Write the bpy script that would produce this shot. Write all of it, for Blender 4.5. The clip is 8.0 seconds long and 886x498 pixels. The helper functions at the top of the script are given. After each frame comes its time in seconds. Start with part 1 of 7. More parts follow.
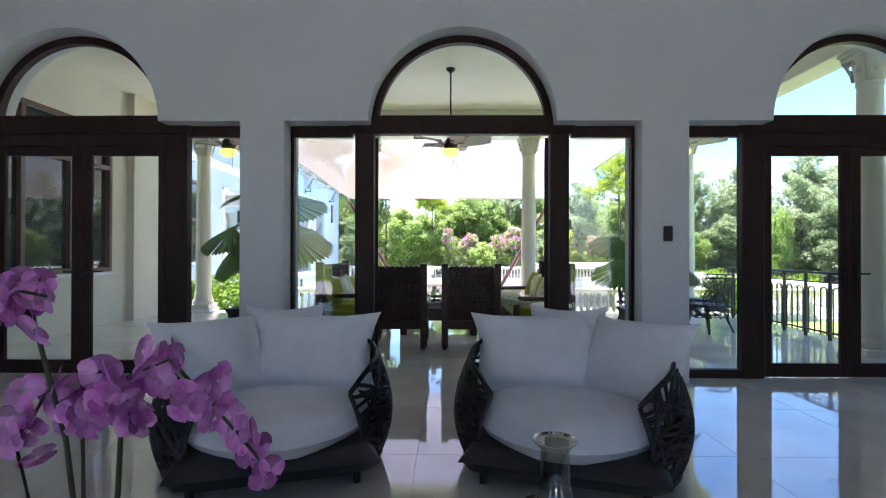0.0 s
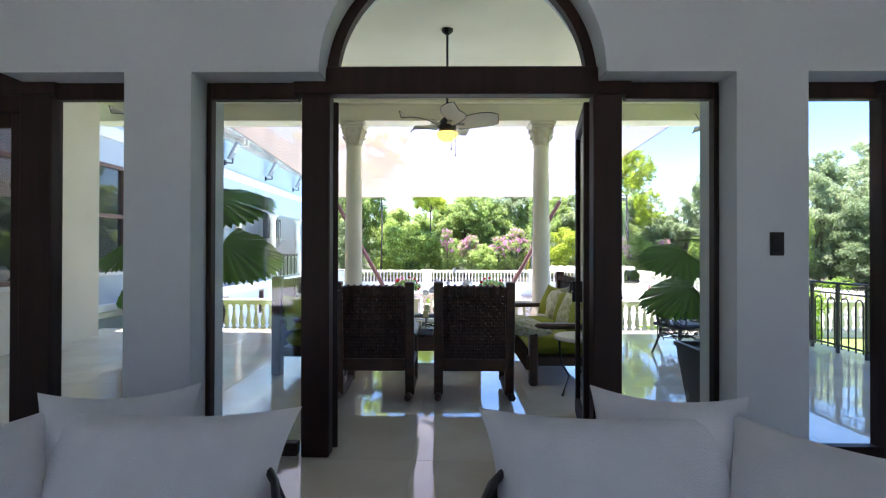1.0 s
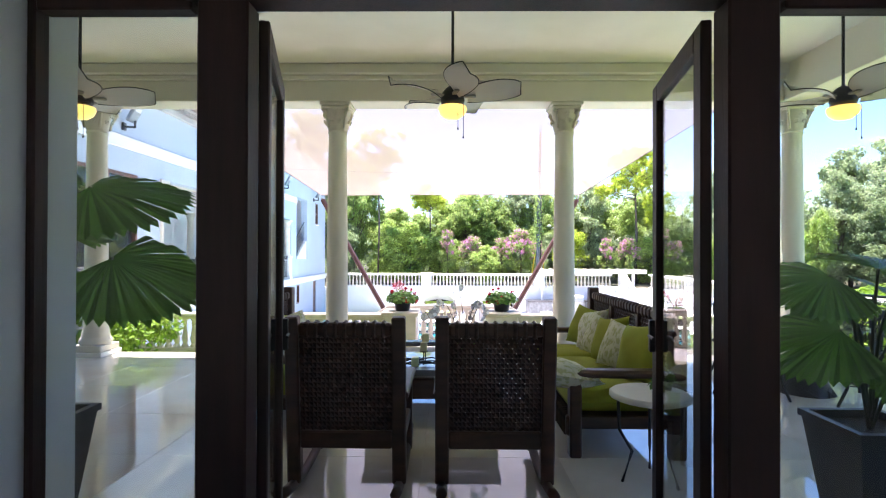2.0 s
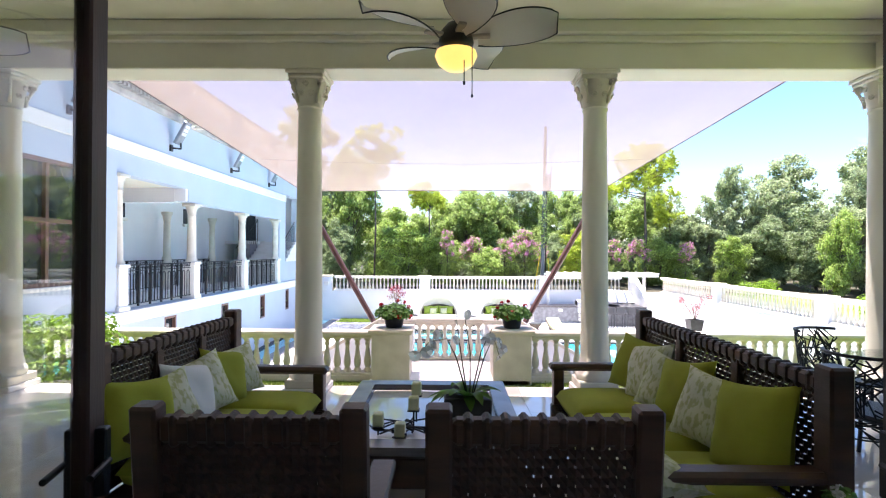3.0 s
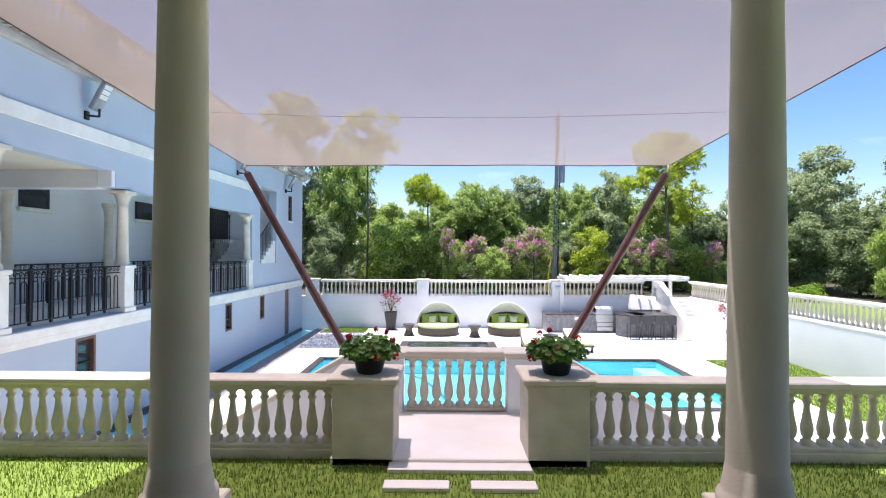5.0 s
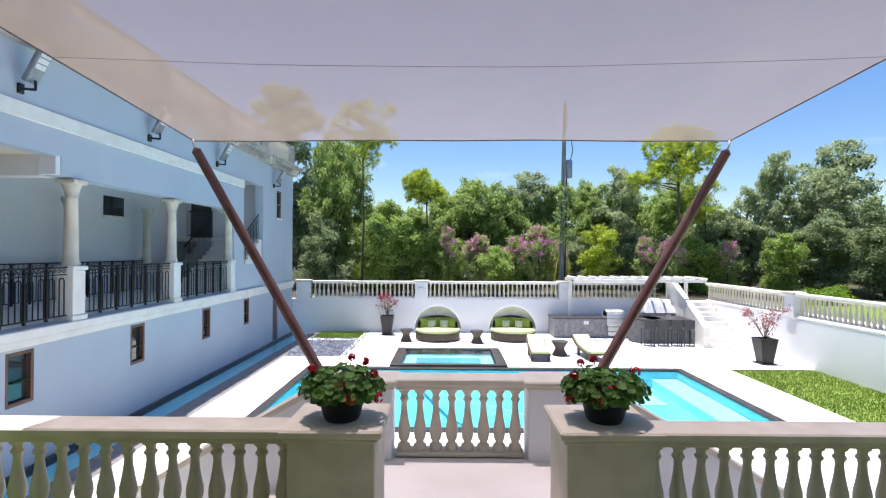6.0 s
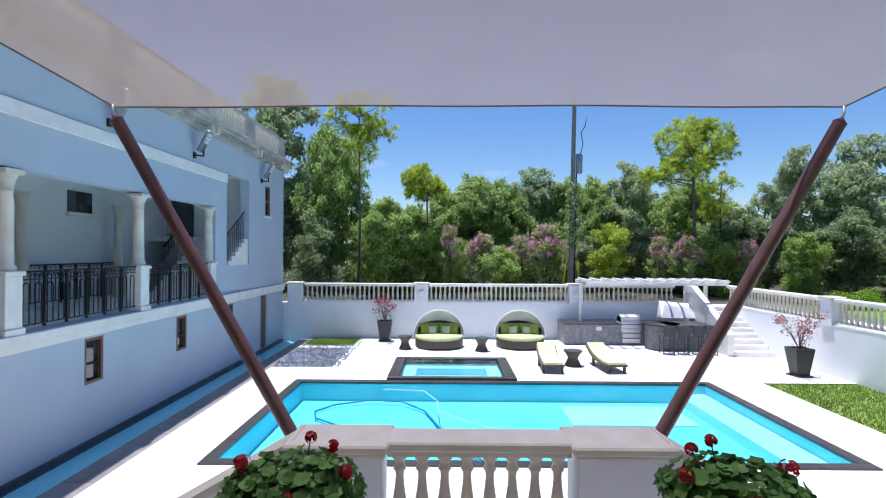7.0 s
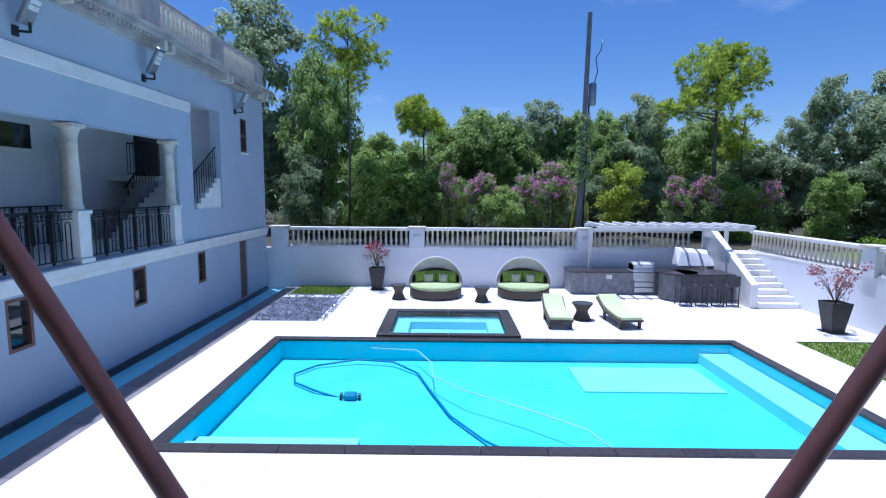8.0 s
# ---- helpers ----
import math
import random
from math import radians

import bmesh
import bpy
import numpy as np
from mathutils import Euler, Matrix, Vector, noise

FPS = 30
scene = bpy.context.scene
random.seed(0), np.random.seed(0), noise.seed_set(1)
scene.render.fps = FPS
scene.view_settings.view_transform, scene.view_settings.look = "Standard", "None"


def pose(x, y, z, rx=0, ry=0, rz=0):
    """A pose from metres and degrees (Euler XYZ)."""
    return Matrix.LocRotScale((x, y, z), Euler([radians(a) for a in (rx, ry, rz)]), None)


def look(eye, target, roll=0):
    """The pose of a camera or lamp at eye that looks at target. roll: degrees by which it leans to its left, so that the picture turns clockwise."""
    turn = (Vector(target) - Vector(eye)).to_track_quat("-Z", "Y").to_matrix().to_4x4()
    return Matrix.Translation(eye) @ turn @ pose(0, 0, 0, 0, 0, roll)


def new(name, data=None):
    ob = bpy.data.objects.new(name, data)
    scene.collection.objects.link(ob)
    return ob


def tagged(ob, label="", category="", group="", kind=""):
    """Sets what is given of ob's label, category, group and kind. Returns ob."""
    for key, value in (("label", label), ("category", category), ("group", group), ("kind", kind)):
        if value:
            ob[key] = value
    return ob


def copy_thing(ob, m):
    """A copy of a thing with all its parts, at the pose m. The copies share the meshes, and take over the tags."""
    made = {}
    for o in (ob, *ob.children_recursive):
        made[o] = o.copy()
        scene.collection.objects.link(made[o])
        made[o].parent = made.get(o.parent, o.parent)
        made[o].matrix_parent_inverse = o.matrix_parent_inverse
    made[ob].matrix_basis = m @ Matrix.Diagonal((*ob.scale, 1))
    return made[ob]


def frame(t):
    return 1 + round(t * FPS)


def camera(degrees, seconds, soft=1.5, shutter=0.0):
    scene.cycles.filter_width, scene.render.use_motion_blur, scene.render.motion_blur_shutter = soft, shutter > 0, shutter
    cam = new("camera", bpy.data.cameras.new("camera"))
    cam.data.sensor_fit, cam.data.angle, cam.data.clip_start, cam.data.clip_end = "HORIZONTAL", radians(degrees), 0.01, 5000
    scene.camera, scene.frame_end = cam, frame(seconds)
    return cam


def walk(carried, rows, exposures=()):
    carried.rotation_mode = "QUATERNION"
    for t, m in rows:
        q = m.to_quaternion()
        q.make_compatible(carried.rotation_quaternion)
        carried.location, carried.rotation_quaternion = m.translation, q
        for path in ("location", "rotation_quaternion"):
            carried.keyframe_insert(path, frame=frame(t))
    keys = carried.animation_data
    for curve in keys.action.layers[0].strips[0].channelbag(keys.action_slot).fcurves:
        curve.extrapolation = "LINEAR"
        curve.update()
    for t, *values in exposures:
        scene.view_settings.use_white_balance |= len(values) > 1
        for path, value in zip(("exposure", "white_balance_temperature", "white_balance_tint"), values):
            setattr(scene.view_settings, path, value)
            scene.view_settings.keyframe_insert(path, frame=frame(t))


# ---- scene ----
cam = camera(81.4, 8.0, soft=1.15)
METRES, EYE, TILT, LEAN, TURN = 12.5, 1.28, -1.15, 0.0, 0.7
ROWS = [
    (0.0, 0.0, -0.02, 0.0, -0.0, 1.47, -0.13),
    (0.5, 0.0044, 0.0519, 0.0068, -0.0, 1.49, -0.04),
    (1.0, 0.0053, 0.1199, 0.0129, -0.02, 1.52, -0.13),
    (1.5, 0.0026, 0.1835, 0.0193, -0.06, 1.49, -0.17),
    (3.0, 0.0027, 0.3724, 0.0355, -0.1, 1.5, -0.27),
    (3.5, 0.0022, 0.4321, 0.0371, -0.12, 1.5, -0.29),
    (4.0, 0.0017, 0.4935, 0.0388, -0.12, 1.51, -0.26),
    (4.5, -0.0002, 0.5545, 0.0402, -0.15, 1.53, -0.26),
    (6.0, -0.0019, 0.7362, 0.042, -0.24, 1.52, -0.29),
    (6.5, -0.0055, 0.7948, 0.0457, -0.26, 1.5, -0.27),
    (7.0, -0.0082, 0.8567, 0.0491, -0.29, 1.4, -0.3),
    (7.5, -0.0059, 0.924, 0.0518, -0.29, -1.41, -0.37),
    (8.0, 0.0006, 0.9969, 0.0577, -0.28, -5.36, -0.41),
]
EXPO = [(0.0, 2.42, 6100, 19), (1.5, 2.33, 6300, 20), (3.0, 1.93, 6450, 20), (4.5, 1.22, 6450, 18), (6.0, 0.77, 6400, 13), (7.0, 0.42, 5850, 13), (8.0, 0.02, 5050, 19)]
walk(cam, [(t, pose(0, 0, EYE, TILT, LEAN, TURN) @ pose(METRES * x, METRES * y, METRES * z, 90 + pitch, roll, yaw)) for t, x, y, z, yaw, pitch, roll in ROWS], EXPO)

# ---- sky and sun ----
world = bpy.data.worlds.new("sky")
scene.world = world
world.use_nodes = True
wn, wl = world.node_tree.nodes, world.node_tree.links
sky = wn.new("ShaderNodeTexSky")
sky.sky_type = "NISHITA"
sky.sun_disc = False
SUN_EL, SUN_AZ = radians(81), radians(-48)          # azimuth from +y towards +x
sky.sun_elevation, sky.sun_rotation = SUN_EL, SUN_AZ
sky.air_density, sky.dust_density, sky.ozone_density = 1.0, 0.5, 2.0
deep = wn.new("ShaderNodeHueSaturation")
deep.inputs["Saturation"].default_value = 1.24
deep.inputs["Hue"].default_value = 0.505
wl.new(sky.outputs["Color"], deep.inputs["Color"])
# thin drifting clouds over the whole sky
haze, puff, veil, crd, mpg = wn.new("ShaderNodeHueSaturation"), wn.new("ShaderNodeTexNoise"), wn.new("ShaderNodeMapRange"), wn.new("ShaderNodeTexCoord"), wn.new("ShaderNodeMapping")
haze.inputs["Saturation"].default_value, haze.inputs["Value"].default_value = 0.35, 1.5
mpg.inputs["Scale"].default_value = (1.6, 1.6, 5.0)
puff.inputs["Scale"].default_value, puff.inputs["Detail"].default_value, puff.inputs["Roughness"].default_value = 1.8, 8, 0.6
veil.inputs["From Min"].default_value, veil.inputs["From Max"].default_value, veil.inputs["To Max"].default_value = 0.58, 0.86, 0.6
cloud = wn.new("ShaderNodeMixRGB")
wl.new(crd.outputs["Generated"], mpg.inputs["Vector"]), wl.new(mpg.outputs["Vector"], puff.inputs["Vector"]), wl.new(puff.outputs["Fac"], veil.inputs["Value"])
wl.new(sky.outputs["Color"], haze.inputs["Color"]), wl.new(veil.outputs["Result"], cloud.inputs["Fac"])
wl.new(deep.outputs["Color"], cloud.inputs["Color1"]), wl.new(haze.outputs["Color"], cloud.inputs["Color2"])
wl.new(cloud.outputs["Color"], wn["Background"].inputs["Color"])
wn["Background"].inputs["Strength"].default_value = 0.102
sun = new("sun", bpy.data.lights.new("sun", "SUN"))
sun.data.energy, sun.data.angle, sun.data.color = 5.0, radians(0.6), (1.0, 0.96, 0.9)
sun_dir = Vector((math.sin(SUN_AZ) * math.cos(SUN_EL), math.cos(SUN_AZ) * math.cos(SUN_EL), math.sin(SUN_EL)))
sun.matrix_world = look(sun_dir * 60, (0, 0, 0))


# ---- materials ----
def mat(name, c1, c2=None, rough=0.6, metal=0.0, scale=6.0, fine=0.0, bump=0.0, spec=0.5, island=False, rand=0.0, coat=0.0, stretch=(1, 1, 1), lo=0.35, hi=0.65):
    m = bpy.data.materials.new(name)
    m.use_nodes = True
    n, l = m.node_tree.nodes, m.node_tree.links
    p = n["Principled BSDF"]
    p.inputs["Roughness"].default_value, p.inputs["Metallic"].default_value = rough, metal
    p.inputs["Specular IOR Level"].default_value = spec
    p.inputs["Coat Weight"].default_value = coat
    c2 = c2 or tuple(x * 0.86 for x in c1)
    tc = n.new("ShaderNodeTexCoord")
    mp = n.new("ShaderNodeMapping")
    mp.inputs["Scale"].default_value = stretch
    l.new(tc.outputs["Object"], mp.inputs["Vector"])
    nz = n.new("ShaderNodeTexNoise")
    nz.inputs["Scale"].default_value, nz.inputs["Detail"].default_value = scale, 6
    l.new(mp.outputs["Vector"], nz.inputs["Vector"])
    r = n.new("ShaderNodeValToRGB")
    r.color_ramp.elements[0].position, r.color_ramp.elements[1].position = lo, hi
    r.color_ramp.elements[0].color, r.color_ramp.elements[1].color = (*c2, 1), (*c1, 1)
    l.new(nz.outputs["Fac"], r.inputs["Fac"])
    out = r.outputs["Color"]
    if island or rand:
        hs = n.new("ShaderNodeHueSaturation")
        if island:
            src = n.new("ShaderNodeNewGeometry").outputs["Random Per Island"]
        else:
            src = n.new("ShaderNodeObjectInfo").outputs["Random"]
        mr = n.new("ShaderNodeMapRange")
        a = rand or 0.45
        mr.inputs["To Min"].default_value, mr.inputs["To Max"].default_value = 1 - a, 1 + a
        l.new(src, mr.inputs["Value"])
        l.new(mr.outputs["Result"], hs.inputs["Value"])
        l.new(out, hs.inputs["Color"])
        out = hs.outputs["Color"]
    l.new(out, p.inputs["Base Color"])
    if bump:
        nb = n.new("ShaderNodeTexNoise")
        nb.inputs["Scale"].default_value, nb.inputs["Detail"].default_value = fine or scale * 8, 5
        l.new(mp.outputs["Vector"], nb.inputs["Vector"])
        b = n.new("ShaderNodeBump")
        b.inputs["Strength"].default_value, b.inputs["Distance"].default_value = bump, 0.01
        l.new(nb.outputs["Fac"], b.inputs["Height"])
        l.new(b.outputs["Normal"], p.inputs["Normal"])
    return m


def leafmat(name, c1, c2, trans=0.35, rough=0.5, scale=1.3):
    m = mat(name, c1, c2, rough=rough, scale=scale, island=True, spec=0.35)
    n, l = m.node_tree.nodes, m.node_tree.links
    p, o = n["Principled BSDF"], n["Material Output"]
    t = n.new("ShaderNodeBsdfTranslucent")
    mx = n.new("ShaderNodeMixShader")
    mx.inputs["Fac"].default_value = trans
    src = p.inputs["Base Color"].links[0].from_socket
    l.new(src, t.inputs["Color"])
    l.new(p.outputs[0], mx.inputs[1]), l.new(t.outputs[0], mx.inputs[2])
    l.new(mx.outputs[0], o.inputs["Surface"])
    return m


def pane_mat(name, tint, ior=1.5, rough=0.0, wave=0.0):
    m = bpy.data.materials.new(name)
    m.use_nodes = True
    n, l = m.node_tree.nodes, m.node_tree.links
    n.remove(n["Principled BSDF"])
    t, g, f, mx = n.new("ShaderNodeBsdfTransparent"), n.new("ShaderNodeBsdfGlossy"), n.new("ShaderNodeLayerWeight"), n.new("ShaderNodeMixShader")
    pw5, gl = n.new("ShaderNodeMath"), n.new("ShaderNodeMapRange")
    t.inputs["Color"].default_value = (*tint, 1)
    g.inputs["Roughness"].default_value = rough
    f.inputs["Blend"].default_value = 0.5
    pw5.operation, pw5.inputs[1].default_value = "POWER", 5.0
    gl.inputs["To Min"].default_value = ((ior - 1) / (ior + 1)) ** 2
    l.new(f.outputs["Facing"], pw5.inputs[0]), l.new(pw5.outputs[0], gl.inputs["Value"])
    if wave:
        nz, b, tc = n.new("ShaderNodeTexNoise"), n.new("ShaderNodeBump"), n.new("ShaderNodeTexCoord")
        nz.inputs["Scale"].default_value, nz.inputs["Detail"].default_value = 5.0, 4
        b.inputs["Strength"].default_value, b.inputs["Distance"].default_value = wave, 0.02
        l.new(tc.outputs["Object"], nz.inputs["Vector"]), l.new(nz.outputs["Fac"], b.inputs["Height"])
        l.new(b.outputs["Normal"], g.inputs["Normal"]), l.new(b.outputs["Normal"], f.inputs["Normal"])
    l.new(gl.outputs["Result"], mx.inputs[0]), l.new(t.outputs[0], mx.inputs[1]), l.new(g.outputs[0], mx.inputs[2])
    l.new(mx.outputs[0], n["Material Output"].inputs["Surface"])
    return m


def glow(name, col, strength):
    m = mat(name, col, rough=0.3)
    p = m.node_tree.nodes["Principled BSDF"]
    p.inputs["Emission Color"].default_value, p.inputs["Emission Strength"].default_value = (*col, 1), strength
    return m


def sail_mat():
    m = mat("shade_cloth", (0.45, 0.385, 0.34), (0.40, 0.34, 0.30), rough=0.9, scale=0.8, bump=0.15, fine=260)
    n, l = m.node_tree.nodes, m.node_tree.links
    p, o = n["Principled BSDF"], n["Material Output"]
    t, tr, a, b = n.new("ShaderNodeBsdfTranslucent"), n.new("ShaderNodeBsdfTransparent"), n.new("ShaderNodeMixShader"), n.new("ShaderNodeMixShader")
    t.inputs["Color"].default_value = (0.26, 0.21, 0.185, 1)
    tr.inputs["Color"].default_value = (0.88, 0.77, 0.80, 1)
    a.inputs["Fac"].default_value, b.inputs["Fac"].default_value = 0.4, 0.33
    l.new(p.outputs[0], a.inputs[1]), l.new(t.outputs[0], a.inputs[2])
    l.new(a.outputs[0], b.inputs[1]), l.new(tr.outputs[0], b.inputs[2])
    l.new(b.outputs[0], o.inputs["Surface"])
    return m


M_PLASTER = mat("interior_plaster", (0.74, 0.75, 0.77), (0.70, 0.71, 0.73), rough=0.85, scale=1.5, bump=0.08, fine=60)
M_CREAM = mat("cream_stucco", (0.72, 0.68, 0.56), (0.66, 0.62, 0.50), rough=0.85, scale=1.2, bump=0.12, fine=70)
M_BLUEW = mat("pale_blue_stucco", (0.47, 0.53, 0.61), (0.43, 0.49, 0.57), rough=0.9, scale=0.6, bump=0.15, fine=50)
M_STUCCO = mat("white_stucco", (0.80, 0.81, 0.83), (0.74, 0.755, 0.78), rough=0.9, scale=0.7, bump=0.15, fine=50)
M_TRIMW = mat("white_painted_trim", (0.82, 0.80, 0.76), (0.74, 0.71, 0.66), rough=0.75, scale=3, bump=0.1)
M_STONE = mat("cast_stone", (0.70, 0.65, 0.55), (0.60, 0.55, 0.45), rough=0.8, scale=4, bump=0.2, fine=45)
M_MARBLE = mat("polished_marble", (0.80, 0.76, 0.68), (0.70, 0.64, 0.54), rough=0.04, scale=1.6, spec=0.95, rand=0.05)
M_MARBLE.node_tree.nodes["Principled BSDF"].inputs["IOR"].default_value = 1.9
M_GROUT = mat("grout", (0.62, 0.57, 0.48), rough=0.7, scale=10)
M_BRONZE = mat("dark_stained_wood", (0.040, 0.015, 0.012), (0.022, 0.009, 0.008), rough=0.5, scale=3, bump=0.1, stretch=(6, 6, 0.6), spec=0.3)
M_WINWOOD = mat("brown_window_wood", (0.16, 0.075, 0.05), (0.11, 0.05, 0.035), rough=0.4, scale=4, bump=0.1, stretch=(5, 5, 0.6))
M_FURN = mat("dark_furniture_wood", (0.085, 0.038, 0.024), (0.045, 0.020, 0.014), rough=0.4, scale=4, bump=0.15, stretch=(1, 1, 4))
M_WEAVE = mat("woven_leather", (0.075, 0.036, 0.026), (0.035, 0.018, 0.014), rough=0.55, scale=30, bump=0.2, rand=0.25)
M_RATTAN = mat("black_rattan", (0.012, 0.012, 0.014), (0.006, 0.006, 0.007), rough=0.45, scale=40, bump=0.2)
M_LIME = mat("lime_canvas", (0.36, 0.38, 0.035), (0.29, 0.31, 0.028), rough=0.9, scale=3, bump=0.25, fine=220)
M_LEAFY = mat("leaf_pattern_fabric", (0.72, 0.70, 0.56), (0.50, 0.50, 0.26), rough=0.9, scale=24, bump=0.2, fine=200, lo=0.42, hi=0.52, stretch=(1.6, 1, 0.8))
M_WHITEFAB = mat("white_canvas", (0.80, 0.79, 0.80), (0.74, 0.73, 0.74), rough=0.92, scale=5, bump=0.3, fine=160)
M_IRON = mat("wrought_iron", (0.016, 0.016, 0.02), (0.009, 0.009, 0.011), rough=0.4, metal=0.3, scale=20, bump=0.1)
M_PLANTER = mat("dark_planter", (0.035, 0.032, 0.033), (0.022, 0.02, 0.021), rough=0.5, scale=8, bump=0.15)
M_SOIL = mat("soil", (0.05, 0.035, 0.022), (0.025, 0.018, 0.012), rough=0.95, scale=30, bump=0.6)
M_DECK = mat("white_deck_stone", (0.83, 0.81, 0.78), (0.74, 0.71, 0.67), rough=0.55, scale=1.2, bump=0.1, rand=0.03)
M_COPING = mat("dark_granite", (0.065, 0.055, 0.055), (0.035, 0.030, 0.031), rough=0.35, scale=25, bump=0.1, rand=0.15)
M_MAUVE = mat("grey_slate_paving", (0.27, 0.24, 0.24), (0.20, 0.18, 0.18), rough=0.5, scale=5, bump=0.15, rand=0.12)
M_POOL = mat("aqua_pool_plaster", (0.22, 0.74, 0.82), (0.17, 0.69, 0.79), rough=0.6, scale=0.8)
M_SHALLOW = mat("pale_pool_plaster", (0.52, 0.86, 0.90), (0.47, 0.82, 0.87), rough=0.6, scale=1.0)
M_WATER = pane_mat("water", (0.76, 0.97, 1.0), ior=1.33, wave=0.9)
M_GLASS = pane_mat("clear_glass", (0.93, 0.95, 0.94))
M_DARKGLASS = mat("tinted_window_glass", (0.035, 0.04, 0.045), (0.02, 0.025, 0.03), rough=0.03, spec=0.9, scale=1.0)
M_POLE = mat("maroon_steel", (0.13, 0.06, 0.055), (0.095, 0.045, 0.042), rough=0.4, metal=0.2, scale=6, bump=0.05)
M_SAIL = sail_mat()
M_ROPE = mat("hem_cord", (0.14, 0.12, 0.13), rough=0.8, scale=40)
M_GRASSG = mat("lawn_soil", (0.20, 0.28, 0.05), (0.14, 0.20, 0.035), rough=0.95, scale=9, bump=0.5)
M_BLADE = leafmat("grass_blade", (0.29, 0.39, 0.08), (0.19, 0.28, 0.05), 0.4)
M_GRAVEL = mat("grey_pebbles", (0.17, 0.19, 0.25), (0.06, 0.07, 0.10), rough=0.5, scale=3, island=True, rand=0.75)
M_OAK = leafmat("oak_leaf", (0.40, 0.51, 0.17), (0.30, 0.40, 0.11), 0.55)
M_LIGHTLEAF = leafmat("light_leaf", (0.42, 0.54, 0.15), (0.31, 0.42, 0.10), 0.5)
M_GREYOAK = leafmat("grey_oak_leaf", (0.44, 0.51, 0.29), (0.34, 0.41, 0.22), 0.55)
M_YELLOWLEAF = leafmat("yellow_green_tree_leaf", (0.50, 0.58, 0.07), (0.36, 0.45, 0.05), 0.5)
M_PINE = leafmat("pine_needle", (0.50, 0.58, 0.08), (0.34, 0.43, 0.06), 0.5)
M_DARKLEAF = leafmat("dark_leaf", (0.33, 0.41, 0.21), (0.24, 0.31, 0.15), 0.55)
M_PINKB = leafmat("pink_blossom", (0.74, 0.36, 0.54), (0.58, 0.25, 0.42), 0.5)
M_RUSTLEAF = leafmat("rust_leaf", (0.44, 0.17, 0.17), (0.28, 0.13, 0.12), 0.4)
M_REDLEAF = leafmat("red_leaf", (0.40, 0.05, 0.07), (0.25, 0.04, 0.05), 0.35)
M_SHRUB = leafmat("yellow_green_leaf", (0.28, 0.42, 0.03), (0.16, 0.28, 0.02), 0.4)
M_PALM = leafmat("fan_palm_leaf", (0.13, 0.27, 0.045), (0.09, 0.20, 0.03), 0.5, 0.4)
M_GERAN = leafmat("geranium_leaf", (0.15, 0.30, 0.07), (0.09, 0.19, 0.045), 0.35)
M_REDFL = leafmat("red_petal", (0.50, 0.012, 0.022), (0.32, 0.008, 0.016), 0.3)
M_ORCHID = leafmat("orchid_petal", (0.84, 0.44, 0.78), (0.55, 0.12, 0.48), 0.4, 0.5, 22.0)
M_WORCHID = leafmat("white_petal", (0.86, 0.86, 0.86), (0.80, 0.81, 0.79), 0.55)
M_STEM = mat("plant_stem", (0.06, 0.07, 0.025), (0.035, 0.04, 0.018), rough=0.6, scale=20)
M_BARK = mat("bark", (0.17, 0.13, 0.10), (0.09, 0.07, 0.055), rough=0.9, scale=8, bump=0.6, stretch=(3, 3, 0.7))
M_UTIL = mat("weathered_utility_pole", (0.19, 0.20, 0.20), (0.12, 0.13, 0.13), rough=0.85, scale=6, bump=0.3, stretch=(4, 4, 0.4))
M_STEEL = mat("stainless_steel", (0.62, 0.62, 0.63), (0.55, 0.55, 0.56), rough=0.5, metal=0.8, scale=3, stretch=(1, 1, 10))
M_GREYST = mat("grey_counter_stone", (0.24, 0.24, 0.25), (0.15, 0.15, 0.16), rough=0.55, scale=7, bump=0.2, rand=0.2)
M_BLADEW = leafmat("fan_blade_weave", (0.72, 0.70, 0.66), (0.64, 0.61, 0.57), 0.3)
M_LAMP = glow("amber_lamp_glass", (1.0, 0.66, 0.16), 0.35)
M_CANDLE = mat("candle_wax", (0.78, 0.76, 0.50), (0.70, 0.68, 0.42), rough=0.5, scale=6)
M_ALU = mat("grey_aluminium", (0.30, 0.32, 0.35), (0.24, 0.26, 0.29), rough=0.4, metal=0.6, scale=10)
M_LED = mat("lamp_lens", (0.75, 0.77, 0.80), rough=0.15, scale=10)
M_WICKER = mat("brown_wicker", (0.10, 0.075, 0.055), (0.05, 0.037, 0.028), rough=0.6, scale=60, bump=0.3)
# ground brown kept dark to carry the shade under the trees
M_WOODSHADE = mat("woods_shade_brown", (0.085, 0.07, 0.04), (0.04, 0.04, 0.02), rough=0.95, scale=3, bump=0.6)
M_MATT = mat("pale_green_canvas", (0.52, 0.60, 0.30), (0.46, 0.53, 0.26), rough=0.9, scale=5, bump=0.2, fine=150)
M_WEATH = mat("weathered_parapet", (0.50, 0.47, 0.44), (0.34, 0.32, 0.31), rough=0.85, scale=2.5, bump=0.2, fine=40)
M_GREENC = mat("green_canvas", (0.34, 0.42, 0.07), (0.28, 0.35, 0.055), rough=0.9, scale=5, bump=0.2, fine=150)
M_STOOL = mat("dark_grey_mesh", (0.06, 0.062, 0.066), (0.04, 0.042, 0.045), rough=0.6, scale=30, bump=0.1)
M_BLACK = mat("black_plastic", (0.012, 0.012, 0.013), rough=0.35, scale=10)


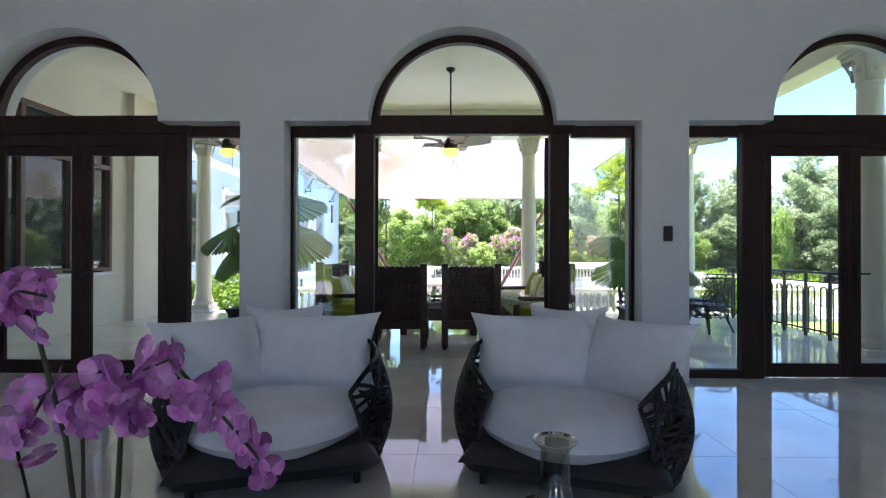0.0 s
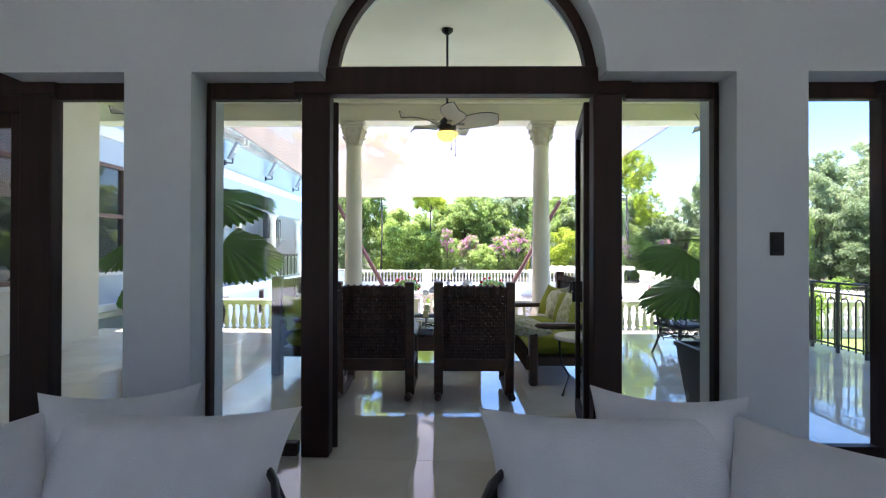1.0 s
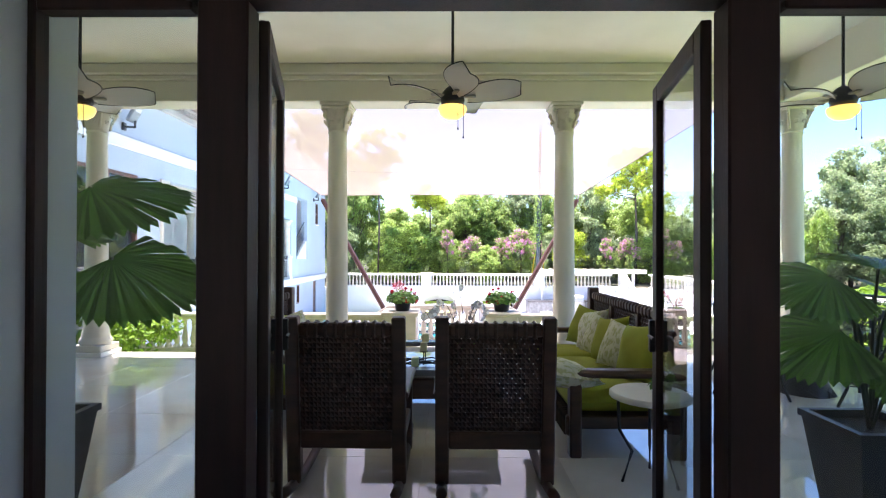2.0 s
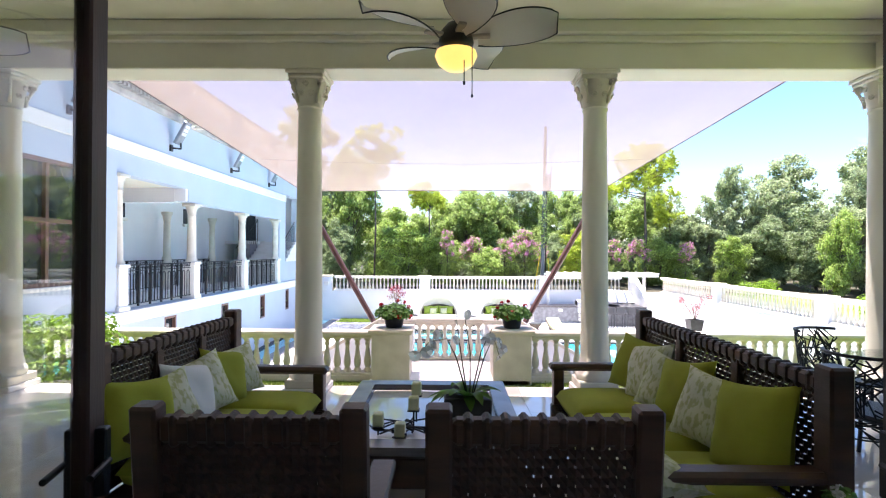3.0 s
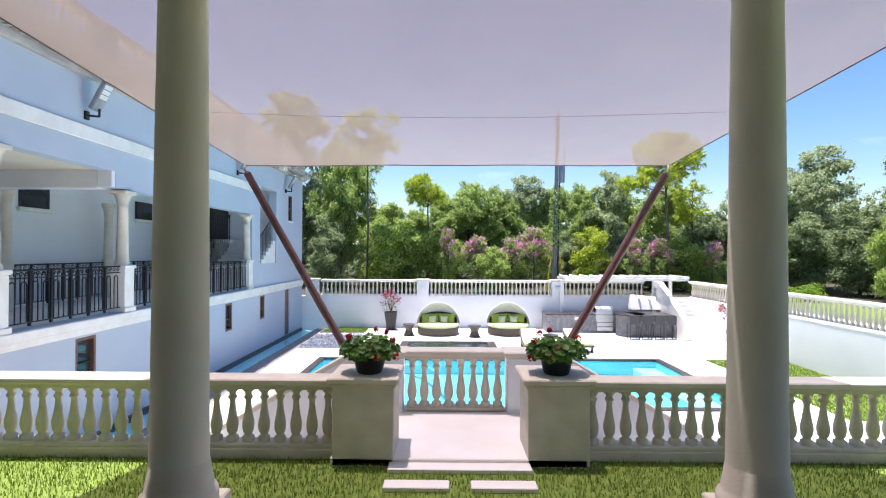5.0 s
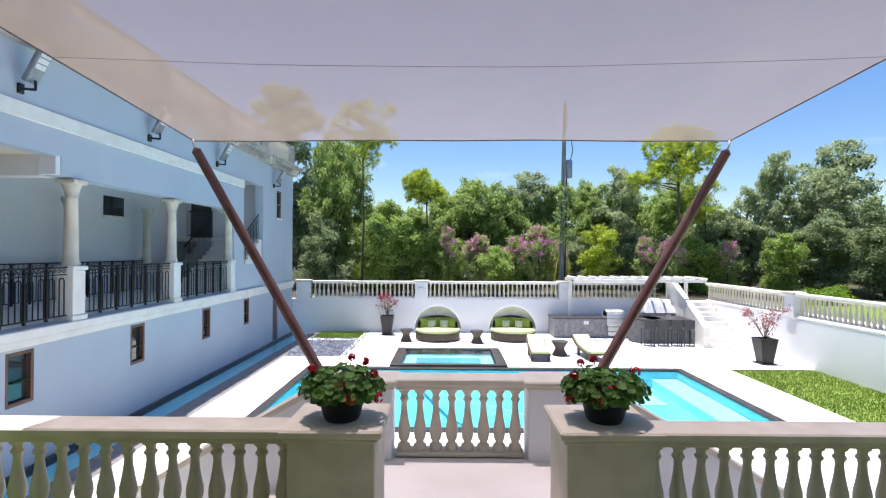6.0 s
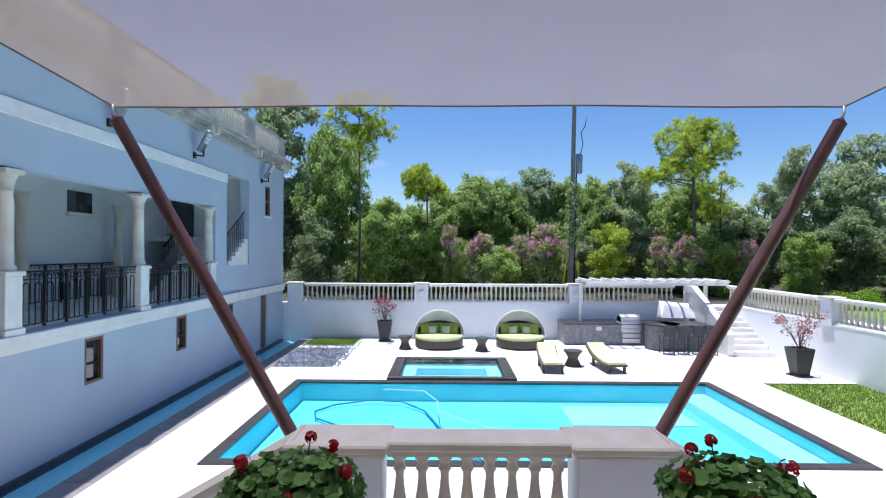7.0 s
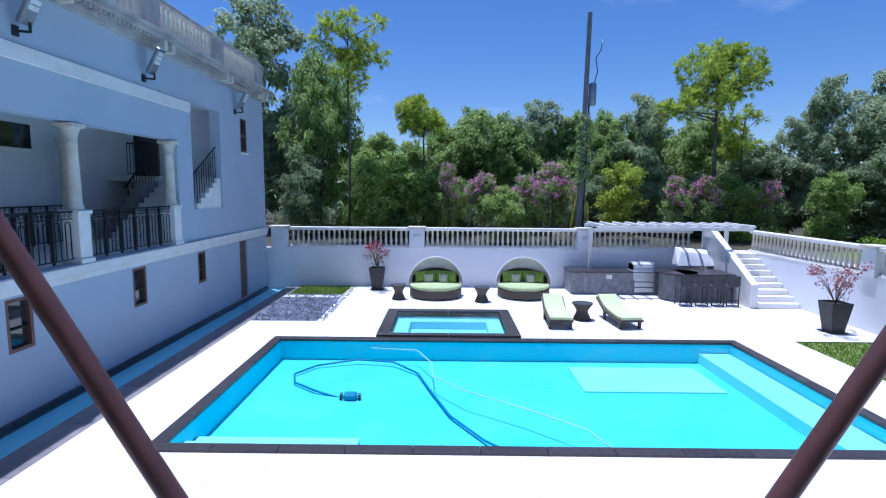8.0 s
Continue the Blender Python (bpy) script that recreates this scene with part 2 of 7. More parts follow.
# ---- mesh helpers ----
class B:
    """Collects vertices and faces of one part."""

    def __init__(self):
        self.v, self.f, self.s = [], [], []

    def add(self, vs, fs, m=None, smooth=False):
        k = len(self.v)
        self.v += [tuple(m @ Vector(p)) for p in vs] if m is not None else [tuple(p) for p in vs]
        self.f += [tuple(i + k for i in q) for q in fs]
        self.s += [smooth] * len(fs)
        return self

    def box(self, x0, x1, y0, y1, z0, z1, b=0.0, m=None):
        if b <= 0:
            vs = [(x, y, z) for x in (x0, x1) for y in (y0, y1) for z in (z0, z1)]
            return self.add(vs, [(0, 1, 3, 2), (4, 6, 7, 5), (0, 4, 5, 1), (2, 3, 7, 6), (0, 2, 6, 4), (1, 5, 7, 3)], m)
        b = min(b, (x1 - x0) * 0.49, (y1 - y0) * 0.49, (z1 - z0) * 0.49)
        vs, idx = [], {}
        for i, X in enumerate((x0, x1)):
            for j, Y in enumerate((y0, y1)):
                for k, Z in enumerate((z0, z1)):
                    sx, sy, sz = (b, -b)[i], (b, -b)[j], (b, -b)[k]
                    for a, p in enumerate(((X, Y + sy, Z + sz), (X + sx, Y, Z + sz), (X + sx, Y + sy, Z))):
                        idx[i, j, k, a] = len(vs)
                        vs.append(p)
        fs = []
        for i in (0, 1):
            fs.append([idx[i, j, k, 0] for j, k in ((0, 0), (1, 0), (1, 1), (0, 1))])
            fs.append([idx[j, i, k, 1] for j, k in ((0, 0), (1, 0), (1, 1), (0, 1))])
            fs.append([idx[j, k, i, 2] for j, k in ((0, 0), (1, 0), (1, 1), (0, 1))])
        for p in (0, 1):
            for q in (0, 1):
                fs.append([idx[p, q, 0, 0], idx[p, q, 0, 1], idx[p, q, 1, 1], idx[p, q, 1, 0]])
                fs.append([idx[p, 0, q, 0], idx[p, 0, q, 2], idx[p, 1, q, 2], idx[p, 1, q, 0]])
                fs.append([idx[0, p, q, 1], idx[0, p, q, 2], idx[1, p, q, 2], idx[1, p, q, 1]])
        for i in (0, 1):
            for j in (0, 1):
                for k in (0, 1):
                    fs.append([idx[i, j, k, 0], idx[i, j, k, 1], idx[i, j, k, 2]])
        c = Vector(((x0 + x1) / 2, (y0 + y1) / 2, (z0 + z1) / 2))
        out = []
        for f in fs:
            a, d, e = Vector(vs[f[0]]), Vector(vs[f[1]]), Vector(vs[f[2]])
            out.append(f if (d - a).cross(e - a).dot((a + d + e) / 3 - c) > 0 else f[::-1])
        return self.add(vs, out, m)

    def lathe(self, prof, n=16, m=None, cx=0, cy=0, smooth=True):
        vs = [(cx + r * math.cos(2 * math.pi * i / n), cy + r * math.sin(2 * math.pi * i / n), z) for r, z in prof for i in range(n)]
        fs = [(k * n + i, k * n + (i + 1) % n, (k + 1) * n + (i + 1) % n, (k + 1) * n + i) for k in range(len(prof) - 1) for i in range(n)]
        self.add(vs, fs, m, smooth)
        self.add(vs[:n], [tuple(range(n))[::-1]], m)
        self.add(vs[-n:], [tuple(range(n))], m)
        return self

    def cyl(self, p, q, r, r2=None, n=8, smooth=True):
        p, q = Vector(p), Vector(q)
        if (q - p).length < 1e-5:
            return self
        m = Matrix.Translation(p) @ (q - p).to_track_quat("Z", "Y").to_matrix().to_4x4()
        return self.lathe([(r, 0), (r if r2 is None else r2, (q - p).length)], n, m, smooth=smooth)

    def tube(self, pts, r, n=6, r2=None):
        pts = [Vector(p) for p in pts]
        k = len(pts)
        rings = []
        for i, p in enumerate(pts):
            t = (pts[min(i + 1, k - 1)] - pts[max(i - 1, 0)]).normalized()
            qn = t.to_track_quat("Z", "Y")
            rr = r if r2 is None else r + (r2 - r) * i / (k - 1)
            rings.append([p + qn @ Vector((rr * math.cos(2 * math.pi * j / n), rr * math.sin(2 * math.pi * j / n), 0)) for j in range(n)])
        fs = [(a * n + j, a * n + (j + 1) % n, (a + 1) * n + (j + 1) % n, (a + 1) * n + j) for a in range(k - 1) for j in range(n)]
        fs += [tuple(range(n))[::-1], tuple(range((k - 1) * n, k * n))]
        return self.add([v for rg in rings for v in rg], fs, None, True)

    def sheet(self, fn, nu, nv, m=None, smooth=True):
        vs = [fn(i / nu, j / nv) for i in range(nu + 1) for j in range(nv + 1)]
        w = nv + 1
        return self.add(vs, [(i * w + j, (i + 1) * w + j, (i + 1) * w + j + 1, i * w + j + 1) for i in range(nu) for j in range(nv)], m, smooth)


def mesh(name, b, material):
    me = bpy.data.meshes.new(name)
    me.from_pydata(b.v, [], b.f)
    me.polygons.foreach_set("use_smooth", b.s)
    me.materials.append(material)
    me.update()
    return me


def part(name, b, material, parent=None, label="", m=None):
    """One mesh object under a thing or a part; b is a B or a finished mesh."""
    ob = new(name, b if isinstance(b, bpy.types.Mesh) else mesh(name, b, material))
    ob.parent = parent
    if m is not None:
        ob.matrix_basis = m
    return tagged(ob, label)


def thing(name, m, label, category, group="", kind=""):
    ob = new(name)
    ob.empty_display_size = 0.1
    ob.matrix_basis = m
    return tagged(ob, label, category, group, kind)


def solid(name, b, material, label, category="", group="", kind="", m=None):
    ob = part(name, b, material, None, label, m)
    return tagged(ob, label, category, group, kind)


def structure(name, b, material, label, category):
    return solid(name, b, material, label, category, "", "structure")


def holed(b, us, vs, holes, w0, w1, axis):
    """A slab between w0 and w1 with rectangular holes (u0, u1, v0, v1); axis 'x': u is y; axis 'y': u is x. v is z."""
    us, vs = sorted(set(us + [h[i] for h in holes for i in (0, 1)])), sorted(set(vs + [h[i] for h in holes for i in (2, 3)]))
    nu, nv = len(us) - 1, len(vs) - 1

    def P(u, v, w):
        return (w, u, v) if axis == "x" else (u, w, v)

    def full(i, j):
        if not (0 <= i < nu and 0 <= j < nv):
            return False
        u, v = (us[i] + us[i + 1]) / 2, (vs[j] + vs[j + 1]) / 2
        return not any(h[0] < u < h[1] and h[2] < v < h[3] for h in holes)

    for i in range(nu):
        for j in range(nv):
            if not full(i, j):
                continue
            a, c, d, e = us[i], us[i + 1], vs[j], vs[j + 1]
            for w in (w0, w1):
                b.add([P(a, d, w), P(c, d, w), P(c, e, w), P(a, e, w)], [(0, 1, 2, 3)])
            for ok, q in ((full(i - 1, j), ((a, d), (a, e))), (full(i + 1, j), ((c, d), (c, e))), (full(i, j - 1), ((a, d), (c, d))), (full(i, j + 1), ((a, e), (c, e)))):
                if not ok:
                    b.add([P(*q[0], w0), P(*q[1], w0), P(*q[1], w1), P(*q[0], w1)], [(0, 1, 2, 3)])
    return b


def pillow_b(w, h, t, pinch=0.06, n=14, seed=0, sharp=0.5):
    """A stuffed cushion in the xz plane, thickness along y, standing on z = 0."""
    rs = random.Random(seed)
    ph = [rs.uniform(0, 6.28) for _ in range(4)]
    b = B()
    for side in (1, -1):
        def fn(u, v, side=side):
            a, c = 2 * u - 1, 2 * v - 1
            k = (max(0, 1 - abs(a) ** 2.6) * max(0, 1 - abs(c) ** 2.6)) ** sharp
            wr = 0.03 * t * math.sin(7 * a + ph[0]) * math.sin(5 * c + ph[1]) * k + 0.05 * t * math.sin(3 * a + 4 * c + ph[2]) * k
            x = a * w / 2 * (1 - pinch * (1 - c * c) * abs(a) ** 3 * 1.4)
            z = h / 2 + c * h / 2 * (1 - pinch * (1 - a * a) * abs(c) ** 3 * 1.4)
            return (x, side * (t / 2 * k + wr), z)
        b.sheet(fn, n, n)
        if side < 0:
            b.f[-n * n:] = [f[::-1] for f in b.f[-n * n:]]
    return b


def slab_cushion(x0, x1, y0, y1, z0, z1, crown=0.03, n=10):
    b = B()
    def side(s):
        def fn(u, v):
            a, c = 2 * u - 1, 2 * v - 1
            k = (max(0, 1 - abs(a) ** 8) * max(0, 1 - abs(c) ** 8)) ** 0.5
            zz = (z0 + z1) / 2 + s * ((z1 - z0) / 2 * k + (crown * (1 - a * a) * (1 - c * c) if s > 0 else 0))
            return (x0 + u * (x1 - x0), y0 + v * (y1 - y0), zz)
        return fn
    b.sheet(side(1), n * 2, n * 2)
    k = len(b.f)
    b.sheet(side(-1), n * 2, n * 2)
    b.f[k:] = [f[::-1] for f in b.f[k:]]
    return b


def leaf_card(b, p, d, up, ln, wd, bend=0.25):
    """One folded pointed leaf from p along d."""
    d = d.normalized()
    s = d.cross(up)
    if s.length < 1e-3:
        s = d.cross(Vector((1, 0, 0)))
    s.normalize()
    nrm = s.cross(d)
    k = len(b.v)
    mid, tip = p + d * ln * 0.5 + nrm * bend * ln * 0.25, p + d * ln - nrm * bend * ln * 0.3
    b.v += [tuple(p), tuple(mid + s * wd * 0.5), tuple(tip), tuple(mid - s * wd * 0.5)]
    b.f += [(k, k + 1, k + 2, k + 3)]
    b.s += [False]

# ---- the room ----
WALL_Y0, WALL_Y1, ROOM_TOP = 4.84, 5.33, 4.7
# Added, unseen: pale slab that bounces neutral daylight through the back openings.
structure("back_terrace", B().box(-9, 9, -12, -3.91, -0.4, -0.02), M_DECK, "unseen pale slab added behind the room to bounce daylight in", "terrace")
structure("ceiling", B().box(-6.3, 6.6, -3.9, 4.84, ROOM_TOP, ROOM_TOP + 0.2), M_PLASTER, "plain pale plaster ceiling of the living room", "ceiling")
structure("wall_west", B().box(-6.3, -6.0, -3.9, 4.84, 0, ROOM_TOP), M_PLASTER, "pale plaster side wall of the living room", "wall")
structure("wall_east", B().box(6.3, 6.6, -3.9, 4.84, 0, ROOM_TOP), M_PLASTER, "pale plaster side wall of the living room", "wall")
structure("wall_south", holed(B(), [-6.0, 6.3], [0, ROOM_TOP], [(-4.4, -3.2, 0.1, 3.0), (-0.6, 0.6, 0.1, 3.0), (3.2, 4.4, 0.1, 3.0)], -3.9, -3.6, "y"), M_PLASTER, "pale plaster back wall of the living room", "wall")
BAYS = [(-3.84, 1.76), (0.13, 1.77), (4.12, 1.76)]       # centre, half width
SPRING, ARCH_R = 2.585, 0.935


def head(x):
    """Height of the opening at x, 0 in the piers."""
    for c, hw in BAYS:
        if abs(x - c) < hw:
            return SPRING + math.sqrt(max(0, ARCH_R ** 2 - (x - c) ** 2))
    return 0


def north_wall():
    b = B()
    xs = {-6.3, 6.6}
    for c, hw in BAYS:
        xs |= {c - hw, c + hw}
        xs |= {c + ARCH_R * math.cos(math.pi * i / 40) for i in range(41)}
    xs = sorted(xs)
    for x0, x1 in zip(xs, xs[1:]):
        e = 1e-5
        h0, h1 = head(x0 + e), head(x1 - e)
        if h0 > 0 and abs(x1 - x0) > 0.5:
            h0 = h1 = SPRING
        t = ROOM_TOP
        for w in (WALL_Y0, WALL_Y1):
            b.add([(x0, w, h0), (x1, w, h1), (x1, w, t), (x0, w, t)], [(0, 1, 2, 3)])
        if h0 > 0 or h1 > 0:
            b.add([(x0, WALL_Y0, h0), (x1, WALL_Y0, h1), (x1, WALL_Y1, h1), (x0, WALL_Y1, h0)], [(0, 1, 2, 3)], None, True)
    for c, hw in BAYS:
        for s in (-1, 1):
            b.add([(c + s * hw, WALL_Y0, 0), (c + s * hw, WALL_Y1, 0), (c + s * hw, WALL_Y1, SPRING), (c + s * hw, WALL_Y0, SPRING)], [(0, 1, 2, 3)])
    return structure("wall_north", b, M_PLASTER, "pale plaster wall with three arched openings to the porch", "wall")


north_wall()


def arch_frame(c, hw, n, opened):
    """The timber window wall in one opening: posts, transom, arched head, sidelights and a pair of glazed doors."""
    t = thing("window_%d" % n, pose(c, 5.10, 0), "dark timber arched window wall with glazed doors and sidelights", "window", "", "structure")
    y0, y1 = -0.05, 0.03
    fr = B()
    for s in (-1, 1):
        a, d = sorted((s * hw, s * (hw - 0.035)))
        fr.box(a, d, y0, y1, 0, 2.585, 0.008)
        a, d = sorted((s * 0.905, s * (1.10 if opened else 1.13)))
        fr.box(a, d, y0 - 0.02, y1 + 0.02, 0, 2.50, 0.008)
        a, d = sorted((s * 1.13, s * (hw - 0.035)))
        fr.box(a, d, y0, y1, 2.47, 2.585, 0.008)
        fr.box(a, d, y0, y1, 0.0, 0.09, 0.006)
    fr.box(-1.16, 1.16, y0 - 0.025, y1 + 0.02, 2.50, 2.69, 0.01)
    if not opened:
        fr.box(-0.91, 0.91, y0, y1, 2.38, 2.50, 0.006)
    part("frame", fr, M_BRONZE, t)
    ar = B()
    k = 36
    for i in range(k):
        a0, a1 = math.pi * i / k, math.pi * (i + 1) / k
        q = []
        for a in (a0, a1):
            for r in (ARCH_R - 0.075, ARCH_R):
                q += [(r * math.cos(a), y0, SPRING + r * math.sin(a)), (r * math.cos(a), y1, SPRING + r * math.sin(a))]
        ar.add(q, [(0, 1, 5, 4), (2, 6, 7, 3), (0, 4, 6, 2), (1, 3, 7, 5)], None, False)
    part("arched_head", ar, M_BRONZE, t)
    gl = B()
    pts = [(0.87 * math.cos(math.pi * i / 24), 0.0, SPRING + 0.87 * math.sin(math.pi * i / 24)) for i in range(25)]
    gl.add(pts, [tuple(range(25))])
    part("pane", gl, M_GLASS, t, "half-round clear glass pane").visible_shadow = False
    for s in (-1, 1):
        a, d = sorted((s * 1.13, s * (hw - 0.035)))
        part("pane", B().box(a, d, -0.004, 0.004, 0.09, 2.47), M_GLASS, t).visible_shadow = False
    for s in (-1, 1):
        leaf = B()
        w = 0.91
        st = 0.105
        top = 2.49 if opened else 2.38
        leaf.box(0, st, -0.022, 0.022, 0.01, top, 0.006).box(w - st, w, -0.022, 0.022, 0.01, top, 0.006)
        leaf.box(st, w - st, -0.022, 0.022, top - 0.10, top, 0.006).box(st, w - st, -0.022, 0.022, 0.01, 0.15, 0.006)
        if opened:
            m = pose(s * 0.90, 0.09, 0, 0, 0, 80 if s > 0 else 104)
        else:
            m = pose(s * 0.91, 0, 0, 0, 0, 0 if s < 0 else 180)
        d = part("door", leaf, M_BRONZE, t, "open glazed door leaf" if opened else "closed glazed door leaf", m)
        part("pane", B().box(st, w - st, -0.003, 0.003, 0.15, top - 0.10), M_GLASS, d).visible_shadow = False
        h = B()
        for yy in (-0.05, 0.05):
            h.box(w - 0.07, w - 0.035, min(0, yy), max(0, yy), 0.98, 1.16, 0.004).cyl((w - 0.05, yy, 1.07), (w - 0.17, yy, 1.07), 0.009)
        part("door_handle", h, M_IRON, d, "dark lever handle")
    return t


for i, (c, hw) in enumerate(BAYS):
    arch_frame(c, hw, i + 1, i == 1)

sw = thing("light_switch", pose(2.15, 4.836, 1.47), "black rectangular wall keypad on the pale pier", "switch")
part("plate", B().box(-0.045, 0.045, -0.012, 0, -0.075, 0.075, 0.004), M_BLACK, sw)
part("button", B().box(-0.028, 0.028, -0.017, -0.012, -0.05, 0.05, 0.003), M_BLACK, sw)

# ---- porch ----
PX0, PX1, PY1 = -6.0, 5.75, 10.93
CEIL = 4.22
structure("porch_ceiling", B().box(-6.3, 5.6, 5.33, 10.50, CEIL, CEIL + 0.2), M_CREAM, "cream plaster porch ceiling", "ceiling")
bm_ = B().box(-6.3, 5.45, 10.49, 10.92, 3.71, 4.42, 0.012).box(-6.0, 5.45, 10.42, 10.49, 4.0, 4.07, 0.012).box(-6.0, 5.45, 10.36, 10.49, 4.07, 4.219, 0.012)
structure("porch_beam", bm_, M_CREAM, "cream plastered beam over the porch columns", "beam")
bm2 = B().box(4.76, 5.16, 5.33, 10.49, 3.71, 4.42, 0.012)
structure("porch_side_beam", bm2, M_CREAM, "cream plastered beam along the porch side", "beam")
structure("upper_facade", B().box(-6.85, 5.6, 5.33, 10.85, 4.425, 8.2), M_STUCCO, "white stucco upper storey of the main house", "wall")

# porch side wall with a tall timber window and a pier
wl_ = holed(B(), [5.33, 10.12], [0, 4.219], [(6.0, 8.85, 0.93, 3.45)], -6.3, -6.0, "x")
wl_.box(-6.3, -5.86, 9.25, 10.12, 0, 4.219)
structure("porch_side_wall", wl_, M_CREAM, "cream stucco side wall of the porch with a pier", "wall")


def timber_window(x, y0, y1, z0, z1, n, mull=(), bars=(), depth=0.12, glass=None, material=None, shrink=0.07, sill=True):
    """A framed window in a wall that faces +x."""
    material = material or M_WINWOOD
    t = thing("window_%d" % n, pose(x, y0, z0), "brown timber framed window with tinted panes", "window", "", "structure")
    w, h, f = y1 - y0, z1 - z0, shrink
    fr = B().box(-depth, 0.02, 0, f, 0, h, 0.006).box(-depth, 0.02, w - f, w, 0, h, 0.006)
    fr.box(-depth, 0.02, f, w - f, 0, f, 0.006).box(-depth, 0.02, f, w - f, h - f, h, 0.006)
    ys, zs = [f] + [m * w for m in mull] + [w - f], [f] + [m * h for m in bars] + [h - f]
    for m in ys[1:-1]:
        fr.box(-depth, 0.012, m - f * 0.55, m + f * 0.55, f, h - f, 0.005)
    for m in zs[1:-1]:
        fr.box(-depth, 0.014, f, w - f, m - f * 0.55, m + f * 0.55, 0.005)
    part("window_frame", fr, material, t)
    for a, c in zip(ys, ys[1:]):
        for d, e in zip(zs, zs[1:]):
            part("pane", B().box(-depth * 0.6, -depth * 0.5, a, c, d, e), glass or M_DARKGLASS, t)
    if sill:
        part("window_sill", B().box(-0.02, 0.07, -0.06, w + 0.06, -0.07, -0.003, 0.01), M_TRIMW, t)
    return t


timber_window(-6.02, 6.0, 8.85, 0.93, 3.45, 4, (0.33, 0.66), (0.72,))


def column(x, y, h=3.71, r=0.155, n=24):
    """A plastered column with a stepped plinth, a turned base and a carved capital."""
    t = thing("column", pose(x, y, 0), "round cream stone column with a carved scroll capital", "column", "porch columns")
    part("plinth", B().box(-0.24, 0.24, -0.24, 0.24, 0, 0.07, 0.008), M_TRIMW, t, "white square lower plinth")
    part("base", B().box(-0.215, 0.215, -0.215, 0.215, 0.07, 0.165, 0.01).lathe([(0.205, 0.165), (0.215, 0.20), (0.21, 0.24), (0.19, 0.26), (0.185, 0.29), (0.172, 0.36), (0.162, 0.42)], n), M_STONE, t)
    prof = [(0.162, 0.42)] + [(0.158 - 0.026 * (i / 8) ** 1.4, 0.42 + (h - 0.86) * i / 8) for i in range(1, 9)]
    prof += [(0.145, h - 0.43), (0.145, h - 0.41), (0.133, h - 0.395)]
    part("shaft", B().lathe(prof, n), M_CREAM, t)
    cap = B().lathe([(0.135, h - 0.40), (0.15, h - 0.33), (0.163, h - 0.22), (0.182, h - 0.13), (0.192, h - 0.09)], n)
    cap.box(-0.205, 0.205, -0.205, 0.205, h - 0.095, h - 0.05, 0.012).box(-0.228, 0.228, -0.228, 0.228, h - 0.05, h, 0.012)
    for i in range(4):
        m = Matrix.Rotation(math.pi / 4 + i * math.pi / 2, 4, "Z")
        sp = [(0.222 + 0.045 * (1 - k / 22) * math.cos(k * 0.62), 0, h - 0.135 + 0.05 * (1 - k / 22) * math.sin(k * 0.62)) for k in range(20)]
        q = B().tube([(0.16, 0, h - 0.36), (0.178, 0, h - 0.27), (0.215, 0, h - 0.19)] + [sp[-1]], 0.02, 6)
        q.tube(sp, 0.017, 5)
        cap.add(q.v, q.f, m, True)
        m2 = Matrix.Rotation(i * math.pi / 2, 4, "Z")
        q = B()
        for s in (-1, 1):
            q.tube([(0.178 + 0.012 * math.sin(k * 0.5), s * (0.055 + 0.035 * (1 - k / 16) * math.cos(k * 0.7)), h - 0.27 + 0.035 * (1 - k / 16) * math.sin(k * 0.7)) for k in range(14)], 0.010, 5)
        for k in range(5):
            a = (k - 2) * 0.5
            q.tube([(0.20, 0, h - 0.19), (0.212, 0.05 * math.sin(a), h - 0.19 + 0.06 * math.cos(a))], 0.012, 5, 0.006)
        cap.add(q.v, q.f, m2, True)
    part("capital", cap, M_STONE, t)
    return t


first = column(-1.66, 10.70)
for x, y in ((1.685, 10.70), (5.02, 10.70), (-5.25, 10.70), (5.02, 5.95)):
    copy_thing(first, pose(x, y, 0))


# ---- balustrades ----
BAL = [(0.062, 0.0), (0.062, 0.05), (0.042, 0.06), (0.036, 0.085), (0.05, 0.10), (0.062, 0.16), (0.060, 0.21), (0.046, 0.28), (0.034, 0.36), (0.029, 0.42), (0.032, 0.455), (0.046, 0.47), (0.046, 0.485), (0.034, 0.50), (0.036, 0.53), (0.056, 0.545), (0.056, 0.58)]
ME_BAL = mesh("baluster", B().lathe([(r * 0.98, z) for r, z in BAL], 12), M_STONE)
ME_BALF = mesh("baluster", B().lathe([BAL[i] for i in (0, 1, 3, 5, 7, 9, 11, 13, 16)], 8), M_STONE)


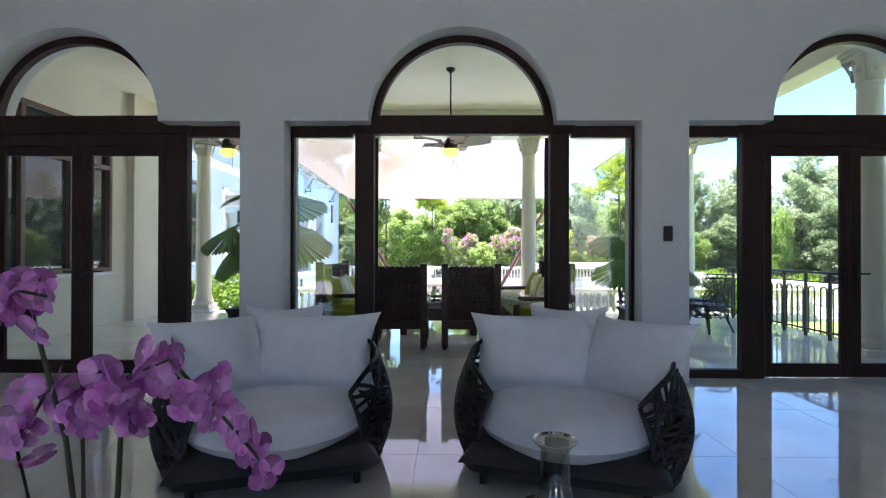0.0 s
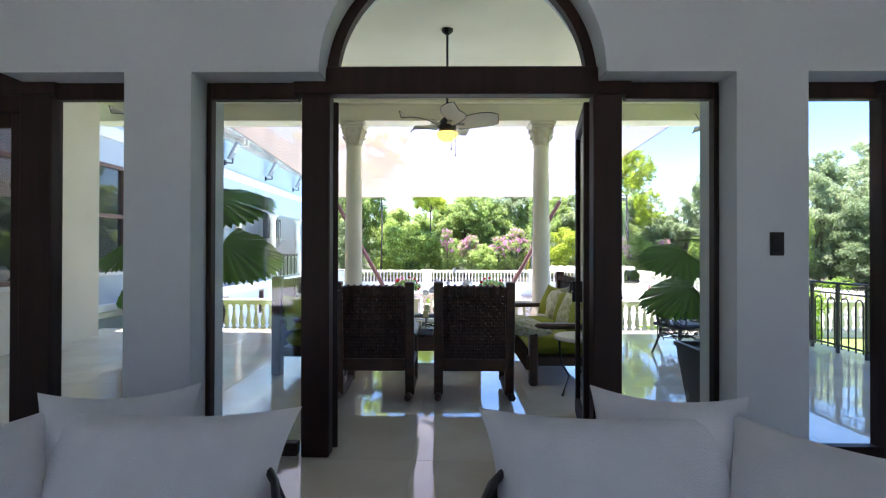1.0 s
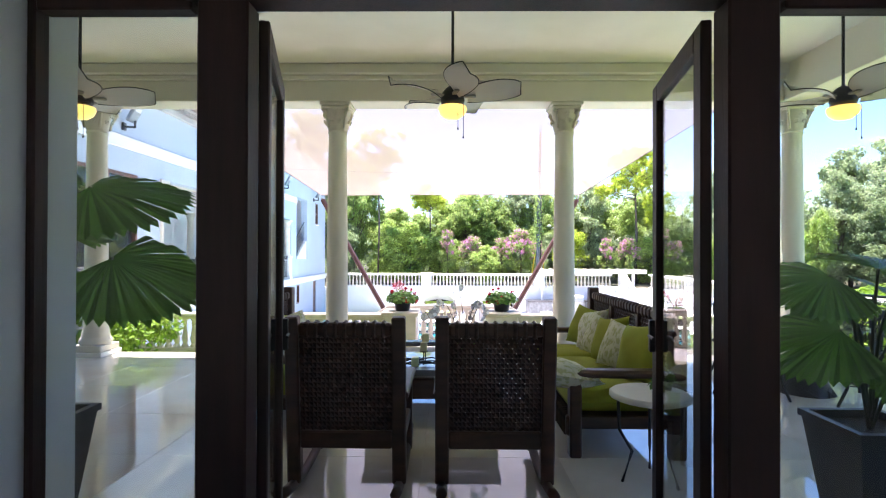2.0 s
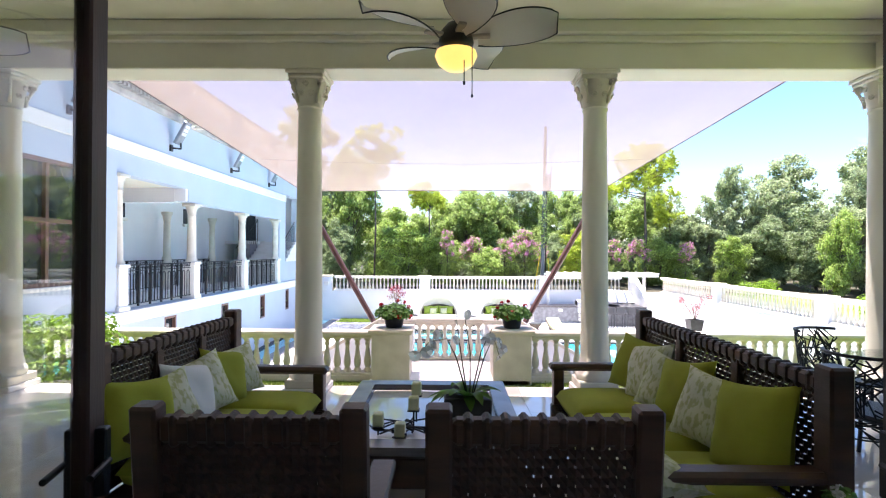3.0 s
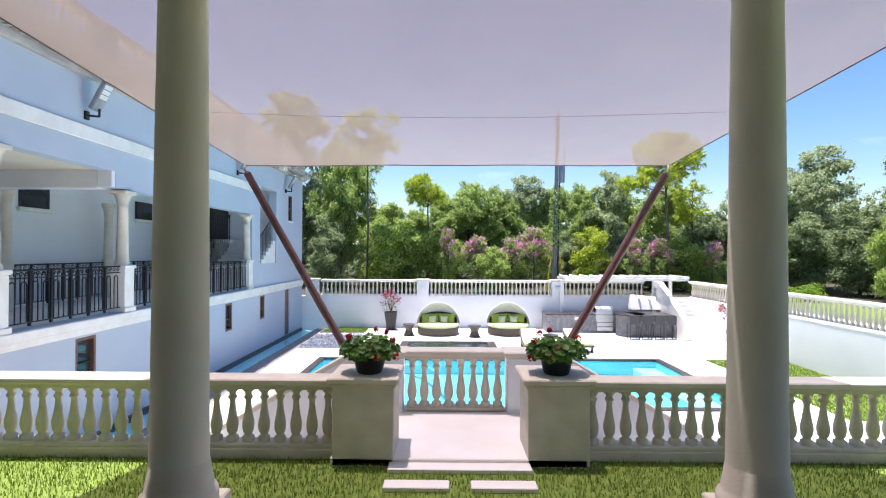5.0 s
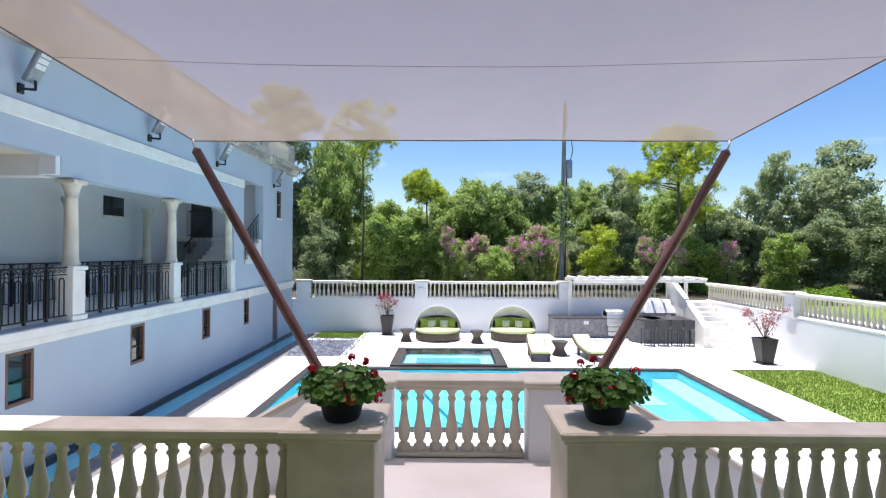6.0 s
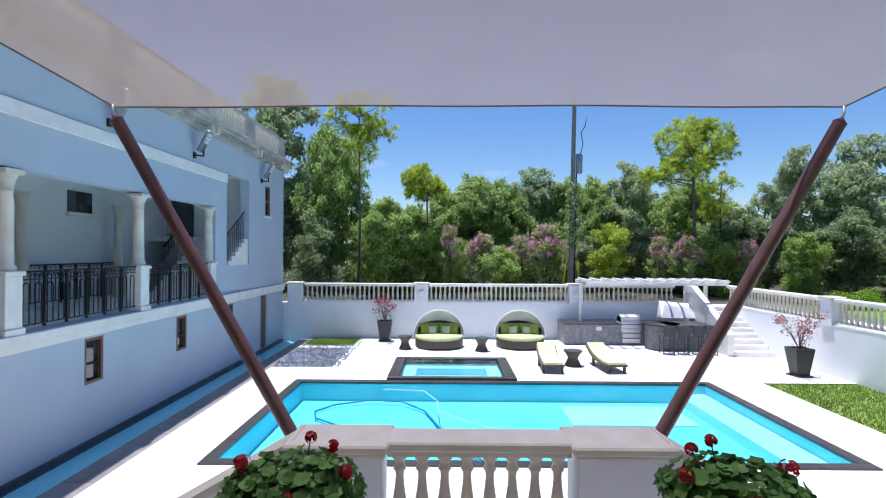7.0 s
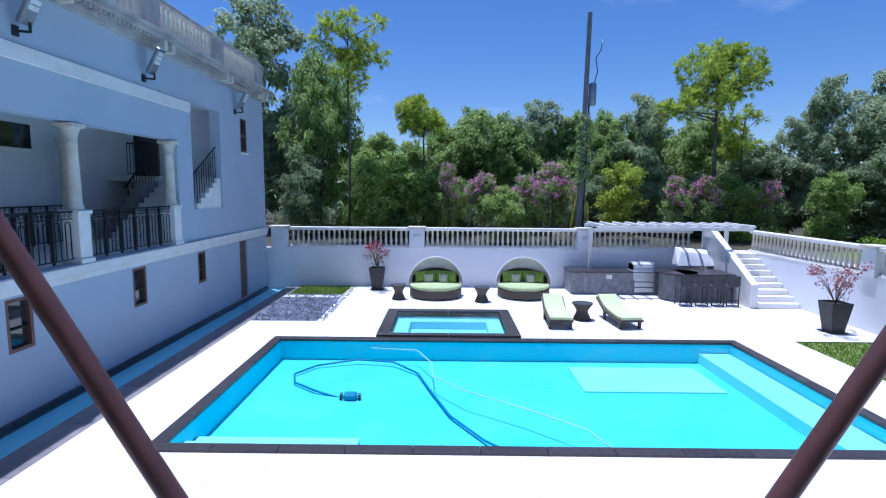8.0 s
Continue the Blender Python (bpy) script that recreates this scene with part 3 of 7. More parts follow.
def balustrade(p, q, z0, h, pitch, far=False, label="", ends=(0.0, 0.0), base=0.14):
    """Base, turned balusters and coping from p to q, standing on z0."""
    p, q = Vector((*p, z0)), Vector((*q, z0))
    ln = (q - p).length
    ang = math.degrees(math.atan2(q.y - p.y, q.x - p.x))
    t = thing("balustrade", pose(p.x, p.y, z0, 0, 0, ang), label or "cast stone balustrade with turned balusters", "balustrade", "balustrades")
    stone = M_TRIMW if far else M_STONE
    part("base_rail", B().box(0, ln, -0.13, 0.13, 0, base - 0.04, 0.008).box(0, ln, -0.105, 0.105, base - 0.04, base, 0.006), stone, t)
    part("top_rail", B().box(0, ln, -0.10, 0.10, h - 0.115, h - 0.065, 0.006).box(0, ln, -0.15, 0.15, h - 0.065, h, 0.012), stone, t)
    hb = h - 0.115 - base
    n = max(2, round(ln / pitch))
    me = ME_BALF if far else ME_BAL
    for i in range(n):
        part("baluster", me, None, t, "", Matrix.Translation((ln * (i + 0.5) / n, 0, base)) @ Matrix.Diagonal((1, 1, hb / 0.58, 1)))
    return t


def pedestal(x, y, z0, h, w, d, label="square stucco pedestal with a stone cap", cap=0.06, body=None):
    t = thing("pedestal", pose(x, y, z0), label, "pedestal")
    part("shaft", B().box(-w / 2, w / 2, -d / 2, d / 2, 0, h - cap, 0.008), body or M_STUCCO, t)
    part("cap", B().box(-w / 2 - 0.05, w / 2 + 0.05, -d / 2 - 0.05, d / 2 + 0.05, h - cap, h, 0.014).box(-w / 2 - 0.025, w / 2 + 0.025, -d / 2 - 0.025, d / 2 + 0.025, h - cap - 0.03, h - cap, 0.008), M_STONE, t)
    return t


LAWN_Z = -0.44
balustrade((-6.8, 12.98), (-1.24, 12.98), LAWN_Z, 0.80, 0.165)
balustrade((1.30, 12.98), (9.3, 12.98), LAWN_Z, 0.80, 0.165)
for x in (-0.92, 0.98):
    pedestal(x, 12.98, LAWN_Z, 0.86, 0.60, 0.56, "square weathered cast stone pedestal with a stone cap", 0.06, M_STONE)
balustrade((-0.63, 14.3), (0.62, 14.3), -0.46, 0.86, 0.155)
for x in (-0.96, 0.95):
    pedestal(x, 14.3, -0.46, 0.86, 0.60, 0.34, "stucco pier of the stair landing with a stone cap")
structure("landing", B().box(-1.24, 1.26, 12.7, 14.45, -1.85, -0.36, 0.01), M_DECK, "pale stone landing at the head of the pool stairs", "landing")
structure("terrace_wall", B().box(-6.85, -1.25, 13.05, 13.2, -1.85, -0.40).box(1.27, 10.9, 13.05, 13.2, -1.85, -0.40), M_STUCCO, "white stucco terrace retaining wall", "wall")


def side_stair(s):
    """Steps that run down from the landing beside the terrace wall, with a sloping parapet."""
    b, n = B(), 8
    for i in range(n):
        x0 = 1.26 + i * 0.28
        a, c = sorted((s * x0, s * (x0 + 0.3)))
        b.box(a, c, 13.2, 14.2, -1.85, -0.36 - (i + 1) * 0.165, 0.008)
    structure("stair_%d" % (1 if s < 0 else 2), b, M_DECK, "pale stone steps down to the pool deck", "stairs")
    w = B()
    x0, x1 = s * 1.26, s * 3.6
    pts = [(x0, -1.85), (x1, -1.85), (x1, -1.0), (x0, 0.34)]
    v = [(x, y, z) for y in (14.22, 14.42) for x, z in pts]
    w.add(v, [(0, 1, 2, 3), (4, 7, 6, 5), (0, 4, 5, 1), (1, 5, 6, 2), (2, 6, 7, 3), (3, 7, 4, 0)])
    structure("stair_parapet_%d" % (1 if s < 0 else 2), w, M_STUCCO, "sloping white stucco stair parapet", "wall")
    c = B()
    v = [(x, y, z + d) for y in (14.17, 14.47) for d in (0.004, 0.065) for x, z in ((x0, 0.34), (x1, -1.0))]
    c.add(v, [(0, 1, 3, 2), (4, 6, 7, 5), (2, 3, 7, 6), (0, 4, 5, 1), (0, 2, 6, 4), (1, 5, 7, 3)])
    structure("stair_coping_%d" % (1 if s < 0 else 2), c, M_STONE, "sloping cast stone stair coping", "coping")


side_stair(-1), side_stair(1)

# ---- pool court ----
DK = -1.85
POOL = (-4.32, 6.88, 19.15, 24.72)
SPA = (-1.85, 1.70, 24.72, 27.50)


def flat(b, x0, x1, y0, y1, z, holes=()):
    xs = sorted({x0, x1} | {h[i] for h in holes for i in (0, 1)})
    ys = sorted({y0, y1} | {h[i] for h in holes for i in (2, 3)})
    for a, c in zip(xs, xs[1:]):
        for d, e in zip(ys, ys[1:]):
            if not any(h[0] < (a + c) / 2 < h[1] and h[2] < (d + e) / 2 < h[3] for h in holes):
                b.add([(a, d, z), (c, d, z), (c, e, z), (a, e, z)], [(0, 1, 2, 3)])
    return b


HOLES = [(POOL[0], POOL[1], POOL[2], POOL[3]), (SPA[0], SPA[1], SPA[2], SPA[3]), (-5.62, -3.45, 26.3, 31.6), (8.35, 10.9, 18.6, 24.75), (-6.85, -5.53, 13.2, 31.6)]
deck = structure("deck", flat(B(), -6.85, 10.9, 13.2, 31.6, DK - 0.006, HOLES), M_GROUT, "white stone pool deck with fine joints", "deck")


def basin(name, x0, x1, y0, y1, z, dep, material, label):
    b = B()
    flat(b, x0, x1, y0, y1, z - dep)
    for a, c in (((x0, y0), (x1, y0)), ((x1, y0), (x1, y1)), ((x1, y1), (x0, y1)), ((x0, y1), (x0, y0))):
        b.add([(*a, z), (*c, z), (*c, z - dep), (*a, z - dep)], [(0, 1, 2, 3)])
    return structure(name, b, material, label, "pool")


cp = 0.22
pin = (POOL[0] + cp, POOL[1] - cp, POOL[2] + cp, POOL[3] - cp)
basin("pool_basin", *pin, DK - 0.03, 0.45, M_POOL, "rectangular swimming pool with aqua plaster")
sh = B().box(pin[0] + 0.02, pin[0] + 2.6, pin[2] + 0.02, pin[2] + 0.5, DK - 0.49, DK - 0.20).box(pin[0] + 0.02, pin[0] + 2.6, pin[2] + 0.5, pin[2] + 0.9, DK - 0.49, DK - 0.33)
sh.box(pin[1] - 0.75, pin[1] - 0.02, pin[2] + 0.02, pin[3] - 0.02, DK - 0.49, DK - 0.24)
# low pale slab on the pool floor near the far side
sh.box(2.7, 5.6, pin[3] - 1.9, pin[3] - 0.45, DK - 0.495, DK - 0.455)
structure("pool_bench", sh, M_SHALLOW, "pale submerged pool bench, steps and low floor slab", "pool")
w_ = structure("pool_water", flat(B(), *pin, DK - 0.027), M_WATER, "clear turquoise pool water with small ripples", "water")
sin_ = (SPA[0] + 0.30, SPA[1] - 0.30, SPA[2] + 0.2, SPA[3] - 0.24)
basin("spa_basin", *sin_, DK + 0.05, 0.40, M_SHALLOW, "pale plastered square spa beside the pool")
sb = B()
for a in ((sin_[0] + .01, sin_[0] + 0.4, sin_[2] + .01, sin_[3] - .01), (sin_[1] - 0.4, sin_[1] - .01, sin_[2] + .01, sin_[3] - .01), (sin_[0] + 0.4, sin_[1] - 0.4, sin_[3] - 0.4, sin_[3] - .01)):
    sb.box(*a, DK - 0.36, DK - 0.14)
structure("spa_bench", sb, M_SHALLOW, "pale submerged spa bench", "pool")
structure("spa_water", flat(B(), *sin_, DK + 0.06), M_WATER, "clear pale blue spa water", "water")


def rim(name, o, i, z0, z1, label, piece=0.9):
    """Granite coping pieces round a basin; o and i are the outer and inner rectangles."""
    t = thing(name, pose(0, 0, z0), label, "coping", "", "structure")
    h = z1 - z0
    def run(x0, x1, y0, y1, along):
        ln = (x1 - x0) if along == "x" else (y1 - y0)
        n = max(1, round(ln / piece))
        for k in range(n):
            a, c = k / n, (k + 1) / n
            if along == "x":
                bx = B().box(x0 + ln * a + 0.003, x0 + ln * c - 0.003, y0, y1, 0, h, 0.006)
            else:
                bx = B().box(x0, x1, y0 + ln * a + 0.003, y0 + ln * c - 0.003, 0, h, 0.006)
            part("coping_stone", bx, M_COPING, t)
    run(o[0], o[1], o[2], i[2], "x"), run(o[0], o[1], i[3], o[3], "x")
    run(o[0], i[0], i[2], i[3], "y"), run(i[1], o[1], i[2], i[3], "y")


rim("pool_coping", POOL, pin, DK - 0.03, DK + 0.03, "dark granite coping round the swimming pool")
rim("spa_coping", (SPA[0], SPA[1], SPA[2] + 0.004, SPA[3]), sin_, DK - 0.1, DK + 0.09, "dark granite coping round the raised spa")

# reflecting channel beside the house
structure("channel_bed", flat(B(), -6.85, -5.53, 13.2, 31.6, DK - 0.13), M_SHALLOW, "aqua plastered floor of the water channel", "pool")
structure("channel_water", flat(B(), -6.74, -6.06, 13.2, 31.3, DK - 0.05), M_WATER, "shallow water channel along the house", "water")
def strip(name, x0, x1, y0, y1, z0, z1, n, material, label):
    t = thing(name, pose(x0, y0, z0), label, "paving", "", "structure")
    ln = (y1 - y0) / n
    me = mesh("paving_stone", B().box(0, x1 - x0, 0.003, ln - 0.003, 0, z1 - z0, 0.005), material)
    for i in range(n):
        part("paving_stone", me, None, t, "", pose(0, i * ln, 0))
strip("channel_edge", -6.06, -5.53, 13.2, 31.3, DK - 0.3, DK, 24, M_MAUVE, "grey slate edge of the water channel")
strip("channel_kerb", -6.85, -6.76, 13.2, 31.3, DK - 0.3, DK, 24, M_COPING, "dark granite kerb against the house wall")

structure("far_wall", B().box(-7.2, 11.2, 31.6, 31.85, -2.2, -0.42), M_STUCCO, "pale stucco court wall beneath a balustrade", "wall")
structure("side_wall", B().box(10.9, 11.15, 13.05, 31.6, -2.2, -0.42), M_STUCCO, "pale stucco court wall beneath a balustrade", "wall")
BX = [-6.6, -1.25, 5.0, 10.4]
for a, c in ((-6.0, -1.55), (-0.95, 4.7), (5.3, 9.0)):
    balustrade((a, 31.72), (c, 31.72), -0.42, 0.78, 0.19, True, "white far balustrade on the court wall", base=0.10)
for x in (-6.4, -1.25, 5.0):
    pedestal(x, 31.72, -0.42, 0.82, 0.56, 0.36, "white stucco balustrade pier with a wall lamp")
    part_l = thing("wall_lamp", pose(x, 31.53, -0.02), "small white square wall lamp", "lamp")
    part("case", B().box(-0.12, 0.12, -0.05, 0, -0.10, 0.10, 0.01), M_TRIMW, part_l)
for a, c in ((13.3, 19.6), (20.1, 25.6), (26.1, 31.3)):
    balustrade((11.02, a), (11.02, c), -0.42, 0.80, 0.20, True, "white side balustrade on the court wall", base=0.10)
for y in (19.85, 25.85):
    pedestal(11.02, y, -0.42, 0.84, 0.36, 0.46, "white stucco balustrade pier")

# ground beyond the court
g = flat(B(), -300, 300, -200, 600, -0.46, [(-6.85, 11.15, 13.2, 31.85), (-6.85, 5.9, -4.2, 10.93)])
# sheet over the lawn; the shade beneath the woods is in its dark colour
structure("shaded_woodland_floor", flat(flat(B(), -60, 80, 31.9, 90, LAWN_Z - 0.016), 17.5, 80, -10, 31.9, LAWN_Z - 0.016), M_WOODSHADE, "woods floor coloured dark for the shade beneath the trees", "ground")
structure("side_path", flat(B(), 11.16, 12.9, 13.2, 31.85, LAWN_Z - 0.012), M_STONE, "pale stone path outside the court balustrade", "path")
structure("ground", g, M_GRASSG, "green lawn ground reaching the horizon", "ground")
structure("deck_bed", B().box(-6.84, 10.89, 13.21, 31.59, DK - 2.0, DK - 1.9), M_GROUT, "concrete bed beneath the pool deck", "floor")

# ---- house wing along the pool ----
HX = -6.85


def house_wing():
    t = thing("house_wing", pose(0, 0, 0), "white stucco two-storey house wing with an open gallery above the pool", "house")
    holes = [(11.4, 14.33, 1.0, 3.2), (15.2, 18.1, 0.36, 3.25), (18.1, 25.4, 0.36, 2.92), (26.15, 27.9, 1.2, 4.0), (29.4, 29.92, 2.94, 4.02), (29.02, 29.64, -1.85, 0.05)]
    small = [(13.9, 14.5), (17.0, 17.55), (20.1, 20.62), (23.3, 23.8), (26.2, 26.65)]
    holes += [(a, c, -0.82, 0.03) for a, c in small]
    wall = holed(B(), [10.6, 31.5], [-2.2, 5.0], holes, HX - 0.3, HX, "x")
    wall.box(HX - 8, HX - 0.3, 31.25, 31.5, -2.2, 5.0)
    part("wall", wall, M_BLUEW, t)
    part("roof_slab", B().box(HX - 8, HX - 0.02, 10.6, 31.5, 4.75, 5.0), M_STUCCO, t)
    led = B().box(HX, HX + 0.10, 10.7, 31.5, 0.20, 0.36, 0.015).box(HX, HX + 0.06, 10.7, 31.5, 0.08, 0.20, 0.012)
    part("ledge", led, M_TRIMW, t, "white moulded ledge")
    part("band", B().box(HX, HX + 0.05, 10.7, 26.1, 3.70, 3.96, 0.012), M_TRIMW, t, "white raised band")
    co = B().box(HX - 0.05, HX + 0.10, 10.7, 31.6, 4.86, 5.0, 0.012).box(HX - 0.05, HX + 0.30, 10.7, 31.78, 5.08, 5.17, 0.012).box(HX - 0.05, HX + 0.36, 10.7, 31.84, 5.17, 5.25, 0.012).box(HX - 0.05, HX + 0.12, 10.7, 31.6, 5.0, 5.08)
    for i in range(150):
        y = 10.8 + i * 0.14
        co.box(HX + 0.12, HX + 0.24, y, y + 0.075, 5.0, 5.08)
    part("cornice", co, M_WEATH, t, "weathered dentil cornice")
    for y in (18.1, 21.4, 24.7, 28.0, 31.0):
        for k in (-0.16, 0.16):
            part("bracket", B().box(HX + 0.101, HX + 0.34, y + k - 0.06, y + k + 0.06, 4.86, 5.079, 0.02), M_STONE, t)
    par = B().box(HX - 0.2, HX + 0.05, 10.7, 31.5, 5.25, 5.40, 0.01).box(HX - 0.24, HX + 0.09, 10.7, 31.55, 6.0, 6.1, 0.012)
    for y in (11.0, 14.4, 17.8, 21.2, 24.6, 28.0, 31.25):
        par.box(HX - 0.21, HX + 0.06, y - 0.35, y + 0.25, 5.40, 6.0, 0.01)
    part("parapet", par, M_WEATH, t, "weathered grey rooftop parapet rails and piers")
    for y0 in (11.25, 14.65, 18.05, 21.45, 24.85, 28.25):
        for i in range(13):
            part("baluster", ME_BALF, None, t, "", Matrix.Translation((HX - 0.07, y0 + 0.12 + i * 0.212, 5.40)) @ Matrix.Diagonal((1.2, 1.2, 1.034, 1)))
    # gallery behind the openings
    gb = B().box(HX - 3.3, HX - 3.1, 14.6, 31.2, 0.3, 4.7)
    gb.box(HX - 3.1, HX - 0.3, 14.6, 14.8, 0.3, 4.7)
    gb.box(HX - 3.1, HX - 0.3, 28.4, 28.6, -1.85, 4.7)
    part("gallery_wall", gb, M_STUCCO, t, "shaded back wall of the gallery")
    part("gallery_floor", B().box(HX - 3.3, HX - 0.3, 14.6, 26.1, 0.2, 0.34), M_DECK, t)
    part("gallery_ceiling", B().box(HX - 3.3, HX - 0.3, 14.6, 28.4, 4.1, 4.2), M_STUCCO, t)
    part("gallery_ceiling", B().box(HX - 3.1, HX - 0.31, 14.8, 18.0, 3.27, 3.4), M_CREAM, t, "lower cream soffit of the first bay")
    part("gallery_beam", B().box(HX - 0.31, HX - 0.02, 18.0, 25.4, 2.925, 3.3, 0.01).box(HX - 3.1, HX - 0.31, 18.0, 18.3, 2.9, 3.3, 0.01), M_STUCCO, t)
    for y in (19.4, 23.8):
        part("window", B().box(HX - 3.1, HX - 3.06, y, y + 0.9, 2.64, 3.2, 0.01), M_DARKGLASS, t, "small dark gallery window")
        part("window_sill", B().box(HX - 3.1, HX - 3.0, y - 0.05, y + 0.95, 2.54, 2.64, 0.01), M_TRIMW, t)
    part("doorway", B().box(HX - 2.85, HX - 2.1, 28.34, 28.399, 2.1, 3.8, 0.01), M_DARKGLASS, t, "tall dark glazed doorway")
    part("landing", B().box(HX - 3.1, HX - 1.62, 27.4, 28.34, 1.95, 2.1, 0.01), M_TRIMW, t, "white stair landing")
    lr = B().box(HX - 2.5, HX - 1.62, 27.40, 27.44, 3.0, 3.04, 0.004).box(HX - 2.5, HX - 1.62, 27.41, 27.43, 2.16, 2.18, 0.003)
    lr.tube([(HX - 1.62, 27.38, 3.0), (HX - 2.6, 27.38, 1.75)], 0.022, 6)
    for i in range(11):
        x = HX - 1.63 - i * 0.087
        lr.cyl((x, 27.42, 2.1), (x, 27.42, 3.0), 0.011, n=5)
        lr.cyl((x, 27.38, 2.05 - i * 0.11), (x, 27.38, 2.98 - i * 0.11), 0.011, n=5)
    part("landing_rail", lr, M_IRON, t, "black iron landing rail")
    for i in range(8):
        part("step", B().box(HX - 2.75 + i * 0.14, HX - 1.63, 26.5, 27.36, 0.34 + i * 0.2, 0.54 + i * 0.2, 0.006), M_MAUVE, t)
    for y, r in ((15.36, 0), (18.5, 1), (21.9, 1), (25.2, 1)):
        pd = part("column_pedestal", B().box(HX - 0.26, HX + 0.05, y - 0.16, y + 0.16, 0.36, 1.26, 0.01).box(HX - 0.29, HX + 0.08, y - 0.19, y + 0.19, 1.26, 1.34, 0.012).box(HX - 0.29, HX + 0.08, y - 0.19, y + 0.19, 0.36, 0.46, 0.012), M_TRIMW, t)
        h = 2.90 if r else 3.24
        c = B().lathe([(0.15, 1.34), (0.15, 1.40), (0.12, 1.44), (0.115, 1.9), (0.10, h - 0.36), (0.12, h - 0.34), (0.10, h - 0.32), (0.13, h - 0.16), (0.17, h - 0.08)], 16, None, HX - 0.11, y)
        c.box(HX - 0.29, HX + 0.07, y - 0.18, y + 0.18, h - 0.08, h, 0.012)
        part("column", c, M_STONE, t, "slender stone gallery column")
    for y in (18.5, 21.8, 25.1):
        c = B().lathe([(0.15, 0.34), (0.15, 1.40), (0.12, 1.44), (0.10, 2.6), (0.13, 2.78), (0.17, 2.86), (0.17, 2.93)], 12, None, HX - 2.6, y)
        part("column", c, M_STONE, t)
    for a, c in ((15.55, 18.3), (18.7, 21.7), (22.1, 25.0)):
        iron_rail(part("railing", B().box(HX - 0.06, HX - 0.02, a, c, 1.30, 1.335, 0.004).box(HX - 0.055, HX - 0.025, a, c, 0.46, 0.48, 0.003), M_IRON, t, "black wrought iron railing"), HX - 0.04, a, c, 0.47, 1.31)
    for a, c in ((15.0, 18.3), (18.7, 21.6), (22.0, 24.9)):
        iron_rail(part("railing", B().box(HX - 2.62, HX - 2.58, a, c, 1.30, 1.335, 0.004).box(HX - 2.615, HX - 2.585, a, c, 0.46, 0.48, 0.003), M_IRON, t, "black wrought iron inner railing"), HX - 2.6, a, c, 0.47, 1.31)
    # stair niche
    for i in range(12):
        y0 = 27.85 - i * 0.25
        part("step", B().box(HX - 1.6, HX - 0.02 if y0 > 26.3 else HX - 0.31, y0 - 0.25, y0, 0.34, 2.05 - i * 0.14, 0.006), M_TRIMW, t)
    r = B()
    for i in range(12):
        y = 27.75 - i * 0.145
        z = 2.05 - (27.85 - y) / 0.25 * 0.14
        r.cyl((HX - 0.12, y, z), (HX - 0.12, y, z + 0.85), 0.011, n=5)
    r.cyl((HX - 0.12, 27.8, 2.95), (HX - 0.12, 26.0, 1.90), 0.022, n=6)
    part("stair_rail", r, M_IRON, t)
    part("door", B().box(HX - 0.15, HX - 0.05, 29.03, 29.63, -1.85, 0.04, 0.01), M_WINWOOD, t, "narrow dark timber door")
    return small


def iron_rail(parent, x, y0, y1, z0, z1):
    """Uprights with hooped heads and scrolls between two rails along y, each bay one part."""
    n = max(2, round((y1 - y0) / 0.5))
    w = (y1 - y0) / n
    b = B()
    h = z1 - z0
    for i in range(4):
        y = w * (i + 0.5) / 4
        b.cyl((0, y, 0), (0, y, h * 0.72), 0.0115, n=5)
        if i % 2 == 0:
            c = y + w / 8
            b.tube([(0, c + w / 8 * math.cos(a), h * 0.72 + w / 8 * math.sin(a)) for a in [math.pi * k / 8 for k in range(9)]], 0.011, 5)
    b.cyl((0, 0, h * 0.86), (0, w, h * 0.86), 0.012, n=5)
    for i in range(4):
        c = w * (i + 0.5) / 4
        b.tube([(0, c + 0.05 * (1 - k / 14) * math.cos(k * 0.7), h * 0.93 + 0.045 * (1 - k / 14) * math.sin(k * 0.7)) for k in range(12)], 0.009, 4)
    b.box(-0.02, 0.02, -0.02, 0.02, -0.06, h + 0.02, 0.003)
    me = mesh("rail_panel", b, M_IRON)
    for i in range(n):
        part("rail_panel", me, None, parent, "", pose(x, y0 + i * w, z0))


SMALL = house_wing()
timber_window(HX - 0.02, 11.4, 14.33, 1.0, 3.2, 5, (0.34, 0.67), (0.52,))
for k, (a, c) in enumerate(SMALL):
    timber_window(HX - 0.02, a, c, -0.82, 0.03, 6 + k, (), (), shrink=0.06, sill=False)
timber_window(HX - 0.02, 29.4, 29.92, 2.94, 4.02, 12, (), (0.5,), shrink=0.05)


def flood_lamp(y):
    t = thing("flood_lamp", pose(HX, y, 4.15), "grey aluminium flood lamp on a wall arm", "lamp", "flood lamps")
    part("arm", B().box(0, 0.05, -0.05, 0.05, -0.08, 0.08, 0.005).cyl((0.04, 0, 0), (0.26, 0, -0.02), 0.022).cyl((0.26, 0, -0.03), (0.26, 0, 0.12), 0.022), M_BLACK, t)
    m = pose(0.30, 0, 0.36, 0, 28, 0)
    hd = part("head", B().box(-0.045, 0.045, -0.13, 0.13, -0.30, 0.30, 0.015), M_ALU, t, "", m)
    lens = B()
    for i in range(3):
        lens.box(0.046, 0.052, -0.10, 0.10, -0.05 + i * 0.10, 0.03 + i * 0.10, 0.004)
    part("lens", lens, M_LED, hd, "pale led lens panels")
    return t


for y in (13.8, 17.2, 20.7, 24.1, 29.0):
    flood_lamp(y)

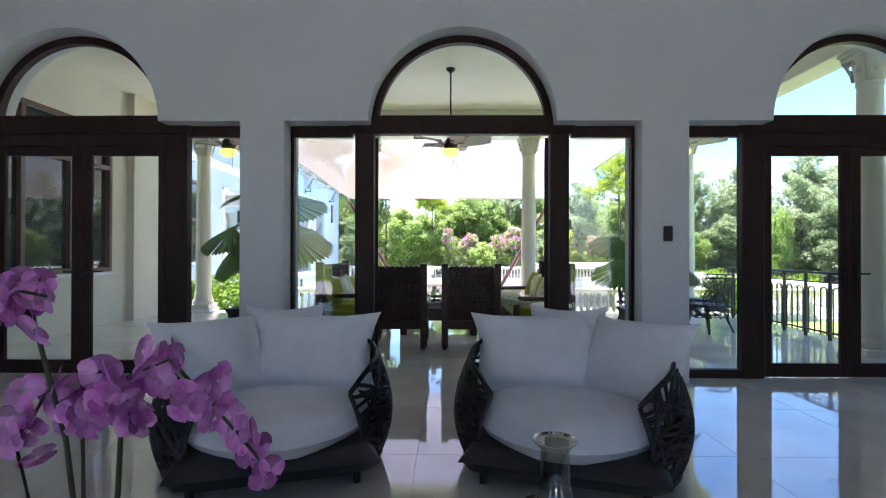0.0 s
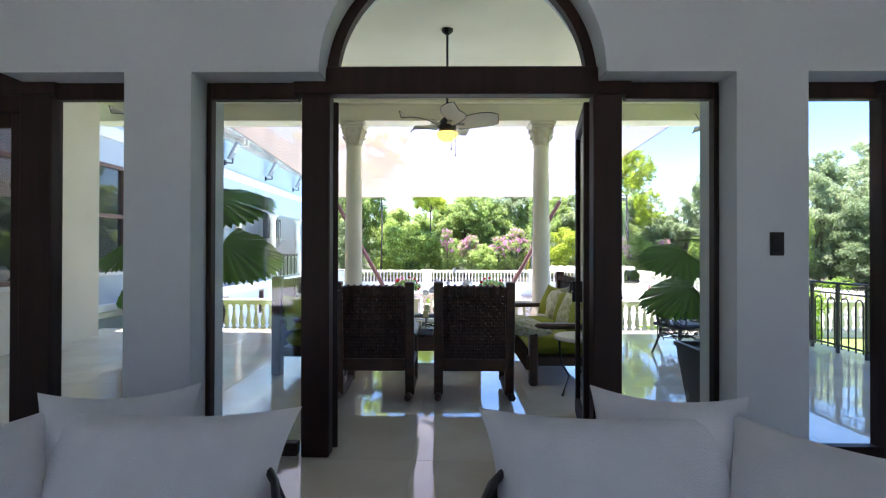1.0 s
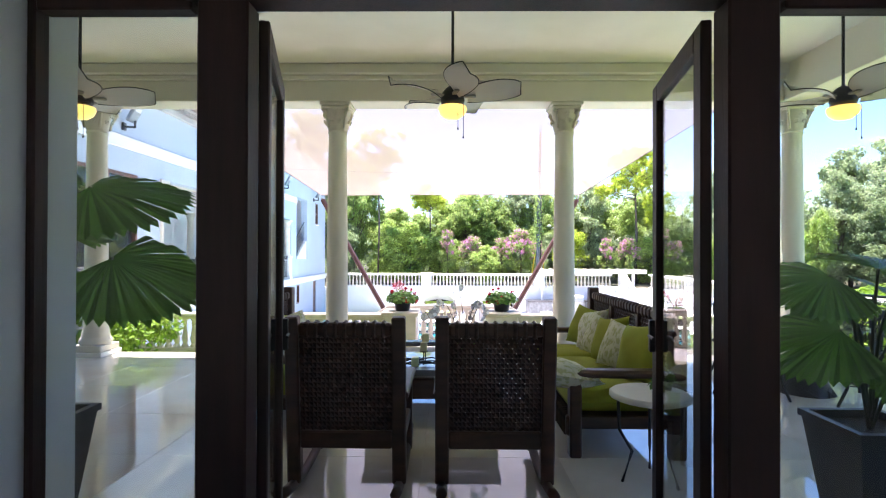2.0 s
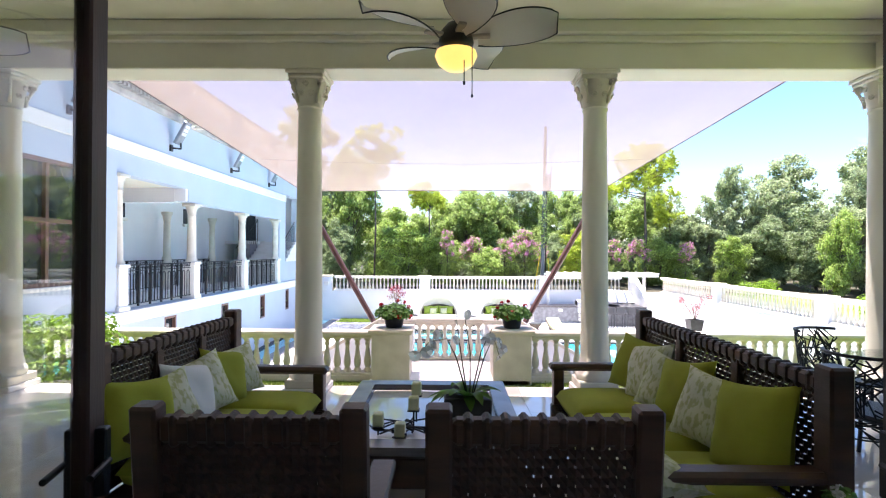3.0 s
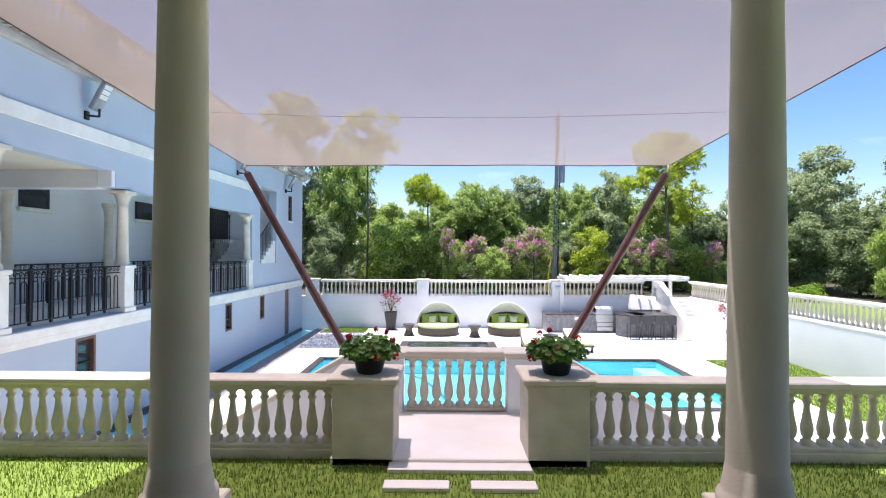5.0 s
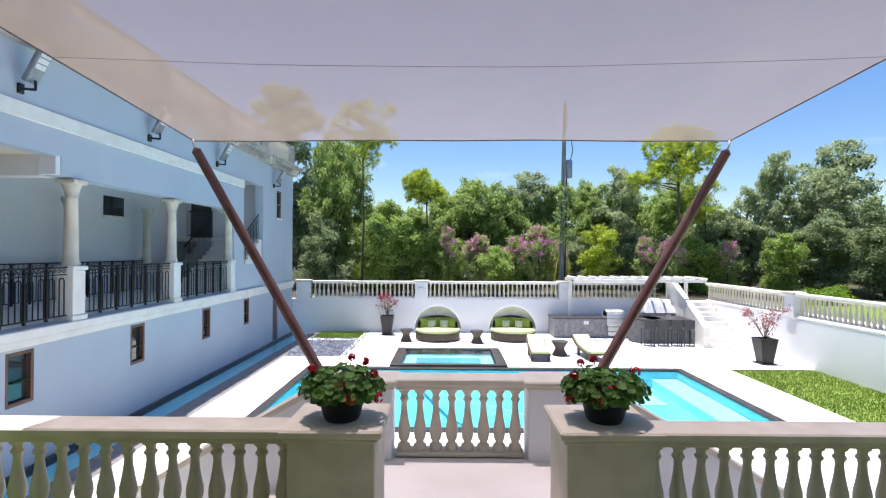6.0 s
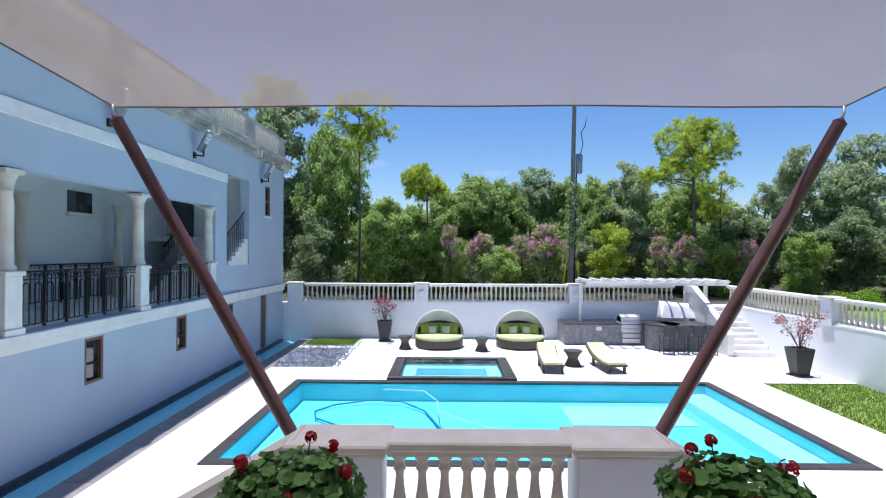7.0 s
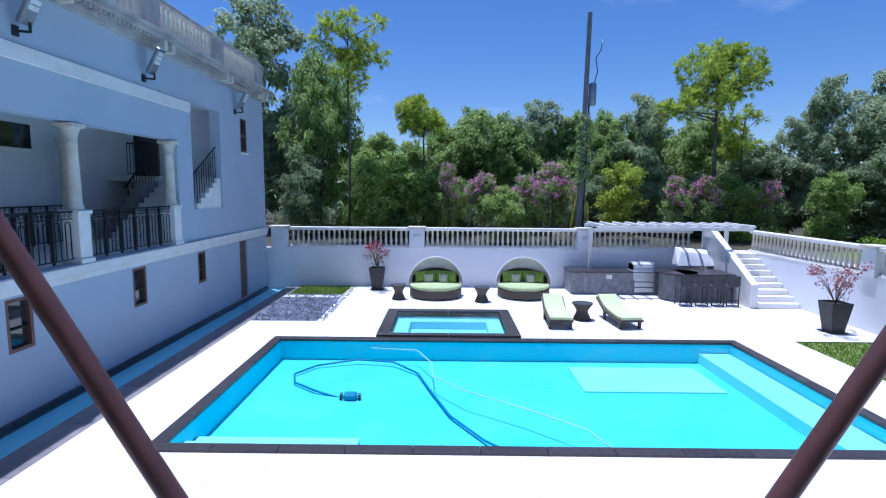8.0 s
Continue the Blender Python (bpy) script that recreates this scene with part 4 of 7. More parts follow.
# ---- shade sail and its poles ----
SA, SB_, SC, SD = Vector((-4.1, 10.95, 3.80)), Vector((4.22, 10.95, 3.82)), Vector((2.97, 14.9, 2.86)), Vector((-2.95, 14.9, 2.84))


def sail():
    t = thing("shade_sail", pose(0, 0, 0), "pale translucent shade sail stretched from the porch to two leaning poles", "shade sail")

    def fn(u, v):
        a, c = SA.lerp(SB_, u), SD.lerp(SC, u)
        p = a.lerp(c, v)
        p.z -= 0.10 * math.sin(math.pi * u) * math.sin(math.pi * v) + 0.004 * math.sin(19 * u + 5 * v) * v
        p.y -= 0.05 * math.sin(math.pi * u) * v
        return tuple(p)
    part("cloth", B().sheet(fn, 30, 24), M_SAIL, t)
    hem = B().tube([fn(0, i / 20) for i in range(21)] + [fn(i / 30, 1) for i in range(1, 31)] + [fn(1, 1 - i / 20) for i in range(1, 21)], 0.009, 5)
    part("hem", hem, M_ROPE, t, "dark stitched hem cord")
    part("seam", B().tube([fn(i / 30, 0.62) for i in range(31)], 0.0022, 4), M_ROPE, t, "dark seam line")


sail()


def sail_pole(s):
    t = thing("sail_pole", pose(s * 1.33, 14.85, -0.04), "leaning maroon steel pole that holds the shade sail", "pole", "sail poles")
    top = Vector((s * 1.57, 0, 2.76))
    part("shaft", B().cyl((0, 0, 0), top, 0.056, 0.05, 16).cyl(top, top * 1.012, 0.054, 0.02, 16), M_POLE, t)
    part("foot", B().box(-0.14, 0.14, -0.4, 0.12, -0.42, 0.02, 0.01), M_POLE, t, "steel foot bracket on the landing wall")
    part("shackle", B().tube([tuple(top), (s * 1.61, 0.01, 2.84), (s * 1.62, 0.02, 2.90)], 0.012, 5), M_STEEL, t)


sail_pole(-1), sail_pole(1)


# ---- plants ----
def crown_mesh(name, material, blobs, leaves, ln, wd, seed, shell=0.75, lift=1.0):
    """Leaves scattered over lumps: blobs of (x, y, z, radius, flatten)."""
    rs = random.Random(seed)
    b = B()
    tot = sum(r[3] ** 2 for r in blobs)
    for x, y, z, r, fl in blobs:
        for _ in range(int(leaves * r * r / tot)):
            d = Vector((rs.gauss(0, 1), rs.gauss(0, 1), rs.gauss(0, 1))).normalized()
            k = r * (shell + (1.06 - shell) * rs.random() ** 0.7)
            p = Vector((x, y, z)) + Vector((d.x * k, d.y * k, d.z * k * fl))
            up = (d * 0.7 + Vector((rs.uniform(-.6, .6), rs.uniform(-.6, .6), rs.uniform(0.0, 1.0) * lift))).normalized()
            o = up.cross(Vector((rs.uniform(-1, 1), rs.uniform(-1, 1), rs.uniform(-1, 1))))
            s = rs.uniform(0.6, 1.35)
            leaf_card(b, p, o if o.length > 0.01 else Vector((1, 0, 0)), up, ln * s, wd * s)
    return mesh(name, b, material)


def sprays(blobs, per, r0, r1, seed, reach=0.95):
    """Small leafy sprays set over the outside of larger lumps."""
    rs = random.Random(seed)
    out = []
    for x, y, z, r, fl in blobs:
        for _ in range(per):
            d = Vector((rs.gauss(0, 1), rs.gauss(0, 1), rs.gauss(0.25, 1))).normalized()
            k = r * rs.uniform(0.55, 1.0) * reach
            out.append((x + d.x * k, y + d.y * k, z + d.z * k * fl, rs.uniform(r0, r1), rs.uniform(0.45, 0.7)))
    return out


def lumps(n, rx, ry, z0, z1, r0, r1, seed, fl=0.8):
    rs = random.Random(seed)
    out = []
    for i in range(n):
        a, k = rs.uniform(0, 6.283), rs.random() ** 0.5
        z = rs.uniform(z0, z1)
        e = math.sqrt(max(0.12, 1 - ((z - (z0 + z1) / 2) / ((z1 - z0) / 2 + 0.01)) ** 2 * 0.85))
        out.append((rx * k * e * math.cos(a), ry * k * e * math.sin(a), z, rs.uniform(r0, r1), fl))
    return out


def limbs(b, h, blobs, r, seed, top=0.75):
    rs = random.Random(seed)
    mid = [(0, 0, 0)] + [(rs.uniform(-.06, .06) * h * i / 4, rs.uniform(-.06, .06) * h * i / 4, h * top * i / 4) for i in range(1, 5)]
    b.tube(mid, r, 8, r * 0.45)
    for x, y, z, rr, _ in blobs[:14]:
        k = rs.uniform(0.35, 0.9)
        st = Vector(mid[0]).lerp(Vector(mid[-1]), k)
        st = Vector((st.x, st.y, min(st.z, z - 0.2)))
        e = Vector((x, y, z))
        m = st.lerp(e, 0.5) + Vector((0, 0, -0.15))
        b.tube([st, m, e], r * 0.32, 5, r * 0.06)
    return b


def tree(name, label, m, h, blobs, leaves, ln, wd, material, seed, r=0.16, top=0.75, cat="tree", group="garden trees", per=13, fluff=1.0, bloom=None):
    t = thing(name, m, label, cat, group)
    part("trunk", limbs(B(), h, blobs, r, seed, top), M_BARK, t)
    part("crown", crown_mesh("crown", material, sprays(blobs, per, 0.26 * fluff, 0.55 * fluff, seed + 5), leaves, ln, wd, seed + 1, 0.15, 1.5), material, t)
    if bloom:
        part("blossom", crown_mesh("blossom", bloom, sprays([q for q in blobs if q[2] > 2.3], 8, 0.12, 0.26, seed + 6, 1.15), int(leaves * 0.5), ln * 0.8, wd * 1.1, seed + 2, 0.2), None, t, "patchy pink blossom")
    return t


GZ = -0.46
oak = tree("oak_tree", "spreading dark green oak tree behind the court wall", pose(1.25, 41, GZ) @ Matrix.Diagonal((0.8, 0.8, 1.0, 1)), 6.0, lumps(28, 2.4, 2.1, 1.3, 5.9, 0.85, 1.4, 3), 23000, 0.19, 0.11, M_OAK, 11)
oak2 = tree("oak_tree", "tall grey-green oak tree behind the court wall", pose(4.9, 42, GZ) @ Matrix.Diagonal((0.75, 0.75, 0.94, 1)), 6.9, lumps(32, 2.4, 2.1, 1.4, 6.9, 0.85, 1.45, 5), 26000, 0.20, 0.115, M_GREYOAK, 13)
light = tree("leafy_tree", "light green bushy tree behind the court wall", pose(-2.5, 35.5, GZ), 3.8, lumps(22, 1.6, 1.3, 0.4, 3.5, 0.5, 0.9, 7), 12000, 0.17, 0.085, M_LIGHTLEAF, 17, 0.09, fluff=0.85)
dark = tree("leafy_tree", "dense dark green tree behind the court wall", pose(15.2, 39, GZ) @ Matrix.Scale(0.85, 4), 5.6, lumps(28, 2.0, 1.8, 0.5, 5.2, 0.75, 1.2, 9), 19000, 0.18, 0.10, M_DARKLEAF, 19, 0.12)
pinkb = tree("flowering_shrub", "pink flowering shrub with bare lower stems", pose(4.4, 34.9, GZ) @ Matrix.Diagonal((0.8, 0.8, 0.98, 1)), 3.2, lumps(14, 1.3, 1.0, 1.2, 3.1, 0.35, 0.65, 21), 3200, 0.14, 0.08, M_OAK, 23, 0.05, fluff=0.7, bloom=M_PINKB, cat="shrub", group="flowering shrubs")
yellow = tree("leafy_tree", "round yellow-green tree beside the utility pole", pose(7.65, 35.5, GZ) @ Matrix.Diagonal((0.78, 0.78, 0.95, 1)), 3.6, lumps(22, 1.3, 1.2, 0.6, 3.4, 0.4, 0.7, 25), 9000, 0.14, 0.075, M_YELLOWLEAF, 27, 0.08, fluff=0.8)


def sc(x, y, z, s, a=0, sz=None):
    return pose(x, y, z, 0, 0, a) @ Matrix.Diagonal((s, s, sz or s, 1))


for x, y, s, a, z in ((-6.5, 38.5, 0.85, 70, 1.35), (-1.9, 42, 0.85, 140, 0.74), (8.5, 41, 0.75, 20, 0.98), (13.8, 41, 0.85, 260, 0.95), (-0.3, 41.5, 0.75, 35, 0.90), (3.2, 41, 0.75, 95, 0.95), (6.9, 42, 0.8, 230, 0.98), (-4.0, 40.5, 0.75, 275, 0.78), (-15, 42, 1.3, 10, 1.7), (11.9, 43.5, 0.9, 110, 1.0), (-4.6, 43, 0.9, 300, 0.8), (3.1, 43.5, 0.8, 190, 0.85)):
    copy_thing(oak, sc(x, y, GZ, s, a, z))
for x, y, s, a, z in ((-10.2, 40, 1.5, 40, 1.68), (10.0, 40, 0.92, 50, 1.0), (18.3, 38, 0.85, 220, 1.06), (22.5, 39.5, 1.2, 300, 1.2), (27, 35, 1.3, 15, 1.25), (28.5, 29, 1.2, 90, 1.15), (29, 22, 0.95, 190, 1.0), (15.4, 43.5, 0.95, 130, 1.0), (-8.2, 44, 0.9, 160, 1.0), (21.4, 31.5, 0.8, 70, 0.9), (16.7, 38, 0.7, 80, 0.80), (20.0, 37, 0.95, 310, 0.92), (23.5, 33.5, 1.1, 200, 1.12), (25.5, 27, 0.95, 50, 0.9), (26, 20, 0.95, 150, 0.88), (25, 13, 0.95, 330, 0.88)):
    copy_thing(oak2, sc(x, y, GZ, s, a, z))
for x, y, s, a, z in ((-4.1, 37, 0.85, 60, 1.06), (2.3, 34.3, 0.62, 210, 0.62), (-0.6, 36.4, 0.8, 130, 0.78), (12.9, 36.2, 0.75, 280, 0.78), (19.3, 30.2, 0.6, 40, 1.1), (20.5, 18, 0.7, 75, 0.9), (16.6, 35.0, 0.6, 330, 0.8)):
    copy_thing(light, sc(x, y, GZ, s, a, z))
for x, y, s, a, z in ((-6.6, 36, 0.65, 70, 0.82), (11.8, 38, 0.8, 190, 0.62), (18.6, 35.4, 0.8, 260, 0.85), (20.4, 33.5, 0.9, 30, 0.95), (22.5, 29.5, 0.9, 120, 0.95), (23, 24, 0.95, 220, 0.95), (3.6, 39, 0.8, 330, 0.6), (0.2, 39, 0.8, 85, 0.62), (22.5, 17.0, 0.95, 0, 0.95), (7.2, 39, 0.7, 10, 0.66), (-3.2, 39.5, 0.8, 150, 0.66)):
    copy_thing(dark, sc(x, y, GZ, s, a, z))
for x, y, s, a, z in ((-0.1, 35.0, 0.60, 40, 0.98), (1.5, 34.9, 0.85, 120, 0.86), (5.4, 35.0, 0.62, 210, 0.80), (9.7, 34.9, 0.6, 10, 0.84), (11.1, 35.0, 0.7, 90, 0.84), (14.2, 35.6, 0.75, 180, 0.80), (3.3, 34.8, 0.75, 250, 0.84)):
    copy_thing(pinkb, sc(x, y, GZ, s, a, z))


def pine(label, m, h, tufts, seed, r=0.11):
    rs = random.Random(seed)
    t = thing("pine_tree", m, label, "pine", "slash pines")
    tr = B().tube([(0, 0, 0), (0.08, 0, h * 0.4), (0.02, 0.05, h * 0.75), (0.05, 0, h)], r, 8, r * 0.4)
    cr = B()
    for x, y, z, q in tufts:
        tr.tube([(0.04, 0, z - 0.5), (x * 0.5, y * 0.5, z - 0.25), (x, y, z)], r * 0.3, 5, 0.012)
        for _ in range(int(22 * q)):
            d = Vector((rs.gauss(0, 1), rs.gauss(0, 1), rs.gauss(0.25, 0.7))).normalized()
            p = Vector((x, y, z)) + d * rs.uniform(0.1, 0.42) * q ** 0.5
            for _ in range(14):
                o = (d * 0.9 + Vector((rs.gauss(0, .55), rs.gauss(0, .55), rs.gauss(0.15, .5)))).normalized()
                leaf_card(cr, p, o, Vector((rs.random(), 0.3, 1)), rs.uniform(0.20, 0.36), 0.042, 0.15)
    part("trunk", tr, M_BARK, t)
    part("crown", cr, M_PINE, t)


rs_ = random.Random(31)
pine("tall slash pine with a rounded bright crown", pose(12.0, 36.4, GZ), 8.0, [(rs_.uniform(-2.0, 1.9) * (1 - i / 50), rs_.gauss(0, .8), 5.9 + 2.6 * i / 30 + rs_.uniform(-.25, .25), rs_.uniform(1.0, 1.9)) for i in range(30)], 33)
pine("small slash pine with a round bright crown", pose(-1.25, 36.4, GZ), 5.9, [(rs_.gauss(0, 0.55), rs_.gauss(0, .5), rs_.uniform(5.0, 6.3), rs_.uniform(0.8, 1.4)) for _ in range(18)], 35, 0.07)
pine("slender slash pine with a sparse crown", pose(-4.35, 34.6, GZ), 8.8, [(rs_.gauss(0.4, 0.62), rs_.gauss(0, .5), rs_.uniform(6.6, 9.1), rs_.uniform(0.6, 1.2)) for _ in range(18)], 37, 0.07)
pine("young slash pine with a sparse crown", pose(14.3, 38.2, GZ), 6.0, [(rs_.gauss(0, 0.55), rs_.gauss(0, .5), rs_.uniform(3.9, 6.2), rs_.uniform(0.5, 1.0)) for _ in range(12)], 39, 0.07)

hedge_me = crown_mesh("clipped_crown", M_SHRUB, lumps(20, 1.0, 0.7, 0.2, 0.75, 0.28, 0.42, 41), 3200, 0.10, 0.05, 43)
for x, y, s in ((13.4, 34.3, 0.8), (15.6, 30.6, 0.85), (14.2, 21.0, 1.0)):
    t_ = thing("clipped_bush", sc(x, y, GZ, s), "round clipped bright green bush on the lawn", "bush", "clipped bushes")
    part("leaves", hedge_me, None, t_)
    part("stem", B().cyl((0, 0, 0), (0, 0, 0.4), 0.05), M_BARK, t_)
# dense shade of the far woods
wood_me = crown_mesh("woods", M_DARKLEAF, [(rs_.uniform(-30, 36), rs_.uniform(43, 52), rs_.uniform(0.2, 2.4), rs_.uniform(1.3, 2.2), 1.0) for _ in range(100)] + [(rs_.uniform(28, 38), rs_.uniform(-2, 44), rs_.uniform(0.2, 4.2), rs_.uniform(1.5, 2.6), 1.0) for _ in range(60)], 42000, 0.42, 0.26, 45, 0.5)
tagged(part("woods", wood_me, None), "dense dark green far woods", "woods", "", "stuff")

util = thing("utility_pole", pose(5.2, 33.4, GZ, 0, 1.0, 0), "tall weathered utility pole with a transformer can and vine", "pole")
part("shaft", B().cyl((0, 0, 0), (0, 0, 9.1), 0.12, 0.09, 10), M_UTIL, util)
part("transformer", B().lathe([(0.13, 5.6), (0.15, 5.65), (0.15, 6.4), (0.12, 6.45)], 12, None, 0.26, 0), M_ALU, util, "grey transformer can")
part("cable", B().tube([(0.3, 0, 6.4), (0.42, 0, 6.9), (0.32, 0, 7.4), (0.5, 0, 7.7), (0.55, 0, 8.1)], 0.02, 5).tube([(0.16, 0, 0.3), (0.15, 0, 5.6)], 0.035, 6), M_BLACK, util)
part("guy_guard", B().cyl((-0.45, -0.1, 0), (-0.18, -0.05, 1.9), 0.03).cyl((0.4, -0.1, 0), (0.28, -0.05, 1.8), 0.03), mat("yellow_plastic", (0.62, 0.45, 0.03), rough=0.5), util, "yellow guy wire guard")
part("vine", crown_mesh("vine", M_OAK, [(0, 0, 2.6 + 0.35 * i, 0.28, 1.2) for i in range(8)], 900, 0.12, 0.08, 47), None, util, "climbing vine")

# ---- ceiling fans ----
def ceiling_fan(x, y, turn):
    t = thing("ceiling_fan", pose(x, y, CEIL), "dark metal ceiling fan with pale leaf blades and amber bowl", "ceiling fan", "porch fans")
    part("canopy", B().lathe([(0.075, 0), (0.07, -0.03), (0.02, -0.07)][::-1], 16), M_IRON, t)
    part("rod", B().cyl((0, 0, -0.05), (0, 0, -1.12), 0.014), M_IRON, t)
    part("motor", B().lathe([(0.02, -1.30), (0.10, -1.29), (0.115, -1.24), (0.10, -1.17), (0.06, -1.12), (0.02, -1.10)], 18), M_IRON, t)
    part("bowl", B().lathe([(0.01, -1.42), (0.07, -1.41), (0.115, -1.375), (0.137, -1.325), (0.13, -1.30)], 20), M_LAMP, t, "glowing amber glass bowl")
    ch = B()
    for dx, ln in ((0.05, 0.22), (0.10, 0.30)):
        ch.cyl((dx, -0.09, -1.30), (dx, -0.09, -1.30 - ln), 0.003, n=4).lathe([(0.004, -1.32 - ln), (0.009, -1.31 - ln), (0.004, -1.295 - ln)], 6, None, dx, -0.09)
    part("pull_chain", ch, M_IRON, t)
    bl = B()
    for s in (1, -1):
        def fn(u, v, s=s):
            w = 0.165 * (math.sin(math.pi * min(1, u * 0.93 + 0.05)) ** 0.6) * (0.75 + 0.3 * u)
            return (0.14 + 0.50 * u, (v - 0.5) * 2 * w, -1.20 + 0.10 * u - 0.10 * (v - 0.5) + s * 0.004 - 0.05 * u * u)
        bl.sheet(fn, 12, 6)
    bl.box(0.08, 0.22, -0.025, 0.025, -1.215, -1.195, 0.004)
    rim_ = B().tube([(0.14 + 0.50 * u, sg * 0.165 * (math.sin(math.pi * min(1, u * 0.93 + 0.05)) ** 0.6) * (0.75 + 0.3 * u), -1.20 + 0.10 * u - sg * 0.05 - 0.05 * u * u) for sg, us in ((1, [i / 12 for i in range(13)]), (-1, [1 - i / 12 for i in range(13)])) for u in us], 0.0055, 5)
    m1, m2 = mesh("blade", bl, M_BLADEW), mesh("blade_rim", rim_, M_IRON)
    for i in range(5):
        b = part("blade", m1, None, t, "", pose(0, 0, 0, 0, 0, turn + i * 72))
        part("blade_rim", m2, None, b)


for x, a in ((-3.55, 20), (0.02, -8), (3.70, 50)):
    ceiling_fan(x, 7.98, a)


# ---- porch seating ----
def weave_panel(w, h, nx, nz, m, parent, name="leather_strap", gap=0.6):
    """Leather straps in the local xz plane: uprights of single straps and cross straps that bend round them."""
    px, pz = w / nx, h / nz
    for i in range(nx):
        b = B()
        x = -w / 2 + px * (i + 0.5)
        pts = [(x + 0.003 * math.sin(k * 2.1 + i), 0.008 * (1 if (k + i) % 2 else -1), h * k / nz) for k in range(nz + 1)]
        for a, c in zip(pts, pts[1:]):
            b.add([(a[0] - px * gap / 2, a[1], a[2]), (a[0] + px * gap / 2, a[1], a[2]), (c[0] + px * gap / 2, c[1], c[2]), (c[0] - px * gap / 2, c[1], c[2])], [(0, 1, 2, 3)])
        part(name, b, M_WEAVE, parent, "", m)
    for k in range(nz):
        b = B()
        z = pz * (k + 0.5)
        for i in range(nx):
            x0, x1 = -w / 2 + px * i, -w / 2 + px * (i + 1)
            y0 = 0.008 * (-1 if (k + i) % 2 else 1)
            y1 = 0.008 * (-1 if (k + i + 1) % 2 else 1)
            b.add([(x0, y0, z - pz * gap / 2), (x1, y1, z - pz * gap / 2), (x1, y1, z + pz * gap / 2), (x0, y0, z + pz * gap / 2)], [(0, 1, 2, 3)])
        part(name, b, M_WEAVE, parent, "", m)


def rocking_chair(m):
    t = thing("rocking_chair", m, "dark wooden rocking chair with a woven leather back", "chair", "rocking chairs")
    back = pose(0, -0.10, 0.30, 5)
    for s in (-1, 1):
        part("back_post", B().box(s * 0.35 - 0.045, s * 0.35 + 0.045, -0.04, 0.04, -0.24, 0.88, 0.01), M_FURN, t, "", back)
        rk = B().tube([(s * 0.35, -0.34 + 1.1 * i / 12, 0.04 + 0.16 * ((i - 5) / 6) ** 2 * 0.55) for i in range(13)], 0.035, 6)
        part("rocker", rk, M_FURN, t)
        part("front_leg", B().box(s * 0.35 - 0.04, s * 0.35 + 0.04, 0.48, 0.56, 0.05, 0.62, 0.01), M_FURN, t)
        part("armrest", B().box(s * 0.35 - 0.06, s * 0.35 + 0.06, -0.12, 0.62, 0.62, 0.67, 0.012), M_FURN, t)
        part("side_rail", B().box(s * 0.35 - 0.03, s * 0.35 + 0.03, -0.05, 0.48, 0.30, 0.38, 0.008), M_FURN, t)
    part("top_rail", B().box(-0.305, 0.305, -0.03, 0.03, 0.75, 0.84, 0.015), M_FURN, t, "", back)
    part("bottom_rail", B().box(-0.305, 0.305, -0.03, 0.03, 0.0, 0.12, 0.01), M_FURN, t, "", back)
    for i in range(9):
        part("strap_wrap", B().box(-0.27 + i * 0.063, -0.235 + i * 0.063, -0.038, 0.038, 0.74, 0.85, 0.012), M_WEAVE, t, "", back)
    weave_panel(0.61, 0.66, 22, 20, back @ pose(0, 0, 0.11), t, gap=0.94)
    part("seat", B().box(-0.31, 0.31, -0.05, 0.54, 0.36, 0.42, 0.015), M_WEAVE, t, "leather sling seat")


rocking_chair(pose(-0.66, 6.50, 0) @ Matrix.Diagonal((0.96, 1.0, 0.965, 1)))
rocking_chair(pose(0.285, 6.50, 0) @ Matrix.Diagonal((0.96, 1.0, 0.965, 1)))


